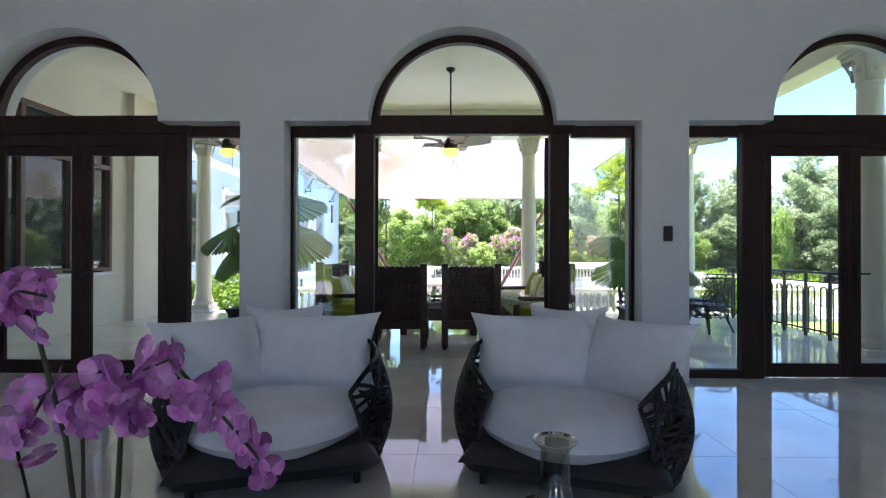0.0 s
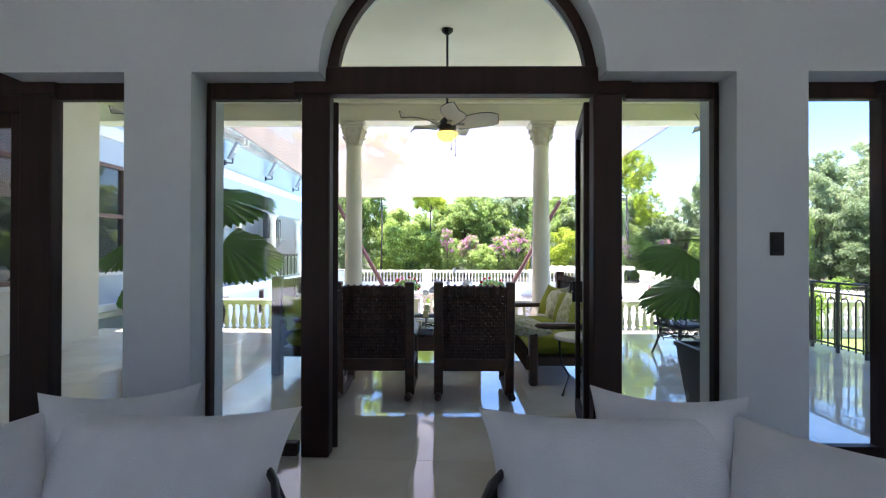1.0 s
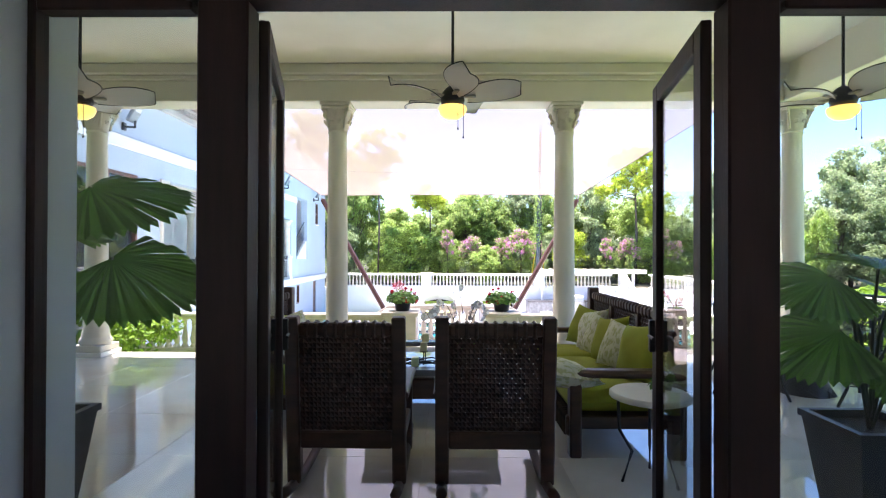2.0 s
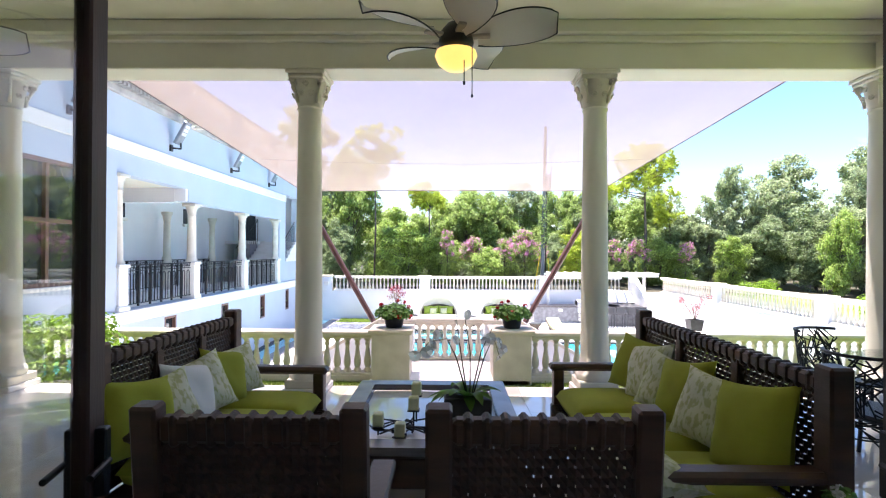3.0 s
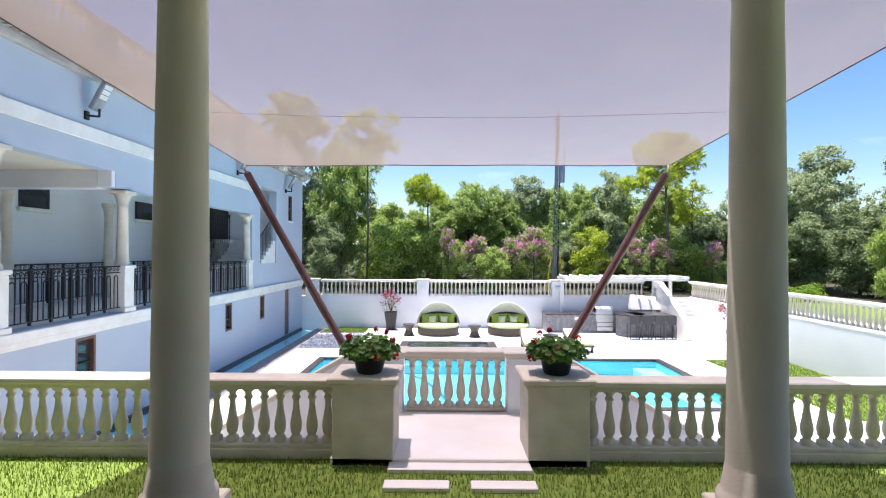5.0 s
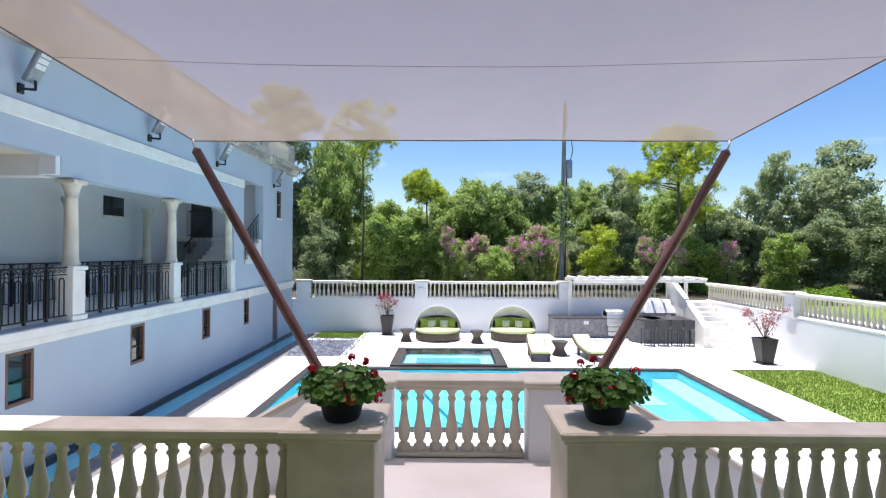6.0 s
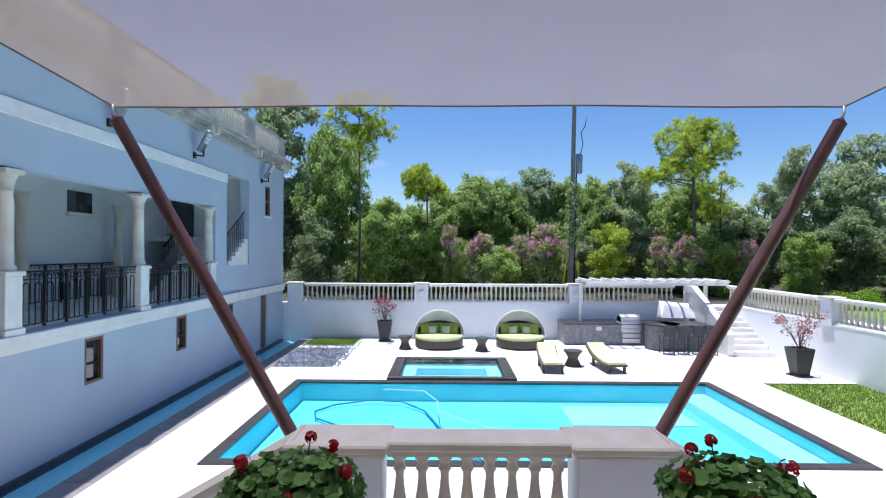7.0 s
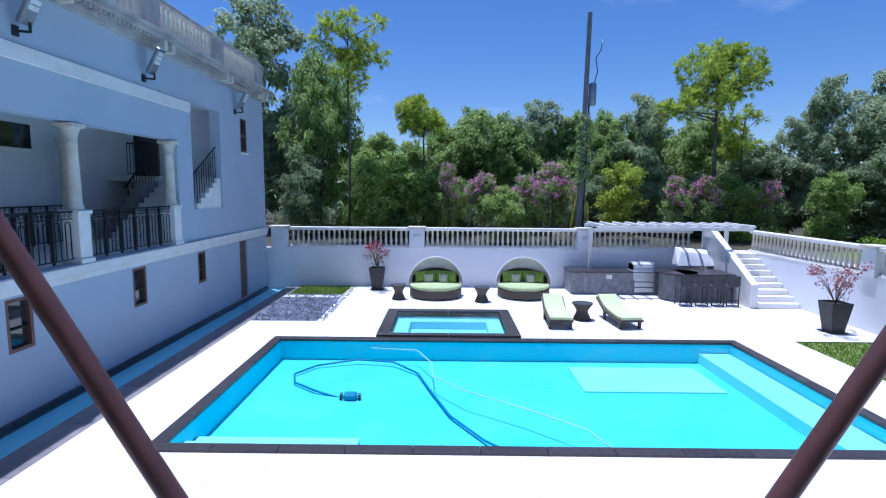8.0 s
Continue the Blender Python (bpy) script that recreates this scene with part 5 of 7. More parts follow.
def porch_sofa(m, ln, mirror, cushions):
    """A daybed sofa; local x runs from the back (0) to the front, y along its length. mirror -1 turns the front to -x."""
    t = thing("sofa", m, "dark wooden sofa with woven leather back and lime green cushions", "sofa", "porch sofas")
    s = mirror
    D = 0.80

    def bx(x0, x1, y0, y1, z0, z1, b=0.01):
        a, c = sorted((s * x0, s * x1))
        return B().box(a, c, y0, y1, z0, z1, b)
    for i, y in enumerate((0.0, ln / 3, 2 * ln / 3, ln)):
        if i in (0, 3):
            part("back_post", bx(-0.06, 0.05, y - 0.06, y + 0.06, 0, 1.13, 0.012), M_FURN, t)
        else:
            part("back_stile", bx(-0.03, 0.03, y - 0.04, y + 0.04, 0.34, 1.05, 0.008), M_FURN, t)
    part("top_rail", bx(-0.04, 0.035, 0.06, ln - 0.06, 1.0, 1.075, 0.015), M_FURN, t)
    part("back_rail", bx(-0.03, 0.03, 0.06, ln - 0.06, 0.30, 0.40, 0.008), M_FURN, t)
    n = int(ln / 0.085)
    wrap = mesh("strap_wrap", bx(-0.048, 0.043, 0, 0.045, 0.985, 1.083, 0.016), M_WEAVE)
    for i in range(n):
        part("strap_wrap", wrap, None, t, "", pose(0, 0.09 + i * (ln - 0.2) / n, 0))
    w = ln / 3 - 0.08
    for i in range(3):
        weave_panel(w, 0.60, 24, 18, pose(0, ln / 6 + i * ln / 3, 0.40, 0, 0, 90), t, gap=0.95)
    part("seat_frame", bx(0.03, D, 0.03, ln - 0.03, 0.20, 0.30, 0.012), M_FURN, t)
    part("front_rail", bx(D - 0.05, D + 0.02, 0.0, ln, 0.16, 0.31, 0.012), M_FURN, t)
    nr = int(ln / 0.05)
    cord = mesh("strap_wrap", bx(D - 0.06, D + 0.03, 0, 0.022, 0.15, 0.32, 0.012), M_WEAVE)
    for i in range(nr):
        part("strap_wrap", cord, None, t, "", pose(0, 0.05 + i * (ln - 0.12) / nr, 0))
    for y in (0.02, ln - 0.02):
        part("front_leg", bx(D - 0.09, D, y - 0.05, y + 0.05, 0, 0.62, 0.012), M_FURN, t)
        part("armrest", bx(0.03, D + 0.03, y - 0.06, y + 0.06, 0.60, 0.66, 0.02), M_FURN, t)
    k = 3
    for i in range(k):
        y0, y1 = 0.07 + i * (ln - 0.14) / k, 0.07 + (i + 1) * (ln - 0.14) / k - 0.01
        a, c = sorted((s * 0.06, s * (D - 0.01)))
        part("seat_cushion", slab_cushion(a, c, y0, y1, 0.30, 0.48, 0.02), M_LIME, t, "lime green seat cushion")
    return t


porch_sofa(pose(-1.92, 7.42, 0, 0, 0, -2), 1.64, 1, 6)
porch_sofa(pose(1.70, 6.99, 0), 2.24, -1, 6)


def throw_pillow(m, w, material, label, seed, h=None, t=0.20):
    part_ob = thing("throw_pillow", m, label, "pillow", "throw pillows")
    part("cover", pillow_b(w, h or w, t, 0.07, 14, seed), material, part_ob)


LABS = {0: ("plain lime green throw pillow leaning on the sofa back", M_LIME), 1: ("cream leaf-patterned throw pillow leaning on the sofa back", M_LEAFY), 2: ("white throw pillow leaning on the sofa back", M_WHITEFAB)}
for i, (dy, k, w) in enumerate(((0.16, 0, 0.44), (0.44, 1, 0.40), (0.66, 2, 0.42), (0.90, 1, 0.42), (1.14, 0, 0.42), (1.38, 1, 0.40))):
    throw_pillow(pose(-1.71 + 0.02 * (i % 2) + 0.03 * dy, 7.36 + dy, 0.485, -20, (8, -12, 10, -14, 12, -8)[i], 62 + (8, -6, 10, -4, 6, -8)[i]), w, LABS[k][1], LABS[k][0], 50 + i)
for i, (dy, k, w) in enumerate(((0.34, 0, 0.50), (0.78, 1, 0.44), (1.10, 0, 0.46), (1.40, 1, 0.42), (1.70, 1, 0.46), (1.98, 0, 0.46))):
    throw_pillow(pose(1.49 - 0.02 * (i % 2), 6.96 + dy, 0.485, -20, (-10, 8, -9, 12, -10, 7)[i], -66 + (-8, 7, -5, 9, -6, 5)[i]), w, LABS[k][1], LABS[k][0], 60 + i)
throw_pillow(pose(1.10, 7.22, 0.56, 78, 0, -75), 0.52, M_LEAFY, "cream leaf-patterned pillow lying on the sofa arm", 71)

# coffee table with its orchid and candles
ct = thing("coffee_table", pose(-0.16, 8.42, 0) @ Matrix.Diagonal((1.1, 1, 1, 1)), "low dark wooden coffee table with a pale glass centre", "table")
part("top_frame", holed(B(), [-0.56, 0.56], [-0.78, 0.78], [(-0.44, 0.44, -0.64, 0.64)], -0.05, 0, "y"), mat("grey_limed_wood", (0.20, 0.19, 0.21), (0.13, 0.125, 0.14), rough=0.25, scale=4, bump=0.08, stretch=(1, 6, 1)), ct, "grey wooden frame", pose(0, 0, 0.45, -90))
part("top_panel", B().box(-0.44, 0.44, -0.64, 0.64, 0.40, 0.443), mat("pale_glass_top", (0.68, 0.70, 0.70), (0.60, 0.62, 0.62), rough=0.04, scale=2), ct, "pale polished inset panel")
part("apron", B().box(-0.50, 0.50, -0.70, 0.70, 0.22, 0.40, 0.01), M_FURN, ct, "carved dark apron")
for sx in (-1, 1):
    for sy in (-1, 1):
        part("leg", B().box(sx * 0.49 - 0.05, sx * 0.49 + 0.05, sy * 0.70 - 0.05, sy * 0.70 + 0.05, 0, 0.40, 0.012), M_FURN, ct)


def petal_flower(b, c, d, r, seed, n=5):
    """A flat blossom of n rounded petals at c that faces d."""
    rs = random.Random(seed)
    q = d.to_track_quat("Z", "Y")
    for i in range(n):
        a = 2 * math.pi * i / n + rs.uniform(-.15, .15)
        k = len(b.v)
        ln, w = r * rs.uniform(0.85, 1.1), r * (0.62 if i % 2 else 0.42)
        pts = [(0.08 * r, 0), (0.4 * ln, w * 0.8), (0.75 * ln, w), (ln, w * 0.35), (ln, -w * 0.35), (0.75 * ln, -w), (0.4 * ln, -w * 0.8)]
        for j, (x, y) in enumerate(pts):
            p = Vector((x * math.cos(a) - y * math.sin(a), x * math.sin(a) + y * math.cos(a), 0.12 * r * math.sin(3 * x / r) - 0.15 * abs(y) + rs.uniform(-.03, .03) * r))
            b.v.append(tuple(Vector(c) + q @ p))
        b.f.append(tuple(range(k, k + 7)))
        b.s.append(False)


def strap_leaf(b, base, ang, ln, w, rise, droop):
    def fn(u, v):
        x = ln * u
        ww = w * math.sin(math.pi * min(1, 0.12 + u * 0.88)) ** 0.7
        return (base[0] + x * math.cos(ang) - (v - .5) * ww * math.sin(ang), base[1] + x * math.sin(ang) + (v - .5) * ww * math.cos(ang), base[2] + rise * u - droop * u * u - 0.25 * ww * (1 - abs(v - .5) * 2) * 0.6)
    b.sheet(fn, 8, 4)


def orchid(m, label, flower_mat, spikes, leaves, r, seed, pot_r=0.11, pot_h=0.13, square=False, core=True):
    rs = random.Random(seed)
    t = thing("orchid", m, label, "plant")
    if square:
        part("pot", B().box(-0.17, 0.17, -0.12, 0.12, 0, pot_h, 0.01), M_PLANTER, t, "square dark planter bowl")
    else:
        part("pot", B().lathe([(pot_r * 0.7, 0), (pot_r * 0.95, pot_h * 0.5), (pot_r, pot_h), (pot_r * 0.9, pot_h), (pot_r * 0.88, pot_h * 0.85)], 18), M_PLANTER, t)
    lf = B()
    for i in range(leaves):
        a = 2 * math.pi * i / leaves + rs.uniform(-.2, .2)
        strap_leaf(lf, (0.02 * math.cos(a), 0.02 * math.sin(a), pot_h), a, rs.uniform(0.18, 0.30), 0.085, rs.uniform(0.10, 0.26), rs.uniform(0.10, 0.26))
    part("leaves", lf, M_PALM, t)
    for pts, blooms in spikes:
        part("flower_stem", B().tube(pts, 0.006, 5, 0.003), M_STEM, t)
        fl, pts = B(), [Vector(p) for p in pts]
        for j in range(blooms):
            u = 1 - j * 0.55 / max(1, blooms)
            k = u * (len(pts) - 1)
            p = pts[int(min(k, len(pts) - 2))].lerp(pts[int(min(k, len(pts) - 2)) + 1], min(1, k - int(min(k, len(pts) - 2))))
            d = Vector((rs.uniform(-.6, .6), rs.uniform(-1, 0.1), rs.uniform(-.3, .4))).normalized()
            off = Vector((rs.uniform(-1, 1), rs.uniform(-1, 1), rs.uniform(-1, 1))) * r * 0.8
            petal_flower(fl, p + off, d, r * rs.uniform(0.85, 1.1), seed + j)
        if blooms:
            part("blossom", fl, flower_mat, t)
    return t


orchid(pose(0.12, 8.45, 0.452), "white orchid with bare dark stems in a square planter", M_WORCHID,
       [([(0, 0, 0.12), (-0.08, 0, 0.40), (-0.15, 0.02, 0.54), (-0.28, 0, 0.52), (-0.35, 0, 0.44)], 6), ([(0, 0, 0.12), (-0.05, 0, 0.45), (-0.08, 0, 0.68)], 2), ([(0.02, 0, 0.12), (0.02, 0.02, 0.45), (-0.02, 0, 0.70)], 1), ([(0.04, 0, 0.12), (0.12, 0, 0.40), (0.19, 0, 0.56), (0.24, 0, 0.40)], 5), ([(0.03, 0, 0.12), (0.10, 0, 0.45), (0.18, 0, 0.62)], 0)], 12, 0.045, 81, 0.15, 0.13, True)

SIDE = (1.36, 6.62)
cn = thing("candle_holder", pose(-0.30, 8.0, 0.452), "twisted dark branch candle holder with pale square candles", "candle holder")
rs_ = random.Random(83)
for i in range(9):
    a = rs_.uniform(0, 6.28)
    tw = B().tube([(0.22 * math.cos(a) * k / 3 + rs_.uniform(-.05, .05), 0.16 * math.sin(a) * k / 3 + rs_.uniform(-.05, .05), 0.02 + rs_.uniform(0, 0.05)) for k in range(-3, 4)], 0.006, 5)
    part("branch", tw, M_IRON, cn)
for x, y, z in ((-0.17, -0.02, 0.06), (-0.02, -0.12, 0.03), (0.05, 0.10, 0.13), (0.06, 0.24, 0.19), (0.22, 0.02, 0.05)):
    part("candle", B().box(x - 0.034, x + 0.034, y - 0.034, y + 0.034, z, z + 0.085, 0.008), M_CANDLE, cn)
    part("cup", B().box(x - 0.04, x + 0.04, y - 0.04, y + 0.04, z - 0.008, z, 0.003).cyl((x, y, 0), (x, y, z), 0.006), M_IRON, cn)

stb = thing("side_table", pose(1.36, 6.62, 0), "round side table with a pale stone top on curved iron legs", "table")
part("top", B().lathe([(0.24, 0.55), (0.265, 0.56), (0.265, 0.585), (0.25, 0.595)], 28), M_TRIMW, stb, "pale round stone top")
for i in range(3):
    a = i * 2.094 + 3.3
    part("leg", B().tube([(0.23 * math.cos(a), 0.23 * math.sin(a), 0.55), (0.22 * math.cos(a), 0.22 * math.sin(a), 0.35), (0.13 * math.cos(a), 0.13 * math.sin(a), 0.2), (0.20 * math.cos(a), 0.20 * math.sin(a), 0.0)], 0.011, 6), M_IRON, stb)


# ---- planters with fan palms ----
def fan_leaf(r, n=22, seed=0):
    rs = random.Random(seed)
    b = B()
    span = 3.7
    for i in range(n):
        a0, a1 = -span / 2 + span * i / n, -span / 2 + span * (i + 1) / n
        am = (a0 + a1) / 2
        rr = r * (0.80 + 0.22 * math.cos(am * 0.55)) * rs.uniform(0.96, 1.03)
        for A, C, zc in ((a0, am, 1), (am, a1, -1)):
            pts = []
            for u in (0.03, 0.5, 0.93):
                for q in (A, C):
                    ridge = 0.018 * r * u if abs(q - am) < 1e-9 else 0
                    pts.append((rr * u * math.cos(q), rr * u * math.sin(q), ridge - 0.16 * r * u * u - 0.10 * r * abs(math.sin(q)) * u))
            pts.append((rr * 1.0 * math.cos(am), rr * 1.0 * math.sin(am), -0.19 * r - 0.1 * r * abs(math.sin(am))))
            b.add(pts, [(0, 2, 3, 1), (2, 4, 5, 3), (4, 6, 5)])
    return b


def palm_planter(m, label, leaves, seed):
    t = thing("potted_palm", m, label, "plant", "potted fan palms")
    vs = [(sx * w, sy * w, z) for w, z in ((0.15, 0), (0.225, 0.57), (0.24, 0.57), (0.24, 0.61), (0.20, 0.61), (0.20, 0.55)) for sx, sy in ((-1, -1), (1, -1), (1, 1), (-1, 1))]
    fs = [(k * 4 + i, k * 4 + (i + 1) % 4, k * 4 + 4 + (i + 1) % 4, k * 4 + 4 + i) for k in range(5) for i in range(4)] + [(3, 2, 1, 0)]
    part("pot", B().add(vs, fs), M_PLANTER, t, "tall tapered dark square planter")
    part("soil", B().box(-0.195, 0.195, -0.195, 0.195, 0.5, 0.565), M_SOIL, t)
    me = mesh("leaf", fan_leaf(0.38, 30, seed), M_PALM)
    for x, y, z, rx, rz, s in leaves:
        part("stem", B().tube([(0, 0, 0.55), (x * 0.4, y * 0.4, 0.55 + (z - 0.55) * 0.7), (x, y, z)], 0.011, 6, 0.007), M_STEM, t)
        part("leaf", me, None, t, "", Matrix.Translation((x, y, z)) @ Matrix.Rotation(radians(32), 4, "X") @ Euler((0, radians(rx), radians(rz))).to_matrix().to_4x4() @ Matrix.Diagonal((s * 1.05, s * 0.74, s * 0.8, 1)))


palm_planter(pose(2.34, 6.0, 0), "fan palm with broad pleated leaves in a tall dark planter", [(-0.28, -0.08, 1.42, 0, 200, 1.05), (-0.05, -0.12, 1.46, 8, 20, 1.15), (-0.20, -0.05, 1.12, 20, 175, 1.15), (0.12, 0.0, 1.30, 15, -15, 1.1), (0.42, 0.0, 1.12, 25, -10, 0.9), (0.0, 0.15, 1.30, 25, 90, 0.9), (0.0, -0.18, 0.98, 30, -60, 0.85)], 91)
palm_planter(pose(-2.38, 6.0, 0), "fan palm with broad pleated leaves in a tall dark planter", [(0.36, -0.05, 1.90, 4, -8, 1.4), (0.42, 0.05, 1.50, 12, -22, 1.45), (-0.12, 0.0, 1.94, 10, 100, 1.15), (-0.22, 0.0, 1.56, 18, 195, 1.25), (0.0, 0.15, 1.65, 20, 95, 1.1), (0.05, -0.15, 1.40, 30, -60, 1.0), (-0.2, -0.1, 1.25, 35, 215, 0.95)], 93)


# ---- wicker dining set ----
def strand_shell(fn, n, seed, r=0.006, spread=0.25, steps=9):
    """Loose rattan strands that wander over the surface fn(u, v)."""
    rs = random.Random(seed)
    b = B()
    for _ in range(n):
        u, v = rs.random(), rs.random()
        a = rs.choice((0.9, 2.2, 1.57, 0.5, 2.7)) + rs.uniform(-.25, .25)
        pts = []
        for k in range(steps):
            q = (k / (steps - 1) - 0.5) * spread * 2
            uu, vv = u + q * math.cos(a) * 0.5, v + q * math.sin(a)
            if -0.04 <= uu <= 1.04 and -0.04 <= vv <= 1.04:
                pts.append(fn(min(1, max(0, uu)), min(1, max(0, vv))))
        if len(pts) > 2:
            b.tube(pts, r, 4)
    return b


def wicker_dining_chair(m):
    t = thing("wicker_dining_chair", m, "black woven wicker dining chair with curved legs", "chair", "wicker dining chairs")

    def shell(u, v):
        a = radians(200 + 140 * u)
        return (0.27 * math.cos(a), 0.26 * math.sin(a) - 0.02 - 0.06 * v, 0.44 + 0.44 * v)
    part("backrest", strand_shell(shell, 90, 95, 0.007).tube([shell(i / 12, 1) for i in range(13)], 0.014, 6).tube([shell(i / 12, 0.55) for i in range(13)], 0.008, 5), M_RATTAN, t)
    part("seat", B().box(-0.25, 0.25, -0.24, 0.26, 0.40, 0.45, 0.02), M_RATTAN, t)
    part("apron", strand_shell(lambda u, v: (0.26 * math.cos(6.283 * u), 0.25 * math.sin(6.283 * u), 0.22 + 0.2 * v), 60, 96, 0.007), M_RATTAN, t)
    for sx in (-1, 1):
        for sy in (-1, 1):
            part("leg", B().tube([(sx * 0.20, sy * 0.19, 0.42), (sx * 0.20, sy * 0.19, 0.2), (sx * 0.25, sy * 0.25, 0.0)], 0.016, 6), M_RATTAN, t)


dt = thing("dining_table", pose(3.95, 8.9, 0), "round glass-topped table on a black wicker base", "table")
part("top", B().lathe([(0.60, 0.735), (0.61, 0.742), (0.60, 0.749)], 36), M_GLASS, dt, "round clear glass top").visible_shadow = False
part("base", strand_shell(lambda u, v: ((0.30 - 0.16 * math.sin(math.pi * v)) * math.cos(6.283 * u), (0.30 - 0.16 * math.sin(math.pi * v)) * math.sin(6.283 * u), 0.73 * v), 110, 97, 0.008).lathe([(0.29, 0.0), (0.13, 0.36), (0.29, 0.73)], 14), M_RATTAN, dt)
for a in (20, 110, 200, 290):
    wicker_dining_chair(pose(3.95 + 0.78 * math.cos(radians(a)), 8.9 + 0.78 * math.sin(radians(a)), 0, 0, 0, a + 90))
orchid(pose(3.95, 8.9, 0.752), "white orchid in a dark pot on the glass table", M_WORCHID, [([(0, 0, 0.1), (0.03, 0, 0.28), (-0.05, 0, 0.42), (-0.14, 0, 0.40)], 7)], 6, 0.05, 99)

# porch railing
pr = thing("porch_railing", pose(5.55, 6.3, 0), "black wrought iron porch railing with hoops and scrolls", "railing")
part("top_rail", B().box(-0.025, 0.025, 0, 4.1, 0.97, 1.0, 0.006), M_IRON, pr)
part("bottom_rail", B().box(-0.015, 0.015, 0, 4.1, 0.10, 0.125, 0.004), M_IRON, pr)
iron_rail(pr, 0, 0, 4.1, 0.06, 0.97)

# ---- living room ----
def tub_chair(m, seed, mir):
    t = thing("wicker_armchair", m, "wide black open-weave rattan tub chair with white cushions", "armchair", "rattan tub chairs")

    def shell(u, v):
        a = math.pi * (-0.27 + 1.54 * u)
        k = 0.62 + 0.10 * math.sin(math.pi * min(1, v * 0.9 + 0.1))
        top = 0.50 + 0.28 * math.sin(math.pi * u) ** 0.6
        return (k * 1.07 * math.cos(a), k * 0.78 * math.sin(a) - 0.02, 0.05 + (top - 0.05) * v)
    sh_ = strand_shell(shell, 330, seed, 0.0125, 0.28)
    sh_.tube([shell(i / 24, 1) for i in range(25)], 0.016, 7).tube([shell(i / 24, 0.0) for i in range(25)], 0.02, 6)
    for e in (0, 1):
        sh_.tube([shell(e, i / 8) for i in range(9)], 0.015, 7)
    part("weave_shell", sh_, M_RATTAN, t)
    part("seat_base", slab_cushion(-0.60, 0.60, -0.58, 0.42, 0.07, 0.26, 0.0), M_RATTAN, t, "dark woven seat base")
    for sx in (-1, 1):
        part("leg", B().cyl((sx * 0.48, -0.42, 0), (sx * 0.48, -0.42, 0.10), 0.025), M_RATTAN, t)
        part("leg", B().cyl((sx * 0.40, 0.38, 0), (sx * 0.40, 0.38, 0.10), 0.025), M_RATTAN, t)

    def seat(u, v, s):
        a, c = 2 * math.pi * u, v
        k = (1 - c ** 6) ** 0.5
        fx = 0.61 * c * math.cos(a)
        fy = 0.46 * c * math.sin(a) * (1.0 if math.sin(a) > 0 else 1.28)
        return (fx, fy - 0.02, 0.32 - 0.05 * max(0.0, -fy) + s * 0.115 * k + (0.02 * (1 - c * c) if s > 0 else 0))
    sc_ = B().sheet(lambda u, v: seat(u, v, 1), 32, 12).sheet(lambda u, v: seat(u, v, -1), 32, 12)
    part("seat_cushion", sc_, M_WHITEFAB, t, "thick white oval seat cushion")
    for i, (x, y, rz, tilt, w, h) in enumerate(((-0.20, 0.08, 16, -30, 0.98, 0.58), (-0.04, 0.31, 0, -20, 0.60, 0.58), (0.36, 0.02, -30, -30, 0.78, 0.58))):
        part("back_cushion", pillow_b(w, h, 0.24, 0.10, 16, seed + i), M_WHITEFAB, t, "large white back pillow", pose(x * mir, y, 0.40, tilt, 0, rz * mir))
    return t


tub_chair(pose(-1.04, 2.90, 0, 0, 0, 17) @ Matrix.Diagonal((0.89, 0.98, 0.965, 1)), 101, -1)
tub_chair(pose(0.725, 2.90, 0, 0, 0, -17) @ Matrix.Diagonal((0.89, 0.98, 0.965, 1)), 111, 1)

lt = thing("low_table", pose(0, 0.65, 0), "low dark wooden living room table", "table")
part("top", B().box(-1.0, 0.8, -0.55, 0.62, 0.36, 0.42, 0.01), M_FURN, lt)
for sx in (-0.9, 0.7):
    for sy in (-0.45, 0.5):
        part("leg", B().box(sx - 0.04, sx + 0.04, sy - 0.04, sy + 0.04, 0, 0.36, 0.008), M_FURN, lt)
vz = thing("glass_vase", pose(0.245, 0.93, 0.422), "clear smoky glass bottle vase with a flared lip", "vase")
part("body", B().lathe([(0.09, 0), (0.125, 0.03), (0.14, 0.12), (0.125, 0.22), (0.085, 0.275), (0.045, 0.30), (0.034, 0.33), (0.032, 0.41), (0.038, 0.422), (0.050, 0.432), (0.050, 0.437), (0.034, 0.43)], 28), pane_mat("smoky_glass", (0.66, 0.66, 0.58), 2.4, 0.03), vz)
orchid(pose(-0.68, 0.73, 0.422), "pink orchid with arching flower sprays in a dark pot", M_ORCHID,
       [([(0, 0, 0.1), (-0.05, 0, 0.5), (-0.10, -0.02, 0.74), (-0.14, -0.06, 0.80), (-0.05, -0.05, 0.78)], 17),
        ([(0, 0, 0.1), (0.05, 0, 0.4), (0.06, 0, 0.62), (0.16, -0.02, 0.66), (0.24, 0, 0.56), (0.33, 0.02, 0.44)], 26),
        ([(0, 0, 0.1), (0.0, -0.02, 0.35), (-0.02, 0, 0.55), (0.04, -0.03, 0.62), (0.10, -0.02, 0.55)], 22),
        ([(0, 0, 0.1), (-0.1, 0, 0.3), (-0.15, 0, 0.5), (-0.08, 0, 0.60), (0.0, 0, 0.54)], 18)], 8, 0.036, 121)


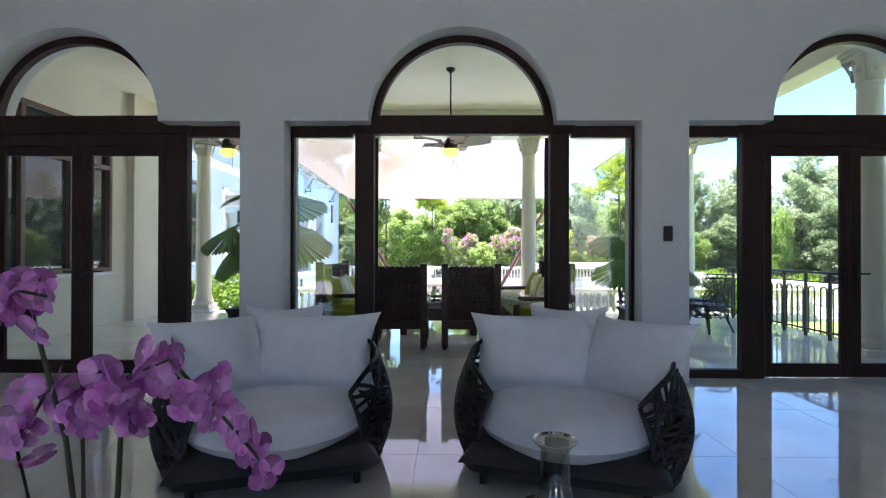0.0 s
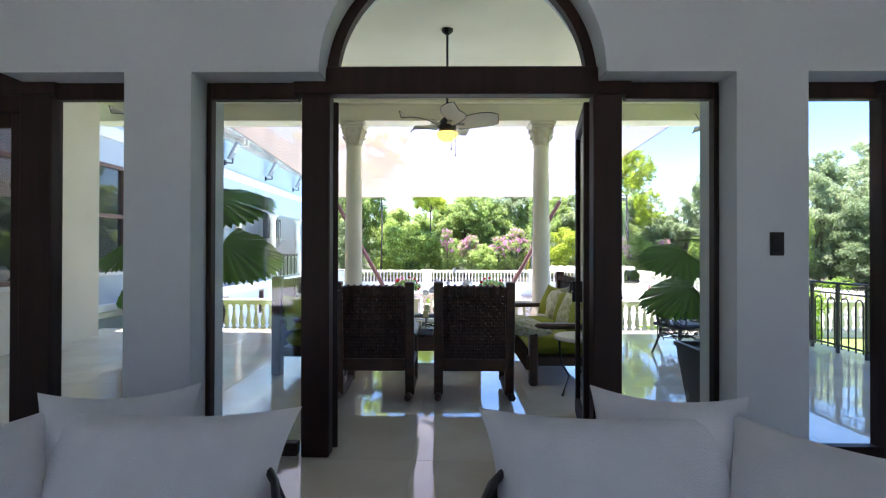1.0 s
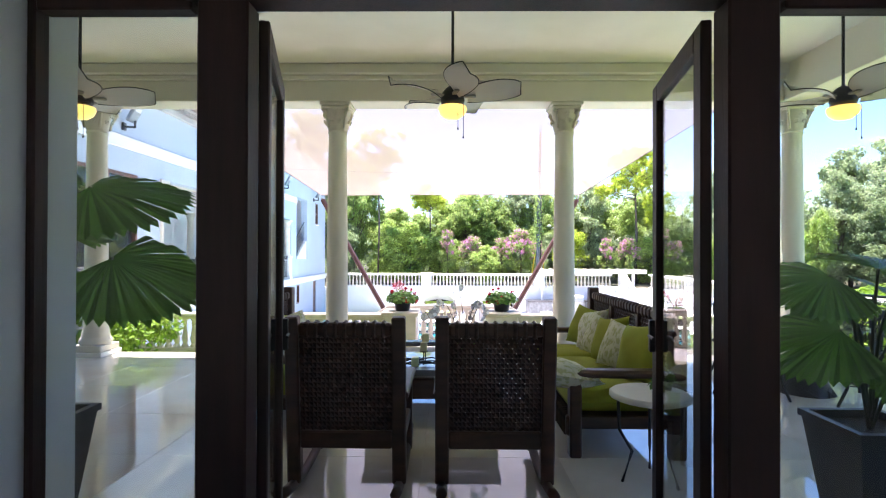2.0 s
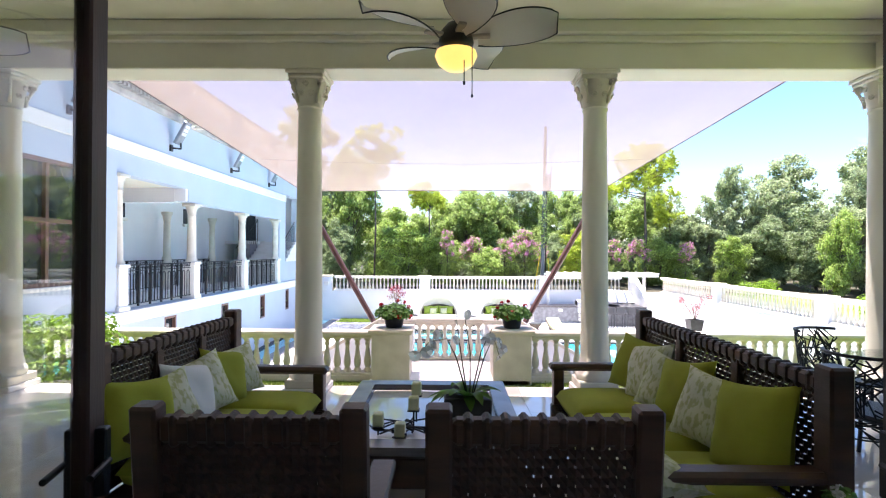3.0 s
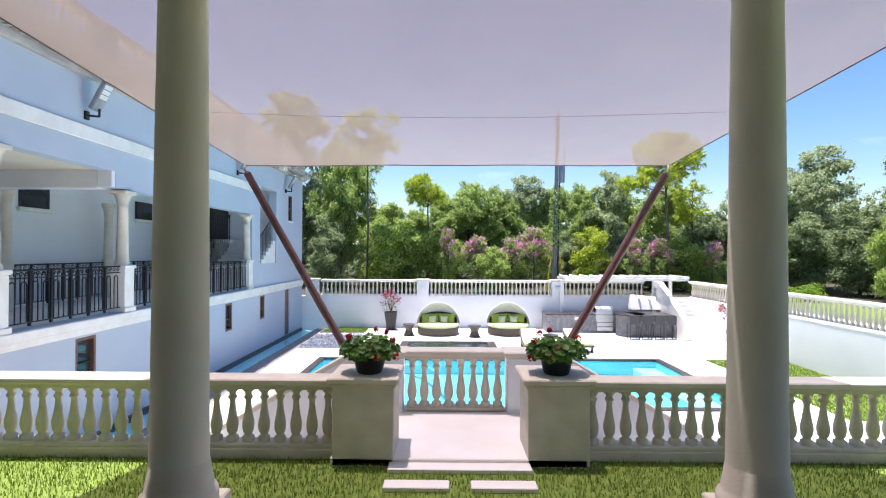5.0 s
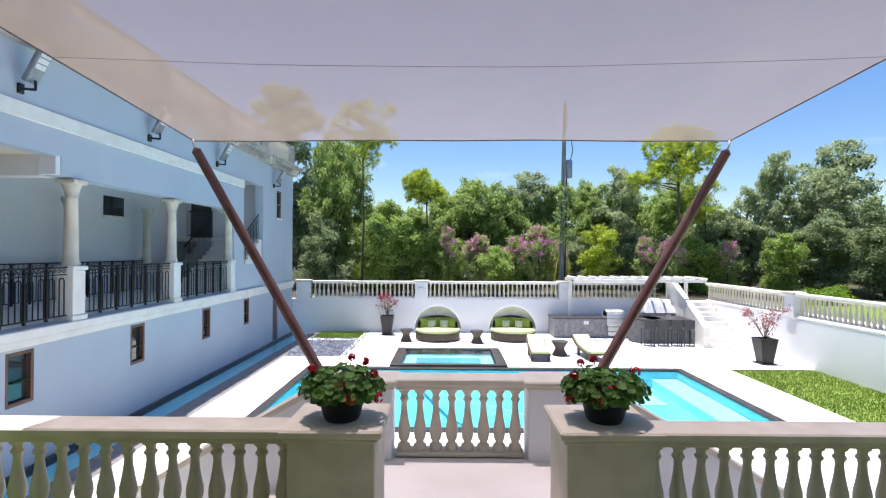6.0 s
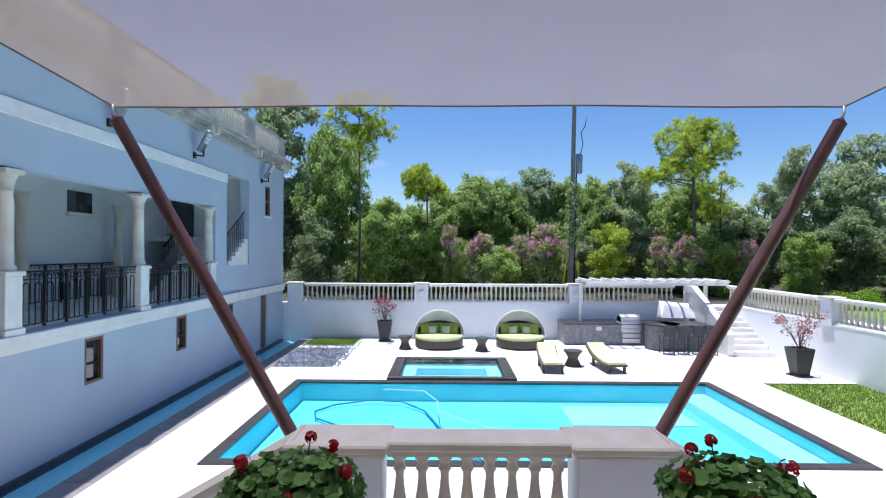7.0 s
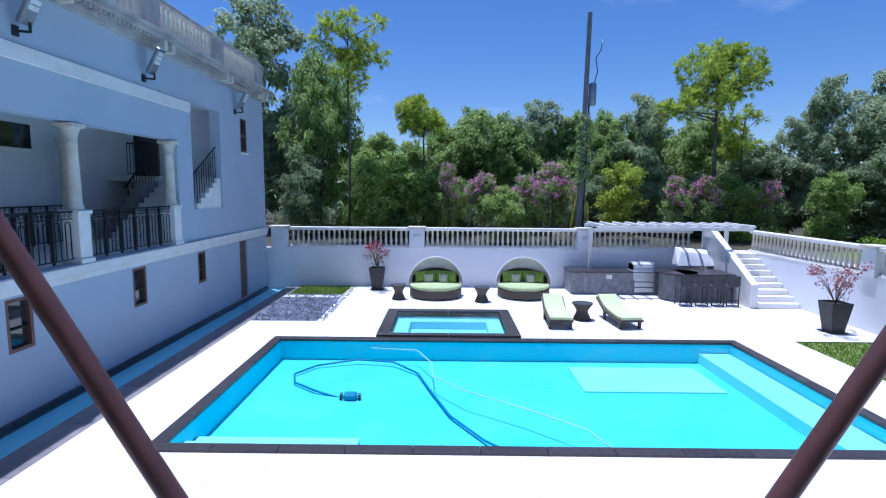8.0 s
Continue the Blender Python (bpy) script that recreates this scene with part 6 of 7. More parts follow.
# ---- flower pots on the pedestals ----
def geranium(m, seed, mirror):
    rs = random.Random(seed)
    t = thing("flower_pot", m, "black pot of red geraniums on a stone pedestal", "plant", "pedestal pots")
    part("pot", B().lathe([(0.12, 0), (0.135, 0.03), (0.165, 0.16), (0.175, 0.165), (0.178, 0.195), (0.165, 0.195), (0.16, 0.17)], 24), M_BLACK, t)
    b = B()
    for _ in range(520):
        d = Vector((rs.gauss(0, 1), rs.gauss(0, 1), abs(rs.gauss(0.2, 0.8)))).normalized()
        p = Vector((d.x * 0.30, d.y * 0.26, 0.20 + d.z * 0.17)) * rs.uniform(0.75, 1.05)
        q = (d + Vector((rs.uniform(-.5, .5), rs.uniform(-.5, .5), rs.uniform(0, .9)))).to_track_quat("Z", "Y")
        r = rs.uniform(0.022, 0.04)
        k = len(b.v)
        for j in range(8):
            a = j * 0.785
            rr = r * (1.0 if j % 2 else 0.86)
            b.v.append(tuple(p + q @ Vector((rr * math.cos(a), rr * math.sin(a), 0.006 * (j % 2)))))
        b.v.append(tuple(p + q @ Vector((0, 0, -0.008))))
        for j in range(8):
            b.f.append((k + j, k + (j + 1) % 8, k + 8)), b.s.append(False)
    part("foliage", b, M_GERAN, t)
    for i, (x, y, z, rr) in enumerate(((-0.20, -0.05, 0.36, 0.045), (0.02, -0.20, 0.27, 0.05), (0.10, -0.21, 0.20, 0.05), (0.24, -0.08, 0.34, 0.035), (0.27, -0.1, 0.18, 0.05), (0.05, 0.1, 0.42, 0.03), (0.16, 0.05, 0.40, 0.03))):
        f = B()
        for j in range(13):
            d = Vector((rs.gauss(0, 1), rs.gauss(0, 1), rs.gauss(0.3, .8))).normalized()
            petal_flower(f, Vector((x * mirror, y, z)) + d * rr * 0.8, d, 0.017, seed + i * 20 + j)
        part("blossom", f, M_REDFL, t)
        part("flower_stem", B().tube([(x * 0.5 * mirror, y * 0.5, 0.2), (x * mirror, y, z)], 0.004, 4), M_STEM, t)


geranium(pose(-0.89, 12.93, LAWN_Z + 0.86), 131, 1)
geranium(pose(1.0, 12.93, LAWN_Z + 0.86), 141, -1)

# ---- shrubs by the porch ----
sh_me = crown_mesh("foliage", M_SHRUB, lumps(16, 0.55, 0.5, 0.2, 1.0, 0.2, 0.36, 151), 2600, 0.085, 0.045, 153)
for x, y, s in ((-5.3, 11.75, 1.05), (-6.1, 12.2, 0.9), (6.4, 11.4, 1.05), (6.9, 12.1, 1.0)):
    t_ = thing("garden_shrub", sc(x, y, LAWN_Z, s, 40 * x), "bright yellow-green leafy shrub beside the porch", "shrub", "porch shrubs")
    part("foliage", sh_me, None, t_)
    part("stem", B().tube([(0, 0, 0), (0.05, 0, 0.3), (0.0, 0.05, 0.6)], 0.03, 6, 0.012), M_BARK, t_)

# small pots on the side table
for dx, dy, mt, lb in ((0.04, -0.06, M_ORCHID, "small pot of pink flowers on the side table"), (0.14, 0.06, M_WORCHID, "small pot of pale flowers on the side table")):
    t_ = thing("small_flower_pot", pose(SIDE[0] + dx, SIDE[1] + dy, 0.595), lb, "plant")
    part("pot", B().lathe([(0.03, 0), (0.042, 0.07), (0.038, 0.07), (0.036, 0.06)], 14), M_PLANTER, t_)
    part("foliage", crown_mesh("foliage", M_GERAN, [(0, 0, 0.085, 0.05, 0.6)], 60, 0.045, 0.03, 161), None, t_)
    fl_ = B()
    for j in range(7):
        petal_flower(fl_, Vector((0.03 * math.cos(j), 0.03 * math.sin(j * 1.3), 0.115)), Vector((math.cos(j) * .5, -.6, .7)).normalized(), 0.017, 170 + j)
    part("blossom", fl_, mt, t_)

# ---- pool court furniture ----
def day_bed(m):
    t = thing("day_bed", m, "round wicker day bed with a white hood and green cushions", "day bed", "poolside day beds")
    for s in (-1, 1):
        def fn(u, v, s=s):
            a = math.pi * u - math.pi / 2
            return (s * 0.88 * math.cos(a), 0.80 * math.sin(a), 0.06 + 0.26 * v)
        part("base", B().sheet(fn, 16, 3), M_WICKER, t, "woven wicker half base")
    seat_ = B().lathe([(0.80, 0.31), (0.86, 0.34), (0.87, 0.40), (0.84, 0.44), (0.0 + 0.02, 0.46)], 32)
    ob = part("mattress", seat_, M_MATT, t, "pale green round mattress", Matrix.Diagonal((1, 0.92, 1, 1)))
    bk = B()
    for s in (0.80, 0.72):
        bk.sheet(lambda u, v, s=s: (s * math.cos(math.pi * u), s * 0.9 * math.sin(math.pi * u) + 0.02, 0.40 + (0.22 + 0.26 * math.sin(math.pi * u)) * v), 20, 3)
    part("backrest", bk, M_WICKER, t, "woven wicker backrest")
    for i, x in enumerate((-0.52, -0.18, 0.18, 0.52)):
        part("back_pillow", pillow_b(0.40, 0.40, 0.16, 0.05, 10, 180 + i), M_GREENC, t, "green back pillow", pose(x, 0.42 - abs(x) * 0.35, 0.44, -14, 0, -x * 50))
    for i, x in enumerate((-0.25, 0.25)):
        part("throw_pillow", pillow_b(0.32, 0.30, 0.12, 0.06, 10, 186 + i), M_LEAFY, t, "patterned green throw pillow", pose(x, 0.20, 0.44, -16, 0, -x * 20))

    def hood(u, v):
        a, e = math.pi * u, math.radians(8 + 74 * v)
        return (0.94 * math.cos(a), 0.10 + 0.84 * math.sin(a) * math.cos(e), 0.36 + 0.98 * math.sin(a) * math.sin(e))
    part("hood", B().sheet(hood, 22, 10), mat("white_hood_canvas", (0.80, 0.80, 0.80), rough=0.9, scale=4, bump=0.1), t, "folding white canvas hood")
    part("hood_rib", B().tube([hood(i / 22, 1) for i in range(23)], 0.025, 6), M_TRIMW, t)


day_bed(pose(-0.50, 29.75, DK))
day_bed(pose(2.50, 29.85, DK, 0, 0, -4))


def hourglass_table(m, s=1.0):
    t = thing("side_table", m, "small hourglass wicker side table with a dark top", "table", "poolside tables")
    part("base", B().lathe([(0.24 * s, 0.0), (0.22 * s, 0.04), (0.145 * s, 0.22), (0.15 * s, 0.28), (0.25 * s, 0.45)], 20), M_WICKER, t)
    part("top", B().lathe([(0.26 * s, 0.45), (0.27 * s, 0.465), (0.26 * s, 0.48)], 20), M_STOOL, t)


for x, y, s in ((-1.72, 29.3, 0.95), (1.02, 29.0, 1.0), (3.70, 26.75, 1.1)):
    hourglass_table(pose(x, y, DK), s)


def lounger(m):
    t = thing("sun_lounger", m, "wicker sun lounger with a lime green mattress and raised back", "sun lounger", "sun loungers")
    prof = [(0.0, 0.30), (0.35, 0.27), (0.75, 0.30), (1.15, 0.34), (1.30, 0.38), (1.55, 0.48), (1.85, 0.63)]

    def bed(off, w, th, n):
        def fn(u, v):
            k = u * (len(prof) - 1)
            i = min(int(k), len(prof) - 2)
            y = prof[i][0] + (prof[i + 1][0] - prof[i][0]) * (k - i)
            z = prof[i][1] + (prof[i + 1][1] - prof[i][1]) * (k - i)
            return ((v - 0.5) * w, y, z + off)
        b = B().sheet(fn, 24, 4)
        lo_ = B().sheet(lambda u, v: (fn(u, v)[0], fn(u, v)[1], fn(u, v)[2] - th), 24, 4)
        b.add(lo_.v, [f[::-1] for f in lo_.f], None, True)
        for v in (0, 1):
            vs = [p for i in range(25) for p in (fn(i / 24, v), (fn(i / 24, v)[0], fn(i / 24, v)[1], fn(i / 24, v)[2] - th))]
            b.add(vs, [(2 * i, 2 * i + 2, 2 * i + 3, 2 * i + 1) for i in range(24)])
        for u in (0, 1):
            vs = [p for j in range(5) for p in (fn(u, j / 4), (fn(u, j / 4)[0], fn(u, j / 4)[1], fn(u, j / 4)[2] - th))]
            b.add(vs, [(2 * j, 2 * j + 2, 2 * j + 3, 2 * j + 1) for j in range(4)])
        return b
    part("mattress", bed(0.07, 0.60, 0.07, 0), M_LIME_PALE, t, "pale lime mattress")
    part("frame", bed(-0.003, 0.70, 0.07, 0), M_WICKER, t)
    for sx in (-1, 1):
        part("leg", B().box(sx * 0.30 - 0.04, sx * 0.30 + 0.04, 0.10, 0.20, 0, 0.22, 0.01), M_WICKER, t)
        part("leg", B().box(sx * 0.30 - 0.04, sx * 0.30 + 0.04, 1.20, 1.30, 0, 0.30, 0.01), M_WICKER, t)


M_LIME_PALE = mat("pale_lime_canvas", (0.64, 0.69, 0.38), (0.58, 0.63, 0.33), rough=0.9, scale=4, bump=0.2, fine=150)
lounger(pose(2.86, 25.6, DK, 0, 0, -3) @ Matrix.Scale(0.9, 4))
lounger(pose(4.72, 25.65, DK, 0, 0, 6) @ Matrix.Scale(0.9, 4))


def tall_planter(m, label, seed, material, mix):
    t = thing("potted_shrub", m, label, "plant", "court planters")
    vs = [(sx * w, sy * w, z) for w, z in ((0.17, 0.03), (0.27, 0.80), (0.24, 0.80), (0.23, 0.74)) for sx, sy in ((-1, -1), (1, -1), (1, 1), (-1, 1))]
    part("pot", B().add(vs, [(k * 4 + i, k * 4 + (i + 1) % 4, k * 4 + 4 + (i + 1) % 4, k * 4 + 4 + i) for k in range(3) for i in range(4)] + [(3, 2, 1, 0), (12, 13, 14, 15)]), M_PLANTER, t, "tall tapered dark planter")
    part("saucer", B().box(-0.24, 0.24, -0.24, 0.24, 0, 0.03, 0.01), M_PLANTER, t)
    rs = random.Random(seed)
    tips = []
    for i in range(13):
        a, r = rs.uniform(0, 6.28), rs.uniform(0.1, 0.66)
        tips.append((r * math.cos(a), r * math.sin(a), rs.uniform(1.15, 1.85)))
        part("branch", B().tube([(0, 0, 0.75), (tips[-1][0] * 0.4, tips[-1][1] * 0.4, 1.15), tips[-1]], 0.012, 5, 0.004), M_BARK, t)
    part("foliage", crown_mesh("foliage", material, [(*p, 0.17, 1.0) for p in tips], 380, 0.075, 0.045, seed + 1, 0.3), None, t)
    part("lower_foliage", crown_mesh("lower_foliage", mix, [(p[0] * 0.7, p[1] * 0.7, p[2] - 0.3, 0.18, 1.0) for p in tips], 130, 0.07, 0.04, seed + 2, 0.3), None, t)


tall_planter(pose(-2.65, 30.95, DK), "red-leaved shrub in a tall dark planter by the wall", 191, M_REDLEAF, M_DARKLEAF)
tall_planter(pose(9.95, 25.65, DK), "sparse rust-red shrub in a tall dark planter", 195, M_RUSTLEAF, M_RUSTLEAF)

# outdoor kitchen
kc = thing("outdoor_kitchen_counter", pose(4.25, 30.1, DK), "grey stone outdoor kitchen counter against the court wall", "counter")
part("body", B().box(0, 5.0, 0.25, 1.35, 0, 0.77, 0.01), M_GREYST, kc)
part("worktop", B().box(-0.04, 5.0, 0.20, 1.38, 0.77, 0.815, 0.01), M_COPING, kc, "dark granite worktop")
part("socket_plate", B().box(1.22, 1.42, 0.24, 0.25, 0.55, 0.69, 0.004), M_TRIMW, kc)
br_ = thing("bar_counter", pose(7.10, 29.3, DK), "curved grey stone bar counter with a dark top", "counter")
part("body", B().lathe([(0.55, 0), (0.55, 0.88)], 24, None, 0.55, 0.42).box(0.55, 2.2, -0.05, 0.9, 0, 0.88, 0.01), M_GREYST, br_)
part("worktop", B().lathe([(0.66, 0.885), (0.67, 0.90), (0.66, 0.93)], 28, None, 0.55, 0.42).box(0.55, 2.2, -0.22, 0.95, 0.885, 0.93, 0.008), M_COPING, br_, "dark bar top")
gr = thing("grill", pose(6.78, 30.35, DK + 0.82), "stainless steel built-in gas grill", "grill")
part("body", B().box(-0.38, 0.38, -0.05, 0.6, -0.30, 0.02, 0.01), M_STEEL, gr)
part("lid", B().lathe([(0.30, -0.37), (0.30, 0.37)], 20, pose(0, 0.28, 0.02, 0, 90, 0)).box(-0.37, 0.37, 0.0, 0.56, 0.02, 0.27, 0.03), M_STEEL, gr, "rounded steel lid")
part("handle", B().cyl((-0.3, -0.04, 0.18), (0.3, -0.04, 0.18), 0.014), M_STEEL, gr)
for i in range(3):
    part("drawer", B().box(-0.34, 0.34, -0.07, -0.05, -0.72 + i * 0.19, -0.56 + i * 0.19, 0.005), M_STEEL, gr)
hd_ = thing("cooking_hood", pose(8.75, 30.9, DK + 0.90), "pale folded canvas cover over the bar grill", "cover")
part("cover", B().add([(-0.7, 0.2, 0), (0.7, 0.2, 0), (0.7, -0.3, 0.1), (-0.7, -0.3, 0.1), (-0.6, 0.2, 0.72), (0.55, 0.2, 0.62), (0.45, -0.1, 0.5), (-0.5, -0.1, 0.6)], [(0, 1, 2, 3), (4, 7, 6, 5), (0, 4, 5, 1), (1, 5, 6, 2), (2, 6, 7, 3), (3, 7, 4, 0)]), M_WHITEFAB, hd_)
part("shelf", B().box(-0.8, 0.8, -0.3, 0.3, -0.245, -0.2, 0.01), M_COPING, hd_)


def bar_stool(x):
    t = thing("bar_stool", pose(x, 28.72, DK) @ Matrix.Diagonal((1, 1, 0.88, 1)), "dark grey bar stool with a mesh back", "stool", "bar stools")
    part("seat", B().box(-0.20, 0.20, -0.18, 0.20, 0.70, 0.75, 0.012), M_STOOL, t)
    part("backrest", B().box(-0.20, 0.20, -0.22, -0.19, 0.74, 1.12, 0.012), M_STOOL, t)
    for sx in (-1, 1):
        for sy in (-1, 1):
            part("leg", B().box(sx * 0.185 - 0.016, sx * 0.185 + 0.016, sy * 0.18 - 0.016, sy * 0.18 + 0.016, 0, 0.70, 0.004), M_STOOL, t)
    part("footrest", B().box(-0.17, 0.17, -0.19, -0.17, 0.22, 0.25, 0.003), M_STOOL, t)


for x in (7.45, 7.95, 8.45, 8.92):
    bar_stool(x)

pg = thing("pergola", pose(4.95, 30.2, DK), "white painted pergola with open slats over the kitchen", "pergola")
for x in (0.15, 5.05):
    part("post", B().box(x - 0.06, x + 0.06, 0.9, 1.02, 0, 2.30, 0.01), M_TRIMW, pg)
for y in (-0.3, 1.25):
    part("beam", B().box(0, 5.3, y, y + 0.09, 2.30, 2.42, 0.01), M_TRIMW, pg)
for i in range(12):
    part("slat", B().box(0.1 + i * 0.46, 0.18 + i * 0.46, -0.5, 1.36, 2.42, 2.50, 0.008), M_TRIMW, pg)

# court stair up to the lawn
n_ = 9
st_ = thing("court_stair", pose(9.45, 28.3, DK), "white stone steps that climb to the upper lawn", "stairs", "", "structure")
for i in range(n_):
    part("step", B().box(0.12, 1.44, i * 0.30, 3.28, i * 0.16, (i + 1) * 0.16, 0.01), M_DECK, st_)
pw = B()
pts_ = [(0.0, 0.0), (0.0, 0.75), (2.6, 2.22), (3.28, 2.22), (3.28, 0.0)]
v_ = [(x, y, z) for x in (-0.12, 0.11) for y, z in pts_]
pw.add(v_, [(0, 1, 2, 3, 4), (9, 8, 7, 6, 5)] + [(i, i + 5, (i + 1) % 5 + 5, (i + 1) % 5) for i in range(5)])
part("parapet", pw, M_TRIMW, st_, "sloping white stair parapet")

# ---- pool cleaner ----
hose = thing("pool_hose", pose(0, 0, DK - 0.42), "blue pool cleaner hose lying in the water", "hose")
part("hose", B().tube([(-2.1, 22.2, -0.1), (-2.74, 22.4, 0), (-3.3, 22.85, 0), (-3.45, 23.35, 0), (-3.1, 23.9, 0), (-2.2, 24.2, 0.05), (-1.35, 24.05, 0.05), (-0.75, 23.45, 0), (-0.42, 22.4, 0), (-0.05, 21.3, 0), (0.5, 20.4, 0), (0.9, 19.8, 0.1)], 0.022, 6), mat("blue_hose", (0.02, 0.22, 0.42), rough=0.5), hose)
cord_ = thing("pool_cable", pose(0, 0, DK - 0.42), "thin pale floating cable in the pool", "cable")
part("cable", B().tube([(-1.9, 24.3, 0.3), (-0.8, 24.1, 0.32), (-0.45, 23.3, 0.3), (-0.4, 22.5, 0.3), (0.2, 21.7, 0.32), (1.2, 21.0, 0.3), (2.1, 20.2, 0.3), (2.3, 19.6, 0.3)], 0.012, 5), M_TRIMW, cord_)
clean = thing("pool_cleaner", pose(-2.0, 22.15, DK - 0.51), "small grey-blue robotic pool cleaner", "pool cleaner")
part("body", B().box(-0.13, 0.13, -0.10, 0.10, 0.04, 0.16, 0.03), mat("cleaner_shell", (0.06, 0.28, 0.42), rough=0.4), clean)
for sx in (-1, 1):
    part("wheel", B().cyl((sx * 0.16, 0, 0.08), (sx * 0.20, 0, 0.08), 0.08, n=14), M_BLACK, clean)

# ---- gravel bed, small lawns, stepping stones ----
rs_ = random.Random(201)
structure("gravel_bed", flat(B(), -5.62, -3.45, 26.3, 30.0, DK - 0.06), M_SOIL, "dark bed under the pebbles", "ground")
pb = B()
for _ in range(4200):
    x, y, r = rs_.uniform(-5.58, -3.49), rs_.uniform(26.34, 29.98), rs_.uniform(0.045, 0.10)
    a, h = rs_.uniform(0, 3), rs_.uniform(0.5, 0.9)
    c_, s_ = math.cos(a), math.sin(a)
    e = rs_.uniform(0.6, 1.0)
    base = len(pb.v)
    for k in range(5):
        q = k * 1.2566
        px, py = r * math.cos(q), r * e * math.sin(q)
        pb.v.append((x + px * c_ - py * s_, y + px * s_ + py * c_, DK - 0.04))
    pb.v.append((x, y, DK - 0.04 + r * h))
    for k in range(5):
        pb.f.append((base + k, base + (k + 1) % 5, base + 5)), pb.s.append(False)
tagged(part("pebbles", pb, M_GRAVEL), "blue-grey pebbles filling the bed", "gravel", "", "stuff")
structure("small_lawn_bed", flat(B(), -5.62, -3.45, 30.0, 31.6, DK - 0.03), M_GRASSG, "small lawn bed by the wall", "lawn")
structure("court_lawn_bed", flat(B(), 8.35, 10.9, 18.6, 24.75, DK - 0.03), M_GRASSG, "lawn bed beside the pool deck", "lawn")
slab_me = mesh("stepping_stone", B().box(-0.17, 0.17, -0.28, 0.28, 0, 0.05, 0.008), M_DECK)
for i in range(5):
    solid("stepping_stone", slab_me, None, "pale square stepping stone in the pebbles", "stone", "stepping stones", "", pose(-5.35 + i * 0.42, 29.62, DK - 0.045, 0, 0, 90))
structure("strip_lawn_bed", flat(B(), -6.84, 9.3, 10.935, 13.04, LAWN_Z), M_GRASSG, "lawn strip between the porch and the balustrade", "lawn")
for x, y, w, d in ((0.02, 12.62, 1.36, 0.17), (-0.37, 12.24, 0.58, 0.16), (0.40, 12.24, 0.58, 0.16), (0.02, 11.86, 1.36, 0.17), (0.02, 11.45, 1.36, 0.17)):
    solid("paving_slab", B().box(-w / 2, w / 2, -d / 2, d / 2, 0, 0.045, 0.006), M_DECK, "white stone slab set in the grass path", "stone", "path slabs", "", pose(x, y, LAWN_Z))


def grass(name, rects, n, h, seed, label, wd=0.012):
    rs = random.Random(seed)
    b = B()
    for _ in range(n):
        x0, x1, y0, y1, z, holes = rs.choice(rects)
        x, y = rs.uniform(x0, x1), rs.uniform(y0, y1)
        if any(a < x < c and d < y < e for a, c, d, e in holes):
            continue
        a, hh, ln = rs.uniform(0, 6.28), h * rs.uniform(0.5, 1.2), rs.uniform(-0.6, 0.6)
        k = len(b.v)
        dx, dy = wd * math.cos(a), wd * math.sin(a)
        lx, ly = ln * hh * math.sin(a), -ln * hh * math.cos(a)
        b.v += [(x - dx, y - dy, z), (x + dx, y + dy, z), (x + lx, y + ly, z + hh)]
        b.f.append((k, k + 1, k + 2)), b.s.append(False)
    tagged(part(name, b, M_BLADE), label, "grass", "", "stuff")


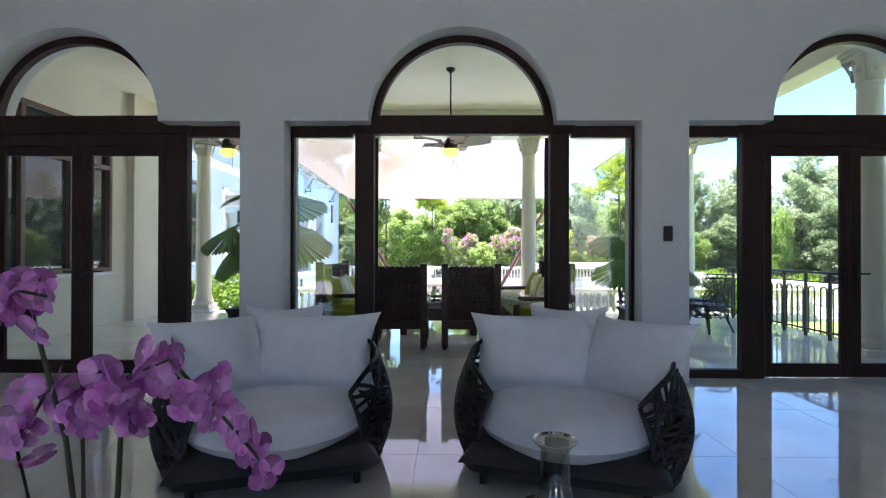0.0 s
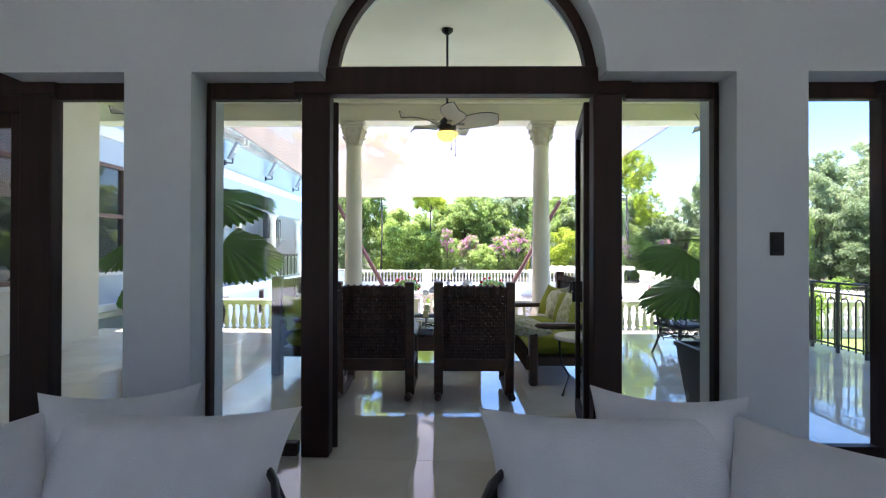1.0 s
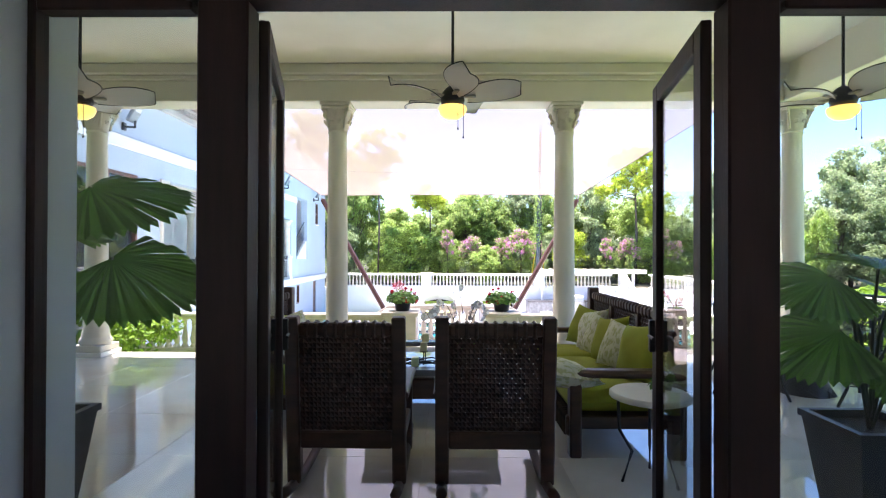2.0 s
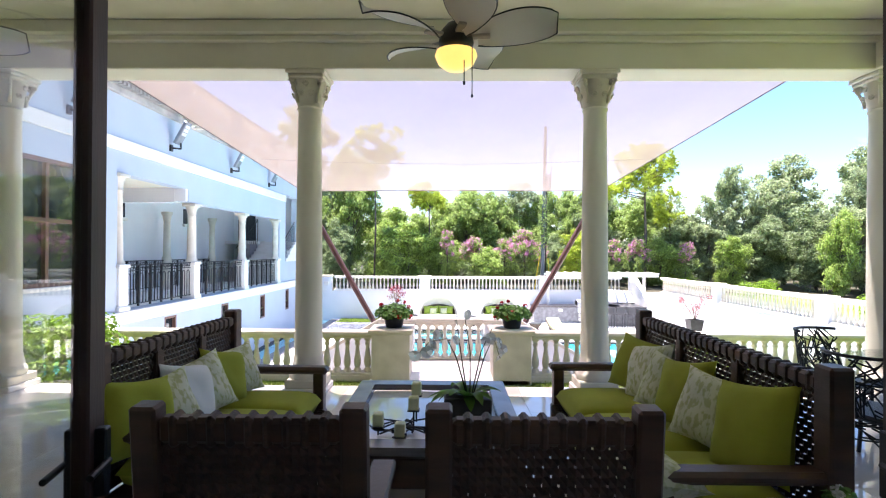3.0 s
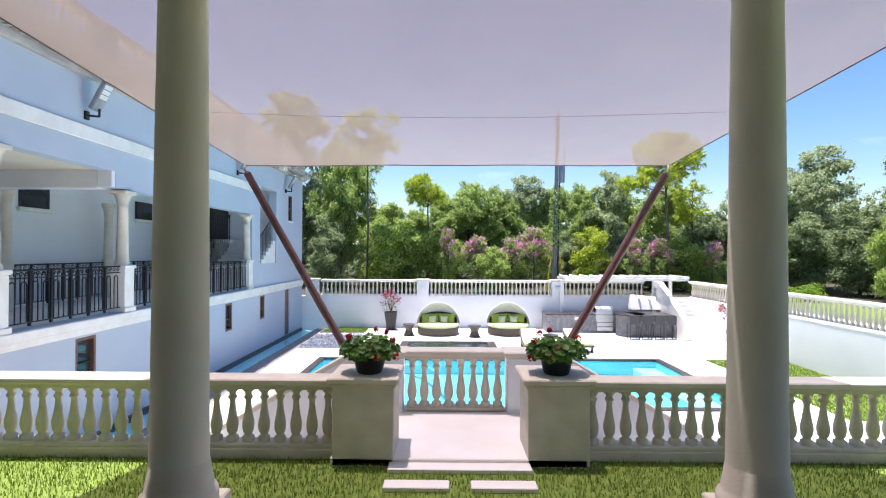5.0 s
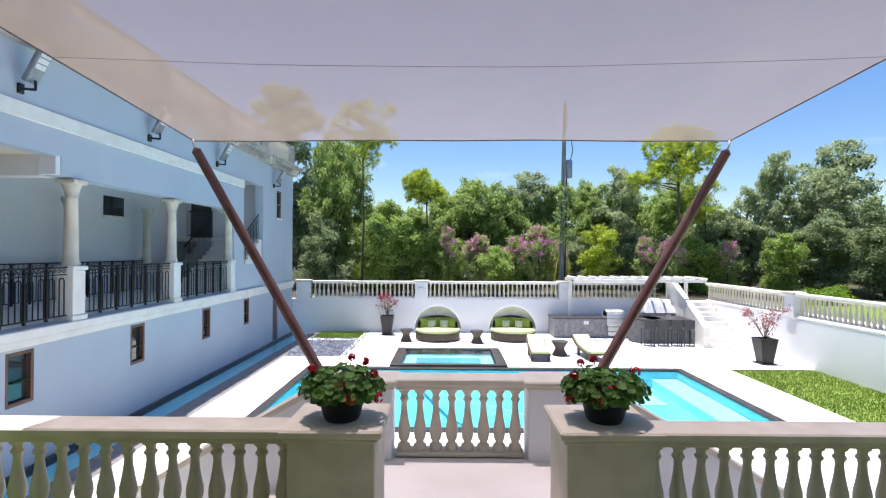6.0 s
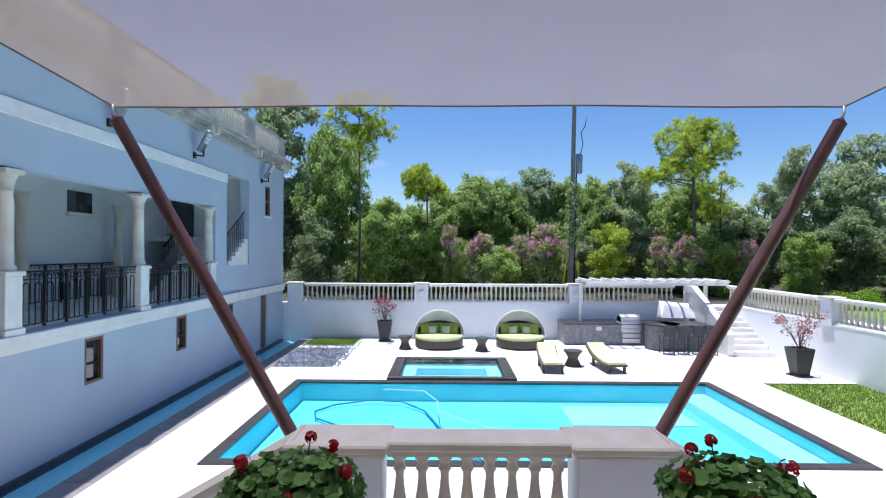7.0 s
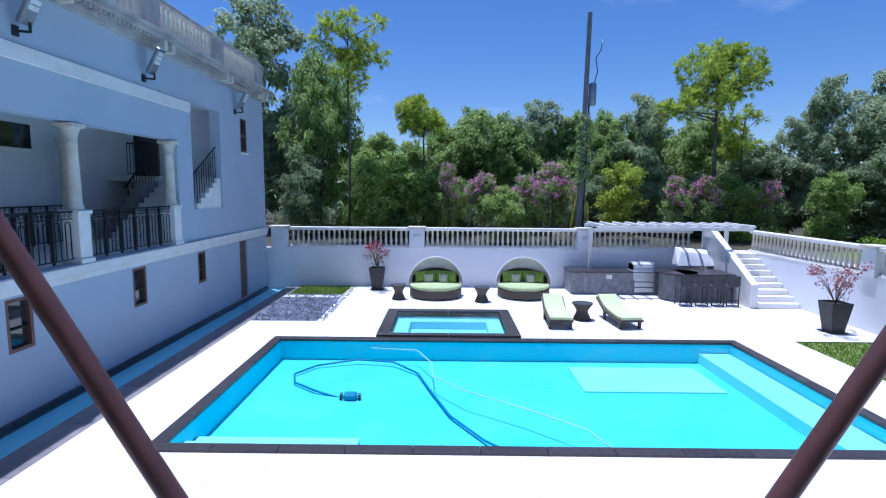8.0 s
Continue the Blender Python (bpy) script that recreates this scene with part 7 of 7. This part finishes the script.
slabs = [(-0.68, 0.72, 12.52, 12.72), (-0.68, -0.06, 12.15, 12.33), (0.10, 0.70, 12.15, 12.33), (-0.68, 0.72, 11.76, 11.96), (-0.68, 0.72, 11.35, 11.55)]
grass("strip_grass", [(-6.5, -3.3, 11.0, 12.85, LAWN_Z, []), (-3.3, 0, 11.0, 12.85, LAWN_Z, slabs), (0, 3.3, 11.0, 12.85, LAWN_Z, slabs), (3.3, 6.5, 11.0, 12.85, LAWN_Z, [])], 36000, 0.048, 211, "short green lawn grass beside the porch", 0.006)
grass("court_grass", [(8.37, 10.88, 18.65, 24.72, DK - 0.03, []), (8.37, 10.88, 18.65, 24.72, DK - 0.03, []), (-5.6, -3.47, 30.02, 31.55, DK - 0.03, [])], 14000, 0.06, 213, "short sunlit court lawn grass", 0.016)

# ---- laid stone: porch and room floor, then the deck ----
def tiles(name, xs, ys, z, th, material, gap, label, cat, skip=()):
    t = thing(name, pose(0, 0, z), label, cat, "", "structure")
    cache = {}
    for x0, x1 in zip(xs, xs[1:]):
        for y0, y1 in zip(ys, ys[1:]):
            cx, cy = (x0 + x1) / 2, (y0 + y1) / 2
            if any(a < cx < c and d < cy < e for a, c, d, e in skip):
                continue
            key = (round(x1 - x0, 3), round(y1 - y0, 3))
            if key not in cache:
                w, d = key
                cache[key] = mesh("tile", B().box(-w / 2 + gap, w / 2 - gap, -d / 2 + gap, d / 2 - gap, -th, 0, 0.0015), material)
            part("tile", cache[key], None, t, "", pose(cx, cy, 0))


structure("floor_bed", B().box(-6.3, 6.6, -3.9, 5.33, -0.16, -0.003).box(-6.0, 5.9, 5.33, 10.93, -0.46, -0.003), M_GROUT, "floor bed and fine joints beneath the marble", "floor")


def cuts(a, c, step):
    n = max(1, round((c - a) / step))
    return [a + (c - a) * i / n for i in range(n + 1)]


tiles("floor", cuts(-6.3, 5.9, 1.02), cuts(-3.9, 10.93, 1.0), 0, 0.012, M_MARBLE, 0.001, "polished cream marble floor of large slabs", "floor")


def deck_tiles():
    """Deck stones in a regular bond wherever there is no pool, bed or lawn."""
    xs = sorted(set(cuts(-5.53, -4.32, 0.6) + cuts(-4.32, -1.85, 0.62) + cuts(-1.85, 1.70, 0.71) + cuts(1.70, 6.88, 0.74) + [7.6] + cuts(8.35, 10.9, 0.85)))
    ys = sorted(set(cuts(14.5, 19.15, 0.93) + cuts(19.15, 24.72, 1.1) + cuts(24.75, 26.3, 0.78) + cuts(26.3, 27.5, 0.6) + cuts(27.5, 31.6, 0.82)))
    skip = [(a - 0.001, c + 0.001, d - 0.001, e + 0.001) for a, c, d, e in HOLES]
    tiles("deck_paving", xs, ys, DK, 0.005, M_DECK, 0.002, "white stone paving of the pool deck", "paving", skip)


deck_tiles()
